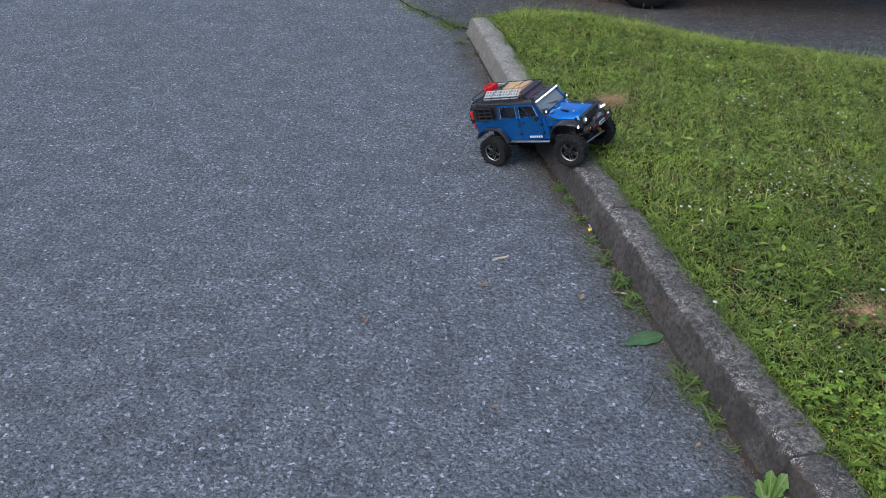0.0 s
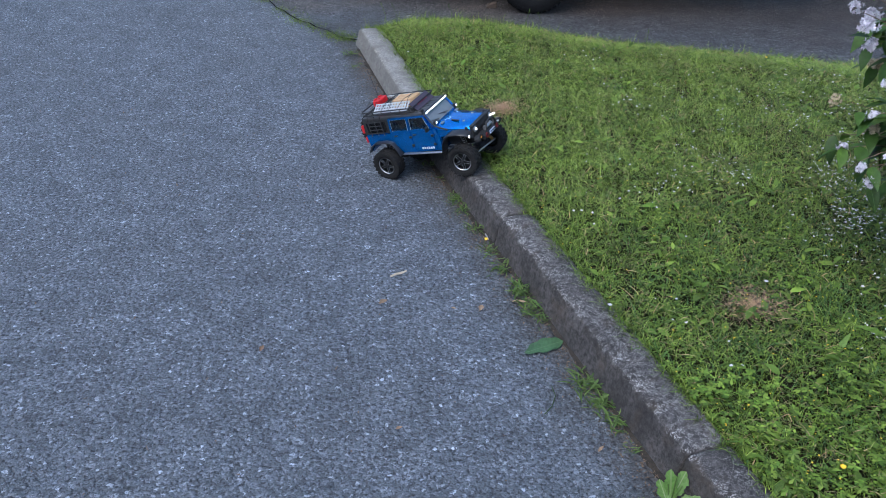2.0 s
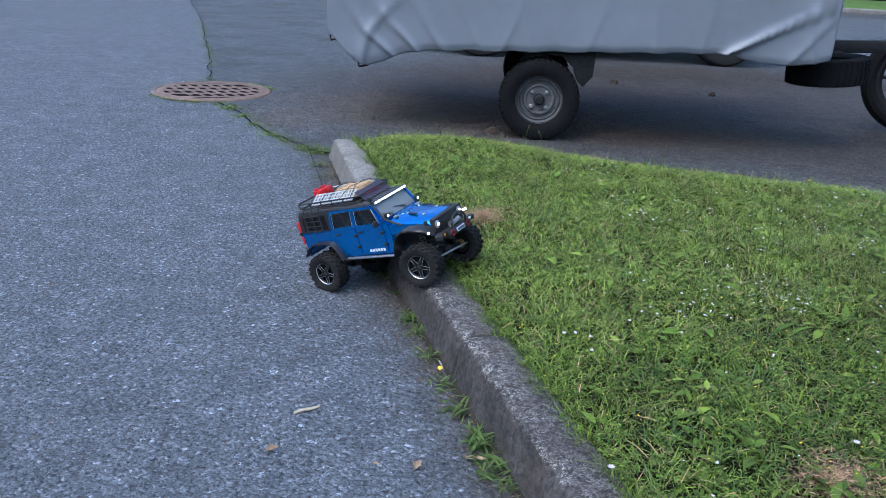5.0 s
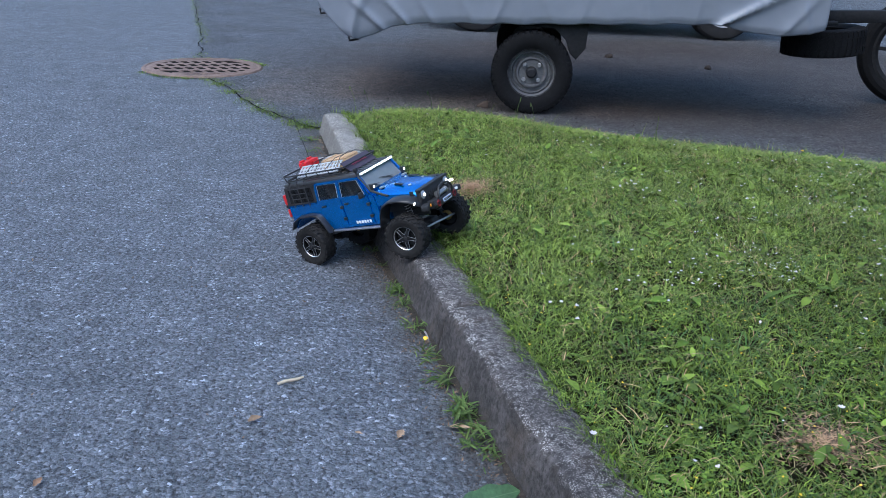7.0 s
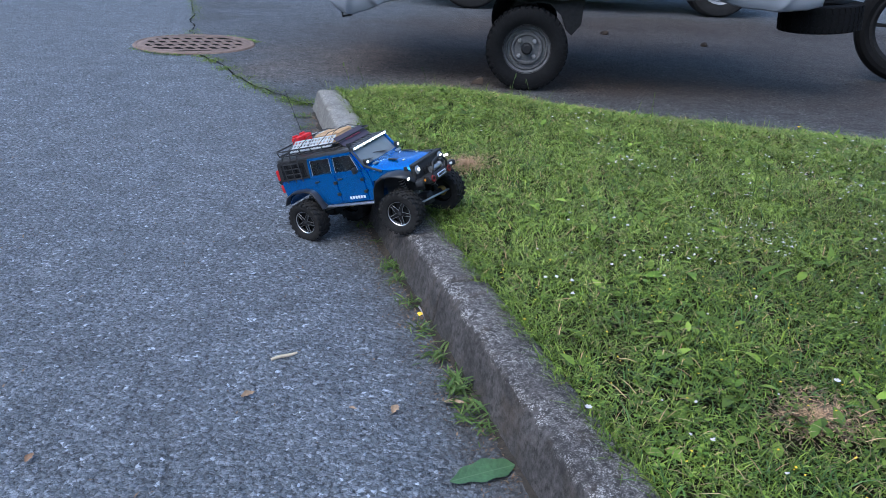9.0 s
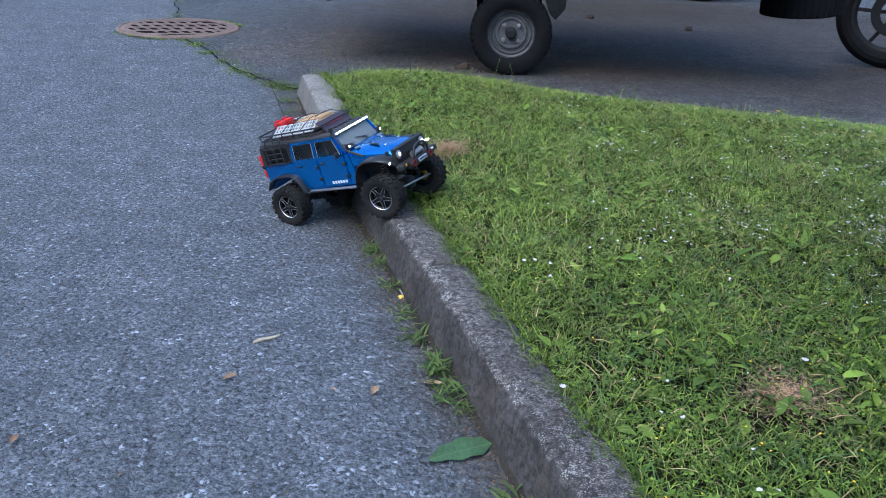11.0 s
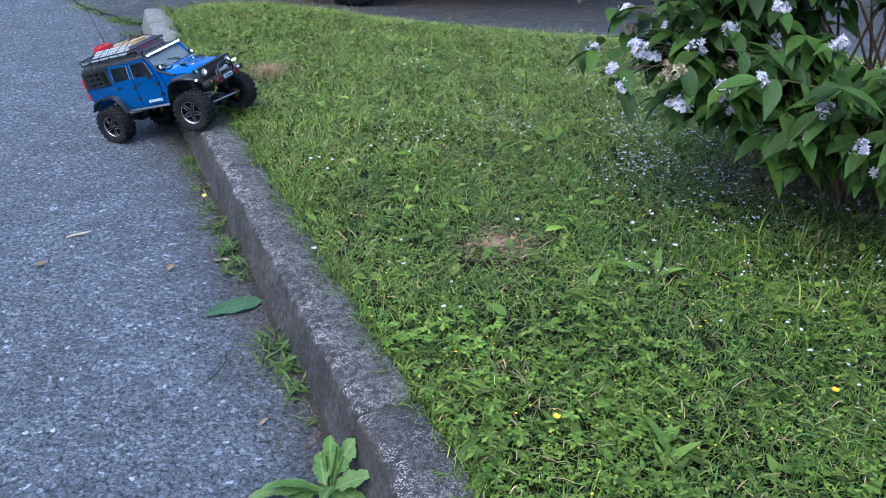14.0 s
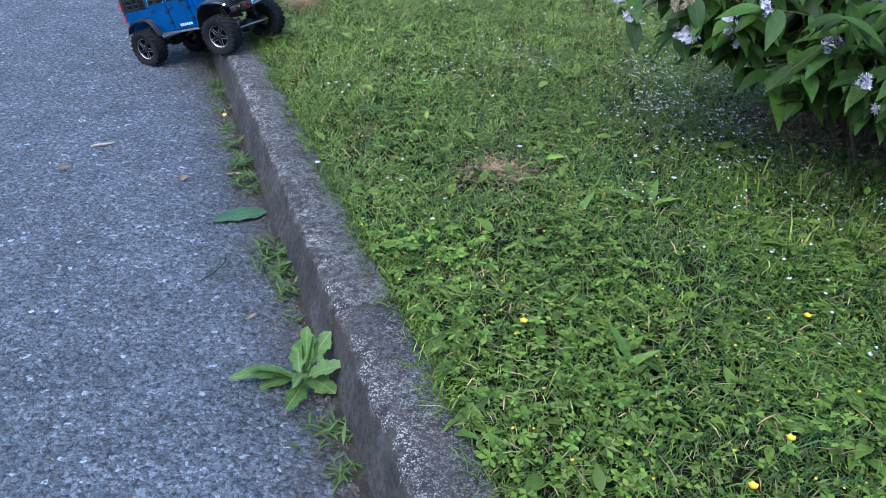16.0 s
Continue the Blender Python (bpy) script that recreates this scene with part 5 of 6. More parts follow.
for j in range(len(levels) - 1):
    for i in range(cols):
        k = (i + 1) % cols
        quads.append((j * cols + i, j * cols + k, (j + 1) * cols + k, (j + 1) * cols + i))
me = raw_mesh("tarpaulin", v, [np.array(quads), np.array([[(len(levels) - 1) * cols + i for i in range(cols)]])], TARP, True)
sheet = part("tarpaulin", me, TARP, trailer, "smooth grey tarpaulin with diagonal folds")
solid = sheet.modifiers.new("thickness", "SOLIDIFY")
solid.thickness = 0.004
for xx, zz in ((-0.93, 0.315), (-1.075, 0.44), (1.25, 0.45)):
    bm = bmesh.new()
    tube(bm, [(xx, 0.05, zz + 0.02), (xx + 0.004, 0.045, zz - 0.004), (xx + 0.05, 0.05, zz + 0.006)], 0.006, 6)
    part("tie_hook", bm, BLACK, trailer)

# ---- motorcycle behind the trailer's drawbar: front wheel and fork ----
bike = thing("motorcycle", "black motorcycle front wheel and fork beside the trailer", "motorcycle", pose(3.51, 5.31, 0.004, 0, 0, -28))
bm = bmesh.new()
R = 0.315
lathe(bm, [(R * 0.74, -0.035), (R * 0.82, -0.052), (R * 0.90, -0.050), (R * 0.975, -0.030), (R, 0), (R * 0.975, 0.030), (R * 0.90, 0.050), (R * 0.82, 0.052), (R * 0.74, 0.035)], 64, closed=True)
mw = part("front_wheel", bm, RUBBER, bike, "black road tyre", pose(0, 0, R))
bm = bmesh.new()
lathe(bm, [(R * 0.64, -0.020), (R * 0.70, -0.036), (R * 0.745, -0.036), (R * 0.745, 0.036), (R * 0.70, 0.036), (R * 0.64, 0.020)], 64, closed=True)
part("rim", bm, BLACK, mw)
for k in range(6):
    bm = bmesh.new()
    bar(bm, (0.02 * math.cos(radians(60 * k + 10)), 0, 0.02 * math.sin(radians(60 * k + 10))), (R * 0.66 * math.cos(radians(60 * k)), 0, R * 0.66 * math.sin(radians(60 * k))), 0.022, 0.020)
    part("spoke", bm, BLACK, mw)
bm = bmesh.new()
lathe(bm, [(0, -0.05), (0.028, -0.05), (0.034, -0.04), (0.034, 0.04), (0, 0.05)], 20)
part("hub", bm, BLACK, mw)
bm = bmesh.new()
lathe(bm, [(0.085, -0.048), (0.135, -0.048), (0.135, -0.043), (0.085, -0.043)], 40, closed=True)
part("brake_disc", bm, BLACK, mw, "dark steel brake disc")
for s in (-1, 1):
    bm = bmesh.new()
    tube(bm, [(0, s * 0.075, R), (0.16, s * 0.075, R + 0.42), (0.22, s * 0.075, R + 0.62)], [0.026, 0.026, 0.020], 12)
    part("fork_leg", bm, ZINC, bike, "grey fork leg")
bm = bmesh.new()
prism(bm, arc(0, R, R + 0.03, 50, 130, 10) + arc(0, R, R + 0.022, 130, 50, 10), -0.06, 0.06, 0.002)
part("mudguard", bm, BLACK, bike)

# ---- car parked behind the trailer ----
parked = thing("parked_car", "dark car parked far behind the trailer, mostly hidden by it", "car", pose(3.55, 8.30, 0.004, 0, 0, 0))
CAR_DARK = mat("dark_car_paint", (0.05, 0.055, 0.065), 0.3, 0.3, vary=0.05, coat=0.5)
bm = bmesh.new()
prism(bm, [(-2.85, 0.32), (-2.66, 0.34)] + arc(-2.3, 0.31, 0.36, 172, 8, 10) + [(-1.9, 0.26), (-0.40, 0.26)] + arc(0, 0.31, 0.36, 172, 8, 10) + [(0.40, 0.30), (0.58, 0.35), (0.60, 0.60), (0.45, 0.80), (-0.25, 0.92), (-0.95, 1.42), (-2.4, 1.42), (-2.85, 0.95), (-2.92, 0.50)], 0.03, 1.60, 0.02)
part("body", bm, CAR_DARK, parked)
for x in (0, -2.3):
    bm = bmesh.new()
    lathe(bm, [(0.19, -0.09), (0.24, -0.105), (0.29, -0.10), (0.31, -0.08), (0.31, 0.08), (0.29, 0.10), (0.19, 0.09)], 48, closed=True)
    w = part("wheel", bm, TYRE, parked, "car tyre", pose(x, 0.12, 0.31))
    bm = bmesh.new()
    lathe(bm, [(0, -0.085), (0.05, -0.09), (0.17, -0.075), (0.195, -0.095), (0.195, 0.05), (0, 0.05)], 32)
    part("hub_cap", bm, ZINC, w)

bm = bmesh.new()
prism(bm, [(-0.030, 0.0), (0.030, 0.0), (0.027, 0.010), (-0.016, 0.032), (-0.030, 0.030)], -0.022, 0.022, 0.003)
chock = part("wheel_chock", bm, mat("chock_wood", (0.085, 0.060, 0.045), 0.9, vary=0.3, scales=(20, 120), bump=0.4), None, m=pose(0.985, 4.92, 0.004, 0, 0, 172))
tagged(chock, "small worn wooden chock beside the trailer tyre", "wheel chock")

CLOD = mat("earth_clod", (0.045, 0.032, 0.024), 0.95, vary=0.4, scales=(30, 150), bump=0.8)
for cx, cy, r in ((2.152, 6.941, 0.030), (2.763, 6.505, 0.026), (1.823, 7.345, 0.022)):
    bm = bmesh.new()
    bmesh.ops.create_icosphere(bm, subdivisions=3, radius=r)
    for q in bm.verts:
        q.co *= 1 + 0.35 * noise.noise(q.co * 40 + Vector((cx, cy, 0)))
        q.co.z = max(q.co.z * 0.75, -r * 0.3)
    tagged(part("earth_clod", bm, CLOD, None, m=pose(cx, cy, 0.004 + r * 0.28)), "dark clod of earth lying on the driveway", "clod", "clods on the driveway")

# ---- drain cover ----
drain = thing("drain_cover", "round rusty cast-iron drain cover with slotted grid, set in the asphalt", "drain cover", pose(-0.655, 5.86, 0.004, 0, 0, 13))
bm = bmesh.new()
lathe(bm, [(0.288, -0.001), (0.290, 0.0085), (0.318, 0.009), (0.322, 0.007), (0.334, 0.007), (0.338, 0.010), (0.352, 0.009), (0.360, 0.000)], 64, pose(0, 0, 0, 90, 0, 0), closed=True)
part("frame", bm, RUST, drain, "rusty ring frame")
bm = bmesh.new()
lathe(bm, [(0, 0.0012), (0.345, 0.0012), (0.345, -0.002), (0, -0.002)], 48, pose(0, 0, 0.0035, 90, 0, 0))
part("pit", bm, PIT, drain, "dark gap below the grid")
for k in range(-2, 3):
    c = k * 0.118
    half = math.sqrt(max(0.0, 0.296 ** 2 - c * c))
    bm = bmesh.new()
    box(bm, (2 * half, 0.040, 0.0022), pose(0, c, 0.0075), 0.0005)
    part("grid_bar", bm, RUST, drain)
for k in range(-4, 5):
    c = k * 0.066
    half = math.sqrt(max(0.0, 0.285 ** 2 - c * c))
    bm = bmesh.new()
    box(bm, (0.022, 2 * half, 0.0018), pose(c, 0, 0.0072, 0, 0, 22), 0.0004)
    part("grid_bar", bm, RUST, drain)

# grit and dirt crumbs on the driveway
r_ = np.random.default_rng(17)
n = 4200
x, y = 1.2 + r_.normal(0, 1.3, n), 5.3 + r_.normal(0, 0.55, n)
keep = (y > edge_y(x) + 0.03) & (x > np.interp(y, [q[1] for q in CRACK], [q[0] for q in CRACK]) + 0.03)
x, y = x[keep], y[keep]
blades("driveway_grit", x, y, 0.005, 0.0085, 1.2, GRIT, "dark crumbs and grit on the driveway", np.full(len(x), 0.0045))

# far verge
VERGE = mat("far_grass", (0.09, 0.16, 0.03), 0.8, vary=0.4, scales=(3, 40), bump=0.8, bump_scale=40, bump_dist=0.03)
bm = bmesh.new()
box(bm, (30, 8, 0.12), pose(20, 23, 0.05, 0, 0, -10), 0.02)
tagged(part("far_verge", bm, VERGE, None), "grass verge across the driveway", "verge", kind="structure")
bm = bmesh.new()
box(bm, (30, 0.18, 0.13), pose(19.3, 18.9, 0.06, 0, 0, -10), 0.02)
tagged(part("far_kerb", bm, KERB_PALE, None), "pale concrete kerb along the far verge", "kerb", kind="structure")


# ---- plants ----
def leaf_mesh(name, length, width, material, bend=0.25, fold=0.25, wavy=0.0, rows=7, stalk=0.0, teeth=0.0):
    """One leaf along x with a folded midrib, a drip tip and a bent blade."""
    v, q = [], []
    for i in range(rows + 1):
        u = i / rows
        w = width / 2 * (math.sin(math.pi * min(1, u * 0.92 + 0.06)) ** 0.85) * (1 - 0.55 * u * u) * 1.35
        if stalk:
            k = max(0.0, (u - stalk) / (1 - stalk))
            w = width / 2 * math.sin(math.pi * min(1, 0.05 + 0.95 * k)) ** 0.6 * (0.75 + 0.35 * k) if k > 0 else 0.0016
        w = max(w * (1 - teeth * (i % 3) * 0.5 - teeth * 0.4 * math.sin(u * 41) ** 2), 0.0004)
        x = length * u
        z = -bend * length * u * u
        k = wavy * math.sin(u * 19) * width
        v += [(x, -w - k, z + fold * w), (x, 0, z), (x, w - k, z + fold * w)]
    for i in range(rows):
        a = 3 * i
        q += [(a, a + 3, a + 4, a + 1), (a + 1, a + 4, a + 5, a + 2)]
    return raw_mesh(name, v, np.array(q), material, True)


def leaves_mesh(name, mats, length, width, material, bend=0.25, fold=0.25, rows=4):
    """Many leaves in one mesh, one for each matrix."""
    proto = leaf_mesh("proto", length, width, None, bend, fold, rows=rows)
    n = len(proto.vertices)
    co = np.zeros(n * 3)
    proto.vertices.foreach_get("co", co)
    co = np.c_[co.reshape(-1, 3), np.ones(n)]
    q = np.array([list(p.vertices) for p in proto.polygons])
    bpy.data.meshes.remove(proto)
    v = np.concatenate([(co @ np.array(m).T)[:, :3] for m in mats])
    f = np.concatenate([q + i * n for i in range(len(mats))])
    return raw_mesh(name, v, f, material, True)


WEED = mat("weed_leaves", (0.078, 0.138, 0.034), 0.55, vary=0.25, scales=(8, 40), piece=0.4, tint=(0.150, 0.205, 0.060))
DOCK = mat("dock_leaves", (0.125, 0.230, 0.048), 0.42, vary=0.22, scales=(25, 150), piece=0.2, tint=(0.160, 0.245, 0.070), bump=0.6, bump_scale=110, bump_dist=0.004)
veined(DOCK, 0.0013, 0.013, (0.26, 0.33, 0.14))
thin_leaf(DOCK, 0.25, 0.3)
thin_leaf(WEED, 0.25, 0.3)
ROSETTE = mat("dandelion_leaves", (0.105, 0.185, 0.034), 0.5, vary=0.25, scales=(8, 40), piece=0.4, tint=(0.185, 0.270, 0.048))
thin_leaf(ROSETTE, 0.3, 0.3)
BROWN = mat("brown_litter", (0.17, 0.115, 0.075), 0.85, vary=0.3, scales=(20, 120), island=0.4)
TWIG = mat("pale_stick", (0.55, 0.47, 0.34), 0.8, vary=0.2, scales=(40, 200))


weed_leaves = [leaf_mesh("leaf", 1.0, 0.10, None, 0.35, 0.3, rows=4), leaf_mesh("leaf", 1.0, 0.14, None, 0.45, 0.25, rows=4), leaf_mesh("leaf", 1.0, 0.27, None, 0.35, 0.25, rows=8, teeth=0.25)]


def weed(x, y, count, length, rise, label, z=0.0, spread=0.02, material=None, name="weed", broad=False, group="weeds along the kerb"):
    """A small plant of leaves that spring from a few stems."""
    plant = thing(name, label, "weed", pose(x, y, z), group)
    for i in range(count):
        s_ = length * rng.uniform(0.55, 1.15)
        m = pose(rng.normal(0, spread), rng.normal(0, spread), rng.uniform(0.0, 0.010), 0, 0, rng.uniform(0, 360)) @ pose(0, 0, 0, rng.uniform(-25, 25), -rise * rng.uniform(0.4, 1.3), 0) @ Matrix.Scale(s_, 4)
        me = weed_leaves[2 if broad else i % 2]
        if not me.materials:
            me.materials.append(material or (ROSETTE if broad else WEED))
        part("leaf", me, None, plant, "", m)
    return plant


GUTTER = [(0.175, 4.10, 14, 0.05), (0.20, 3.92, 10, 0.045), (0.395, 3.16, 8, 0.03), (0.47, 2.86, 12, 0.035), (0.50, 2.75, 8, 0.03), (0.545, 2.585, 26, 0.045), (0.565, 2.50, 16, 0.04), (0.592, 2.385, 18, 0.04),
          (0.612, 2.255, 18, 0.04), (0.638, 2.155, 24, 0.045), (0.672, 2.035, 34, 0.055), (0.690, 1.955, 26, 0.05), (0.705, 1.900, 14, 0.035), (0.768, 1.640, 34, 0.05), (0.785, 1.570, 30, 0.05), (0.802, 1.500, 20, 0.04), (0.82, 1.42, 8, 0.03), (0.885, 1.14, 20, 0.045), (0.905, 1.07, 16, 0.04)]
for gx_, gy_, n_, len_ in GUTTER:
    weed(gx_, gy_, int(n_ * 2.0), len_ * 0.72, 42, "small green weed growing at the foot of the kerb", spread=len_ * 0.36)

# the big dock plant at the kerb's foot
dock = thing("dock_plant", "broad-leaved dock plant growing from the gutter against the kerb", "weed", pose(0.842, 1.250, 0.0))
for k, (a, l, w, up, bend) in enumerate(((181, 0.125, 0.036, 14, 0.25), (154, 0.110, 0.040, 22, 0.3), (208, 0.090, 0.028, 8, 0.3), (247, 0.078, 0.032, 8, 0.3), (312, 0.062, 0.040, 14, 0.3), (352, 0.070, 0.034, 40, 0.3), (82, 0.090, 0.032, 66, 0.12), (110, 0.070, 0.030, 40, 0.3), (40, 0.078, 0.034, 48, 0.3), (225, 0.045, 0.020, 30, 0.3))):
    part("leaf", leaf_mesh("leaf", l * (0.86 + 0.12 * math.sin(k * 5.1)), w * 1.02, DOCK, bend + 0.12 * math.sin(k * 3.7) + 0.1, 0.30 + 0.2 * math.sin(k * 2.9), 0.06, 26, 0.14, 0.16), DOCK, dock, "", pose(0.006 * math.sin(k * 4.3), 0.006 * math.cos(k * 3.1), 0.008 + 0.002 * k, 0, 0, a + 16 * math.sin(k * 2.3)) @ pose(0, 0, 0, 30 * math.sin(k * 1.7), -up - 8, 0))
bm = bmesh.new()
for a, l in ((60, 0.05), (100, 0.04), (20, 0.045)):
    tube(bm, [(0, 0, 0), (l * 0.3 * math.cos(radians(a)), l * 0.3 * math.sin(radians(a)), l), (l * 0.5 * math.cos(radians(a)), l * 0.5 * math.sin(radians(a)), l * 1.5)], 0.0015, 5)
part("stem", bm, WEED, dock)

FALLEN = mat("fallen_leaf_green", (0.055, 0.115, 0.045), 0.5, vary=0.25, scales=(25, 150), bump=0.4, bump_scale=110)
veined(FALLEN, 0.0012, 0.012, (0.11, 0.17, 0.085))
fallen = new("fallen_leaf", leaf_mesh("fallen_leaf", 0.118, 0.050, FALLEN, 0.02, 0.22, 0.05, 14, 0.05))
fallen.matrix_world = pose(0.636, 1.764, 0.006, 6, 0, 22)
tagged(fallen, "single green leaf lying flat on the asphalt", "leaf")
bm = bmesh.new()
tube(bm, [(-0.027, -0.001, 0), (-0.010, 0.001, 0.001), (0.012, 0, 0.0005), (0.027, 0.002, 0.001)], [0.003, 0.0036, 0.0034, 0.0022], 7)
stick = part("stick", bm, TWIG, None, m=pose(0.332, 2.149, 0.0035, 0, 0, 25))
tagged(stick, "short pale dry stick lying on the asphalt", "stick")
bm = bmesh.new()
tube(bm, [(0, 0, 0), (0.03, 0.008, 0.003), (0.06, 0.03, 0.004), (0.075, 0.06, 0.003)], 0.0012, 5)
tagged(part("grass_stalk", bm, WEED, None, m=pose(0.645, 1.545, 0.002, 0, 0, 30)), "thin green grass stalk lying on the asphalt", "stalk")

# dark silt packed into the joint between kerb and asphalt
bm = bmesh.new()
prev = None
for i in range(700):
    y = 4.2 - i * 0.005
    x = float(kerb_x(y))
    p = Vector((x, y, 0))
    w = 0.007 + 0.016 * max(0.0, noise.noise(p * 11) + 0.25) + 0.006 * noise.noise(p * 60)
    row = (bm.verts.new((x - max(w, 0.002), y, 0.0012)), bm.verts.new((x - max(w, 0.002) * 0.5, y, 0.0035 + 0.002 * noise.noise(p * 80))), bm.verts.new((x + 0.004, y, 0.006 + 0.003 * noise.noise(p * 40))))
    if prev:
        for k in range(2):
            bm.faces.new((prev[k], prev[k + 1], row[k + 1], row[k]))
    prev = row
SILT = mat("gutter_silt", (0.034, 0.027, 0.021), 0.95, vary=0.45, scales=(20, 160), bump=0.8, bump_scale=260, bump_dist=0.003)
tagged(part("gutter_silt", bm, SILT, None, smooth=60), "dark damp silt packed along the foot of the kerb", "silt", kind="structure")

# crumbs of dirt, dead leaf and twig along the gutter
r_ = np.random.default_rng(11)
y = r_.uniform(0.8, 4.2, 2600)
x = kerb_x(y) - np.abs(r_.normal(0, 0.035, len(y))) - 0.003
blades("gutter_litter", x, y, 0.0035, 0.0030, 2.2, BROWN, "brown crumbs and dead leaf bits in the gutter", np.full(len(y), 0.001))
n = 340
y = r_.uniform(0.8, 4.0, n)
x = kerb_x(y) - r_.uniform(0.05, 1.5, n)
blades("road_litter", x, y, 0.0045, 0.0032, 2.2, BROWN, "scattered brown specks on the asphalt", np.full(n, 0.002))

SCRAPS = [(0.272, 2.004, 20, 0.026, 0.014, "brown"), (-0.032, 1.818, 70, 0.020, 0.011, "brown"), (0.640, 1.990, -20, 0.042, 0.012, "pale"), (0.468, 1.972, -35, 0.018, 0.006, "pale"), (0.545, 1.955, 60, 0.022, 0.014, "dark brown"), (0.74, 1.42, 40, 0.020, 0.007, "brown"), (0.30, 1.52, 10, 0.016, 0.008, "pale")]
# dead leaves and scraps of bark lying on the asphalt
DEAD = mat("dead_leaf", (0.20, 0.115, 0.070), 0.85, vary=0.35, scales=(30, 160), piece=0.3, tint=(0.36, 0.25, 0.16), bump=0.5, bump_scale=150, bump_dist=0.002)
for px, py, turn, long, wide, tone in SCRAPS:
    scrap = new("dead_leaf", leaf_mesh("dead_leaf", long, wide, DEAD, -0.12, 0.7, 0.08, 8, 0.0, 0.2))
    scrap.matrix_world = pose(px, py, 0.004, 8, -4, turn)
    tagged(scrap, tone + " curled dead leaf lying on the asphalt", "leaf", "dead leaves on the asphalt")

# wild pansy in the gutter
pansy = thing("pansy", "tiny white and yellow wild pansy growing in the gutter", "flower", pose(0.600, 2.292, 0.0))
bm = bmesh.new()
tube(bm, [(0, 0, 0), (0.002, -0.004, 0.02), (0.006, -0.010, 0.040)], 0.0010, 5)
part("stem", bm, WEED, pansy)
for k in range(5):
    m = pose(0.006, -0.012, 0.041, 0, 0, 200) @ pose(0, 0, 0, 0, -72, 0) @ pose(0, 0, 0, 0, 0, 72 * k)
    part("petal", leaf_mesh("petal", 0.0130, 0.0125, PETAL, 0.05, 0.1, rows=4), PETAL, pansy, "", m)
part("lower_petal", leaf_mesh("lower_petal", 0.010, 0.010, YELLOW, 0.05, 0.1, rows=4), YELLOW, pansy, "yellow lower petal", pose(0.005, -0.014, 0.039, 0, 0, 250) @ pose(0, 0, 0, 0, 35, 0))

# grass and moss in the cracks of the asphalt and round the drain
pts = []
for (xa, ya), (xb, yb) in zip(CRACK[:6], CRACK[1:6]):
    for i in range(620):
        t = rng.uniform()
        px, py = xa + (xb - xa) * t, ya + (yb - ya) * t
        if waves(px, py, 0.12, 2.0) > 0.02:
            pts.append((px + rng.normal(0, 0.036), py + rng.normal(0, 0.030)))
for (xa, ya), (xb, yb), n_ in (((-0.77, 6.25), (-0.80, 6.45), 90), ((-0.90, 6.95), (-1.02, 7.6), 150), ((-1.02, 7.6), (-1.25, 8.35), 190), ((-1.25, 8.35), (-1.79, 10.6), 360)):
    for i in range(n_):
        t = rng.uniform()
        pts.append((xa + (xb - xa) * t + rng.normal(0, 0.025), ya + (yb - ya) * t + rng.normal(0, 0.025)))
for a0, a1, n_ in ((20, 70, 380), (230, 272, 160), (118, 132, 80), (95, 106, 90), (210, 222, 30)):
    for i in range(n_):
        a, r = radians(rng.uniform(a0, a1)), 0.362 + abs(rng.normal(0, 0.022))
        pts.append((-0.655 + r * math.cos(a), 5.86 + r * math.sin(a)))
pts = np.array(pts)
blades("crack_grass", pts[:, 0], pts[:, 1], 0.013, 0.0032, 2.2, GRASS, "short grass growing in the cracks of the asphalt", np.zeros(len(pts)))
bm = bmesh.new()
line = [Vector((x, y, 0.0062)) for x, y in CRACK]
prev = None
for i in range(1, 240):
    t = i / 240 * (len(line) - 1)
    p = line[int(t)].lerp(line[int(t) + 1], t % 1)
    d = (line[int(t) + 1] - line[int(t)]).normalized()
    s = Vector((-d.y, d.x, 0))
    c = p + s * 0.03 * noise.noise(p * 9)
    w = 0.002 + 0.007 * abs(noise.noise(p * 5))
    row = (bm.verts.new(c - s * w), bm.verts.new(c + s * w))
    if prev and (p - Vector((-0.655, 5.86, 0))).length > 0.35:
        bm.faces.new((prev[0], row[0], row[1], prev[1]))
    prev = row
tagged(part("asphalt_crack", bm, PIT, None, smooth=0), "dark crack between road and driveway asphalt", "crack", kind="structure")

# clover and small round-leaved herbs in the lawn
x, y = lawn_points(110000, 0.3, 3.1, 0.55, 4.7)
patch = waves(x, y, 0.28, 1.0) + rng.normal(0, 0.6, len(x))
keep = (patch > 0.25 - 0.45 * np.clip((1.9 - y) / 0.6, 0, 1)) & (clumps(x, y) > -0.35)
x, y = x[keep], y[keep]
n = len(x)
zz = soil_z(x, y) + rng.uniform(0.004, 0.026, n)
a0 = rng.uniform(0, math.tau, n)
size = rng.uniform(0.0020, 0.0056, n) * (1 + 0.35 * np.clip(1.7 - y, 0, 1))
v = np.zeros((n, 3, 4, 3), dtype=np.float32)
for k in range(3):
    a = a0 + k * math.tau / 3
    d = np.stack([np.cos(a), np.sin(a), rng.uniform(-0.25, 0.35, n)], 1) * size[:, None]
    s = np.stack([-np.sin(a), np.cos(a), rng.uniform(-0.3, 0.3, n)], 1) * size[:, None] * 0.62
    c = np.stack([x, y, zz], 1)
    v[:, k, 0], v[:, k, 1], v[:, k, 2], v[:, k, 3] = c, c + d + s, c + 1.9 * d, c + d - s
me = raw_mesh("clover", v, np.arange(n * 12).reshape(-1, 4), CLOVER)
tagged(new("clover", me), "low clover and herb leaves among the grass", "clover", kind="stuff")

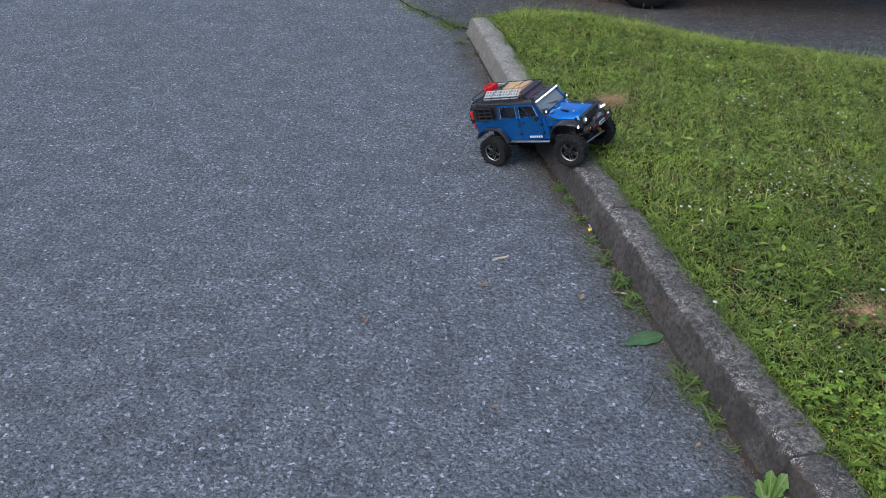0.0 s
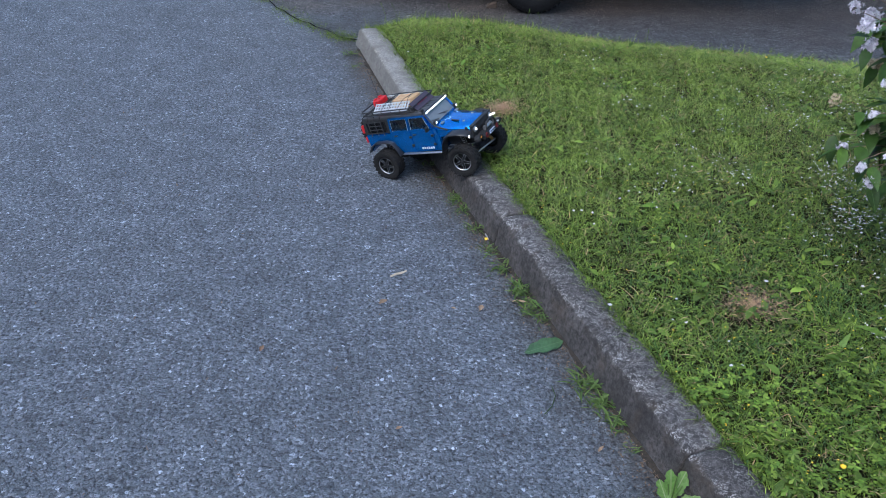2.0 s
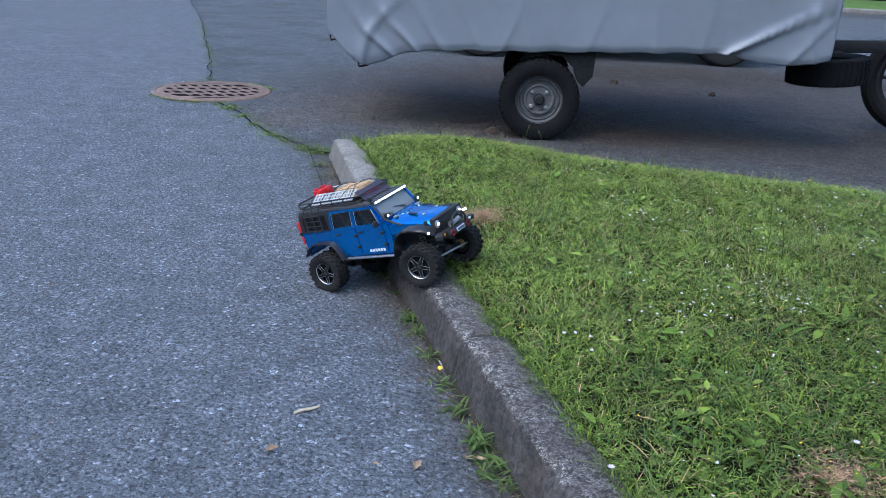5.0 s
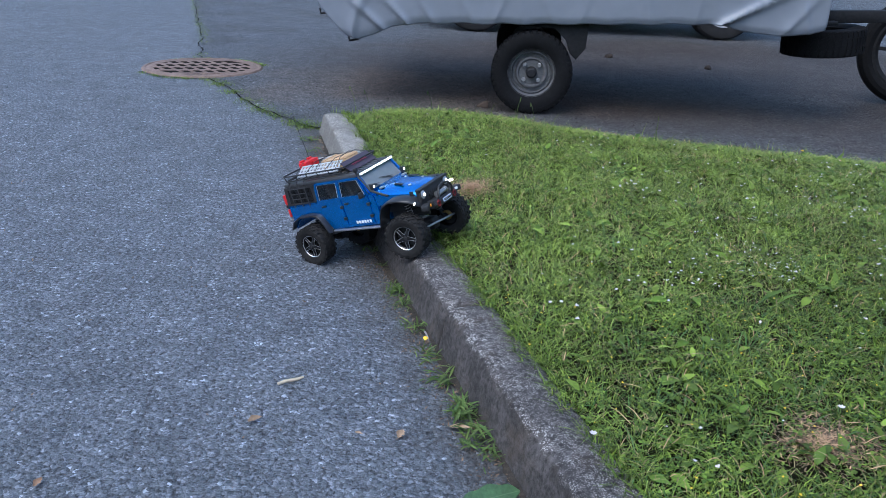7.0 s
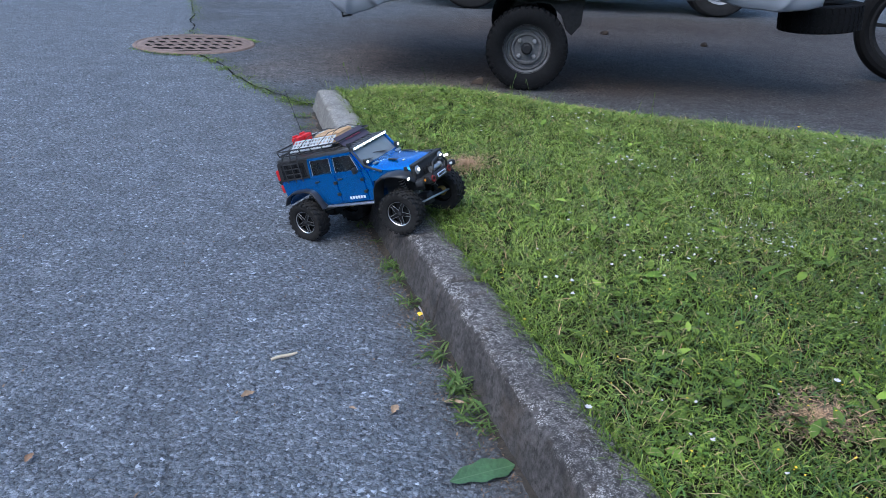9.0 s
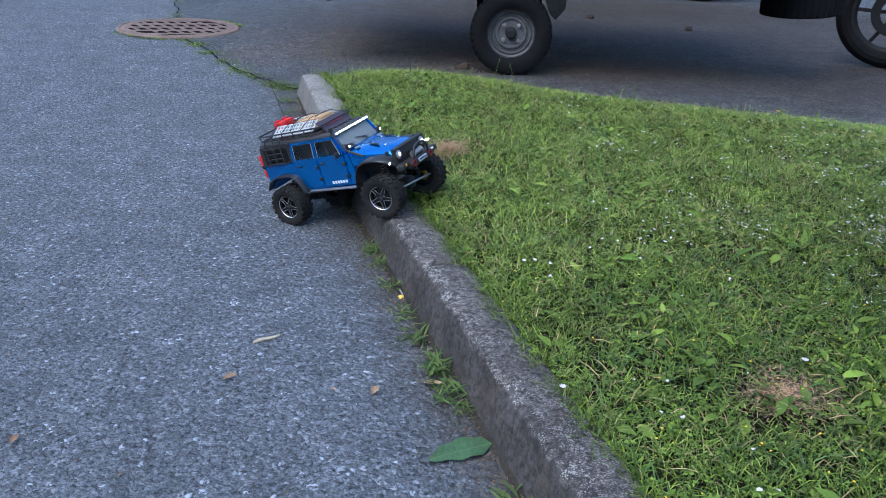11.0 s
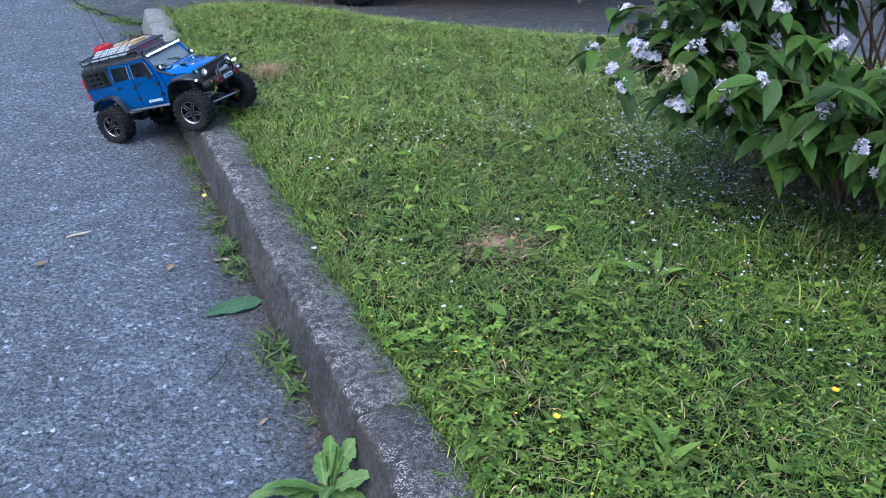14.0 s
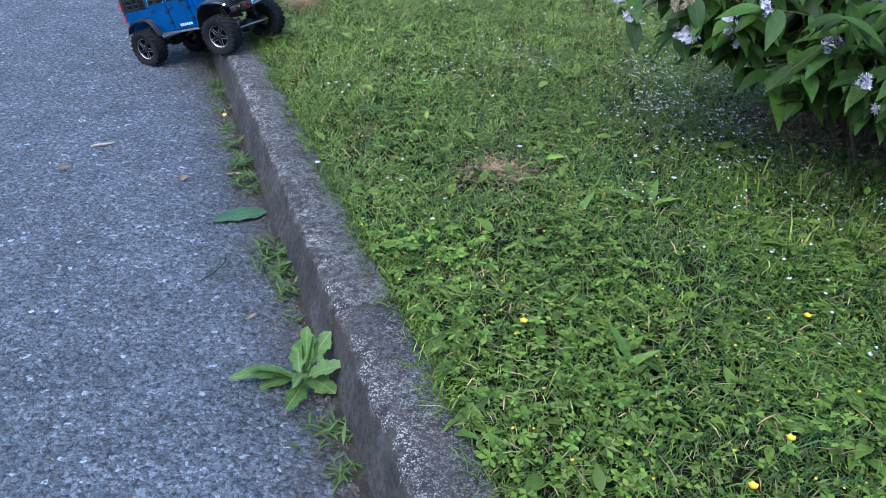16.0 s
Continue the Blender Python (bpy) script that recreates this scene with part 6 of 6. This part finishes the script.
# cinquefoil: five-fingered leaves on short stalks, thick beside the kerb
x, y = lawn_points(2600, 0.9, 1.9, 0.6, 1.55)
keep = waves(x, y, 0.22, 6.0) + 0.6 * np.clip((1.42 - x) / 0.4, -1, 1) + rng.normal(0, 0.35, len(x)) > 0.35
x, y = x[keep], y[keep]
n = len(x)
zz = soil_z(x, y) + rng.uniform(0.014, 0.040, n)
a0, size = rng.uniform(0, math.tau, n), rng.uniform(0.0042, 0.0095, n)
tilt = rng.normal(0, 0.28, (n, 2))
v = np.zeros((n, 5, 4, 3), dtype=np.float32)
c = np.stack([x, y, zz], 1)
for k in range(5):
    a = a0 + (k - 2) * 1.02
    ca, sa = np.cos(a), np.sin(a)
    reach = size * (1.0 - 0.12 * abs(k - 2))
    d = np.stack([ca, sa, tilt[:, 0] * ca + tilt[:, 1] * sa - 0.1], 1) * reach[:, None]
    w = np.stack([-sa, ca, -tilt[:, 0] * sa + tilt[:, 1] * ca + 0.15], 1) * reach[:, None] * 0.55
    v[:, k, 0], v[:, k, 1], v[:, k, 2], v[:, k, 3] = c, c + 1.2 * d + w, c + 1.9 * d, c + 1.2 * d - w * np.array([1, 1, -0.4])
tagged(new("cinquefoil", raw_mesh("cinquefoil", v, np.arange(n * 20).reshape(-1, 4), CLOVER)), "five-fingered cinquefoil leaves among the grass", "herbs", kind="stuff")

# broad herb leaves
x, y = lawn_points(15000, 0.3, 3.1, 0.6, 4.6)
keep = waves(x, y, 0.5, 5.0) + rng.normal(0, 0.6, len(x)) > 0.45
x, y = x[keep], y[keep]
z = soil_z(x, y)
mats = [pose(px, py, pz + rng.uniform(0.004, 0.022), 0, 0, rng.uniform(0, 360)) @ pose(0, 0, 0, rng.uniform(-25, 25), -rng.uniform(0, 45), 0) @ Matrix.Scale(rng.uniform(0.35, 1.1), 4) for px, py, pz in zip(x, y, z)]
tagged(new("lawn_herbs", leaves_mesh("lawn_herbs", mats, 0.038, 0.015, CLOVER, 0.35, 0.25)), "broad dandelion and plantain leaves in the lawn", "herbs", kind="stuff")

# rosettes that stand out in the lawn
for px, py, n_, l_ in ((0.757, 4.16, 9, 0.075), (1.53, 2.36, 8, 0.075), (1.36, 2.30, 7, 0.06), (1.02, 1.22, 9, 0.06), (1.24, 1.30, 8, 0.06), (1.05, 1.05, 10, 0.06), (1.30, 1.12, 7, 0.065), (1.50, 1.60, 6, 0.075), (0.98, 1.80, 8, 0.05), (0.90, 2.06, 7, 0.045), (1.66, 1.02, 8, 0.055), (0.93, 1.60, 8, 0.045), (1.32, 1.55, 8, 0.06), (0.63, 3.35, 10, 0.05), (2.2, 3.6, 6, 0.07)):
    weed(px, py, n_, l_ * 0.85, 48, "leafy rosette standing out of the lawn", z=float(soil_z(px, py)), spread=0.014, name="lawn_rosette", broad=True, group="rosettes in the lawn")

# dry patches
for bx, by, br in BARE:
    n = 2200 if by > 3 else 800
    a, r = rng.uniform(0, math.tau, n), br * np.abs(rng.normal(0, 0.55, n))
    px, py = bx + r * np.cos(a), by + 0.8 * r * np.sin(a)
    blades("dry_grass", px, py, 0.0035, 0.0019, 4.5, STRAW, "patch of dry straw-coloured cut grass in the lawn", soil_z(px, py) + rng.uniform(0.004, 0.034 if by > 3 else 0.020, n))
    if by < 3:
        a, r = rng.uniform(0, math.tau, 2600), br * np.abs(rng.normal(0, 0.6, 2600))
        px, py, n = bx + r * np.cos(a), by + 0.8 * r * np.sin(a), 2600
    few = slice(0, 350 if by > 3 else None)
    px, py = px[few] + 0.01, py[few] + 0.006
    blades("dead_thatch", px, py, 0.003, 0.0024, 4.5, BROWN, "brown dead thatch in a dry lawn patch", soil_z(px, py) + rng.uniform(0.0, 0.016, len(px)))
x, y = lawn_points(70000, 0.3, 3.1, 0.6, 4.6)
keep = waves(x, y, 0.22, 9.0) + rng.normal(0, 0.5, len(x)) > 0.1
x, y = x[keep], y[keep]
blades("thatch", x, y, 0.008, 0.0017, 2.8, THATCH, "dull straw-coloured thatch between the grass blades", soil_z(x, y) + rng.uniform(0.004, 0.026, len(x)))
x, y = lawn_points(2600, 0.4, 3.0, 0.6, 4.5)
blades("long_blades", x, y, 0.036, 0.0026, 1.7, GRASS, "longer bent blades missed by the mower", soil_z(x, y))
x, y = lawn_points(5200, 0.4, 3.0, 0.6, 4.5)
blades("dry_stalks", x, y, 0.013, 0.0015, 2.4, STRAW, "dry cut grass stalks strewn over the lawn", soil_z(x, y) + rng.uniform(0.012, 0.032, len(x)))


# small flowers in the lawn
def specks(name, x, y, z, size, material, label, petals=5):
    """Many tiny flowers or petals in one mesh."""
    n = len(x)
    a0 = rng.uniform(0, math.tau, n)
    v = np.zeros((n, petals, 4, 3), dtype=np.float32)
    c = np.stack([x, y, z], 1)
    for k in range(petals):
        a = a0 + k * math.tau / petals
        d = np.stack([np.cos(a), np.sin(a), rng.uniform(0.1, 0.8, n)], 1) * size[:, None]
        s = np.stack([-np.sin(a), np.cos(a), np.zeros(n)], 1) * size[:, None] * 0.45
        v[:, k, 0], v[:, k, 1], v[:, k, 2], v[:, k, 3] = c, c + 0.6 * d + s, c + d, c + 0.6 * d - s
    return tagged(new(name, raw_mesh(name, v, np.arange(n * petals * 4).reshape(-1, 4), material)), label, "flowers", kind="stuff")


x, y = lawn_points(3300, 0.4, 3.0, 0.7, 4.4)
keep = waves(x, y, 0.6, 3.0) + 0.75 * (x - 1.6) + rng.normal(0, 0.4, len(x)) > 0.1 + np.clip(2.0 - y, 0, 1) * 0.9
keep &= y < edge_y(x) - 0.5
x, y = x[keep], y[keep]
specks("daisies", x, y, soil_z(x, y) + rng.uniform(0.026, 0.042, len(x)), rng.uniform(0.0020, 0.0052, len(x)), PETAL, "tiny white flowers dotted over the lawn", 6)
n = 800
knot = rng.integers(0, 60, n)
x = (1.84 + rng.normal(0, 0.24, 60))[knot] + rng.normal(0, 0.035, n)
y = (2.15 + rng.normal(0, 0.42, 60))[knot] + rng.normal(0, 0.035, n)
keep = (x > kerb_x(y) + 0.58) & (y < 4.0)
x, y = x[keep], y[keep]
specks("fallen_petals", x, y, soil_z(x, y) + rng.uniform(0.012, 0.040, len(x)), rng.uniform(0.0030, 0.0066, len(x)), PETAL, "white petals fallen from the shrub onto the grass", 2)
x, y = lawn_points(900, 0.4, 3.0, 0.7, 2.6)
specks("yellow_clover", x, y, soil_z(x, y) + rng.uniform(0.022, 0.038, len(x)), rng.uniform(0.0012, 0.0026, len(x)), YELLOW, "tiny yellow clover flowers in the lawn", 6)
for px, py, h in ((1.162, 1.226, 0.03), (1.605, 1.224, 0.025), (1.449, 0.968, 0.02), (2.02, 3.55, 0.045), (1.37, 0.90, 0.02)):
    flower = thing("buttercup", "small yellow buttercup in the lawn", "flower", pose(px, py, float(soil_z(px, py))), "buttercups in the lawn")
    bm = bmesh.new()
    tube(bm, [(0, 0, -0.004), (0.001, 0, h)], 0.0009, 5)
    part("stem", bm, WEED, flower)
    for k in range(5):
        part("petal", leaf_mesh("petal", 0.0075, 0.0075, YELLOW, -0.2, 0.1, rows=3), YELLOW, flower, "", pose(0.001, 0, h, 0, 0, 72 * k) @ pose(0, 0, 0, 0, -25, 0))
for px, py in ((1.275, 1.845), (1.565, 1.70), (0.849, 1.795)):
    flower = thing("daisy", "single white daisy in the lawn", "flower", pose(px, py, float(soil_z(px, py))), "daisies in the lawn")
    bm = bmesh.new()
    tube(bm, [(0, 0, -0.004), (0.001, 0, 0.032)], 0.0009, 5)
    part("stem", bm, WEED, flower)
    for k in range(7):
        part("petal", leaf_mesh("petal", 0.0068, 0.0045, PETAL, -0.1, 0.1, rows=3), PETAL, flower, "", pose(0.001, 0, 0.032, 0, 0, 51.4 * k) @ pose(0, 0, 0, 0, -18, 0))
# tall stalks
for px, py, h in ((1.545, 3.775, 0.13), (1.15, 4.25, 0.12), (0.36, 4.33, 0.16), (0.42, 4.40, 0.13), (1.50, 2.72, 0.20), (1.56, 2.75, 0.14), (0.70, 4.36, 0.12), (1.06, 4.22, 0.13)):
    bm = bmesh.new()
    q = rng.uniform(-0.03, 0.03, 2)
    tube(bm, [(0, 0, 0), (q[0] * 0.3, q[1] * 0.3, h * 0.6), (q[0], q[1], h)], [0.0012, 0.001, 0.0008], 5)
    tube(bm, [(q[0], q[1], h - 0.018), (q[0] * 1.05, q[1] * 1.05, h)], [0.0018, 0.0012], 6)
    tagged(part("grass_stalk", bm, WEED, None, m=pose(px, py, float(soil_z(px, py)) - 0.004)), "tall thin seeding grass stalk at the lawn", "stalk", "tall stalks in the lawn")

# ---- flowering shrub ----
shrub = thing("flowering_shrub", "leafy shrub with white-pink flower clusters beside the lawn", "shrub", pose(2.22, 2.05, 0.10))
leaf_kinds = [leaf_mesh("leaf", l, w, LEAF, b, f, 0.0, 7) for l, w, b, f in ((0.074, 0.027, 0.30, 0.25), (0.062, 0.024, 0.22, 0.3), (0.082, 0.029, 0.36, 0.2), (0.050, 0.020, 0.25, 0.35))]


def blossom(faded, seed):
    r = np.random.default_rng(seed)
    mats = []
    for i in range(30):
        d = Vector(r.normal(0, 1, 3))
        d.z = abs(d.z) * 0.8
        d.normalize()
        c = d * r.uniform(0.007, 0.019)
        for k in range(8):
            mats.append(Matrix.Translation(c) @ d.to_track_quat("Z", "Y").to_matrix().to_4x4() @ pose(0, 0, 0, 0, 0, 45 * k + 7 * i) @ pose(0, 0, 0, 0, -r.uniform(5, 75), 0))
    return leaves_mesh("blossom", mats, 0.0080, 0.0032, FADED if faded else PETAL, 0.3, 0.15, rows=2)


cluster_kinds = [blossom(False, 1), blossom(False, 2), blossom(False, 3), blossom(True, 4)]
TIPS = [(1.37, 1.86, 0.80), (1.40, 1.98, 0.86), (1.46, 2.02, 0.95), (1.44, 1.80, 0.66), (1.52, 2.02, 0.72), (1.52, 1.95, 0.58), (1.50, 1.85, 0.53), (1.56, 1.72, 0.42), (1.66, 1.62, 0.36), (1.76, 1.50, 0.42), (2.00, 1.36, 0.36), (2.15, 1.26, 0.32), (2.32, 1.22, 0.36), (1.95, 1.50, 0.30), (2.10, 1.40, 0.75), (1.42, 1.86, 0.45), (1.47, 1.88, 0.47), (1.66, 1.78, 0.46), (1.80, 1.58, 0.34), (1.89, 1.63, 0.50), (1.62, 2.10, 0.55), (1.62, 2.18, 0.74), (1.60, 2.02, 0.90), (1.70, 1.85, 0.78), (1.85, 1.60, 0.72), (1.95, 1.45, 0.55), (2.05, 1.40, 0.42), (2.20, 1.35, 0.62), (2.30, 1.40, 0.45),
        (1.68, 2.35, 1.00), (1.80, 2.10, 1.15), (1.95, 1.70, 1.05), (2.15, 1.55, 0.95), (2.35, 1.55, 0.85), (2.45, 1.75, 1.10), (2.10, 1.95, 1.35), (2.35, 2.15, 1.30), (1.85, 2.45, 0.95), (2.0, 2.6, 0.7), (1.75, 2.4, 0.6), (2.55, 1.55, 0.55), (2.65, 1.9, 0.8), (2.5, 2.4, 0.9), (2.25, 2.65, 1.05)]
near_leaves, mass, flowers = [], [], []
base = Vector((2.22, 2.05, 0.10))
TIPS = [(x + 0.12, y + 0.02, z + 0.10 * max(0.0, 1 - (z - 0.3) / 0.2)) for x, y, z in TIPS]
srng = random.Random(5)


def twig(a, b, droop, r0, depth):
    """A bowed shoot from a to b, with leaf pairs along its outer part and flowers near its end."""
    a, b = Vector(a), Vector(b)
    mid = a.lerp(b, 0.55) + Vector((0, 0, droop))
    pts = [a.lerp(mid, t) * (1 - t) + mid.lerp(b, t) * t for t in [i / 9 for i in range(10)]]
    pts = [p + Vector((srng.gauss(0, 0.0015), srng.gauss(0, 0.0015), 0)) for p in pts]
    part("stem", tube(bmesh.new(), [p - base for p in pts], [0.65 * r0 * (1 - 0.75 * i / 9) for i in range(10)], 6), BARK, shrub)
    length = sum((q - p).length for p, q in zip(pts, pts[1:]))
    n = max(4, int(length * (0.62 if depth == 0 else 0.9) / 0.030))
    for i in range(n):
        t = (0.38 if depth == 0 else 0.12) + (1 - (0.38 if depth == 0 else 0.12)) * i / (n - 1)
        k = min(8, int(t * 9))
        p = pts[k].lerp(pts[k + 1], t * 9 - k)
        d = (pts[k + 1] - pts[k]).normalized()
        yaw = math.degrees(math.atan2(d.y, d.x))
        for s in (-1, 1):
            if srng.random() < 0.12:
                continue
            m = Matrix.Translation(p) @ pose(0, 0, 0, 0, 0, yaw + s * srng.uniform(35, 85) + (90 if i % 2 else 0) * 0.3) @ pose(0, 0, 0, srng.uniform(-28, 28), srng.uniform(-12, 52), 0) @ Matrix.Scale(srng.uniform(0.65, 1.15), 4)
            near_leaves.append(m)
    if srng.random() < (0.85 if depth == 0 else 0.42):
        flowers.append(Matrix.Translation(b) @ pose(0, 0, 0, srng.uniform(-50, 50), srng.uniform(-50, 50), srng.uniform(0, 360)) @ Matrix.Scale(srng.uniform(0.75, 1.15), 4))
    near_leaves.append(Matrix.Translation(b) @ pose(0, 0, 0, 0, 10, math.degrees(math.atan2((b - a).y, (b - a).x))))
    return pts


for tip in TIPS:
    foot = base + Vector((srng.gauss(0, 0.10), srng.gauss(0, 0.10), -0.01))
    pts = twig(foot, tip, 0.22 + 0.1 * srng.random(), 0.007, 0)
    for i in range(9):
        p = pts[srng.choice((4, 5, 6, 7, 8))]
        out = Vector((p.x - 2.25, p.y - 2.08, 0)).normalized()
        q = p + out * srng.uniform(0.05, 0.14) + Vector((srng.gauss(0, 0.07), srng.gauss(0, 0.07), srng.uniform(-0.10, 0.10)))
        q.z = max(q.z, 0.26)
        twig(p, q, 0.02, 0.0025, 1)
# thin sprigs that hang out over the lawn
for tip in ((1.42, 1.86, 0.455), (1.40, 1.93, 0.48), (1.545, 1.87, 0.44), (1.56, 1.86, 0.385), (1.385, 2.02, 0.80), (1.41, 2.05, 0.93), (1.34, 2.02, 0.87), (1.50, 1.98, 0.62), (1.62, 1.80, 0.40), (1.47, 1.95, 0.55),
            (1.72, 1.64, 0.33), (1.78, 1.56, 0.39), (1.68, 1.70, 0.37), (1.84, 1.62, 0.34), (1.93, 1.54, 0.33), (1.64, 1.76, 0.40), (1.88, 1.50, 0.42), (1.80, 1.70, 0.31), (2.02, 1.50, 0.34), (2.30, 1.85, 0.60), (2.22, 1.75, 0.48), (2.36, 1.95, 0.72), (2.30, 1.68, 0.62), (2.15, 1.85, 0.66)):
    foot = base + Vector((srng.gauss(0, 0.08), srng.gauss(0, 0.08), -0.01))
    pts = twig(foot, (tip[0] + 0.03, tip[1], tip[2]), 0.16 + 0.06 * srng.random(), 0.005, 0)
    for i in range(4):
        p = pts[srng.choice((6, 7, 8))]
        q = p + Vector((srng.gauss(-0.03, 0.05), srng.gauss(0, 0.05), srng.uniform(-0.06, 0.06)))
        twig(p, q, 0.015, 0.002, 1)


def crowded(m):
    """How far a leaf lies outside the rounded crown: such leaves are few."""
    p = m.translation
    return ((p.x - 2.10) / 0.55) ** 2 + ((p.y - 2.0) / 0.62) ** 2 + ((p.z - 0.68) / 0.74) ** 2


near_leaves = [m for m in near_leaves if m.translation.z > 0.25 and srng.random() < (0.85 if crowded(m) < 1 else 0.18)]
near_leaves.sort(key=lambda m: (m.translation - Vector((1.3, 1.2, 0.6))).length)
inv = Matrix.Translation(-base)
for k, m in enumerate(near_leaves[:296]):
    part("leaf", leaf_kinds[k % 4], LEAF, shrub, "", inv @ m)
part("foliage", leaves_mesh("foliage", [inv @ m for m in near_leaves[296:]], 0.068, 0.026, LEAF_MASS, 0.30, 0.25), LEAF_MASS, shrub, "many more green leaves", smooth=0)["kind"] = "stuff"
for k, m in enumerate(flowers):
    part("blossom", cluster_kinds[3 if k % 4 == 3 else k % 3], PETAL, shrub, "faded brownish flowers" if k % 4 == 3 else "white-pink double flowers", inv @ m)

# litter and dead stems below the shrub
n = 1300
x, y = 2.08 + rng.normal(0, 0.12, n), 2.0 + rng.normal(0, 0.12, n)
blades("leaf_litter", x, y, 0.009, 0.006, 2.6, BROWN, "brown dead leaves and twigs under the shrub", soil_z(x, y) + rng.uniform(0.004, 0.03, n))
x, y = 2.10 + rng.normal(0, 0.09, 200), 2.02 + rng.normal(0, 0.09, 200)
blades("dead_stems", x, y, 0.16, 0.003, 0.9, BROWN, "thin dead brown stems under the shrub", soil_z(x, y))
x, y = 2.12 + rng.normal(0, 0.3, 600), 1.60 + rng.normal(0, 0.12, 600)
blades("long_grass", x, y, 0.07, 0.0035, 0.7, GRASS, "long uncut grass at the foot of the shrub", soil_z(x, y))
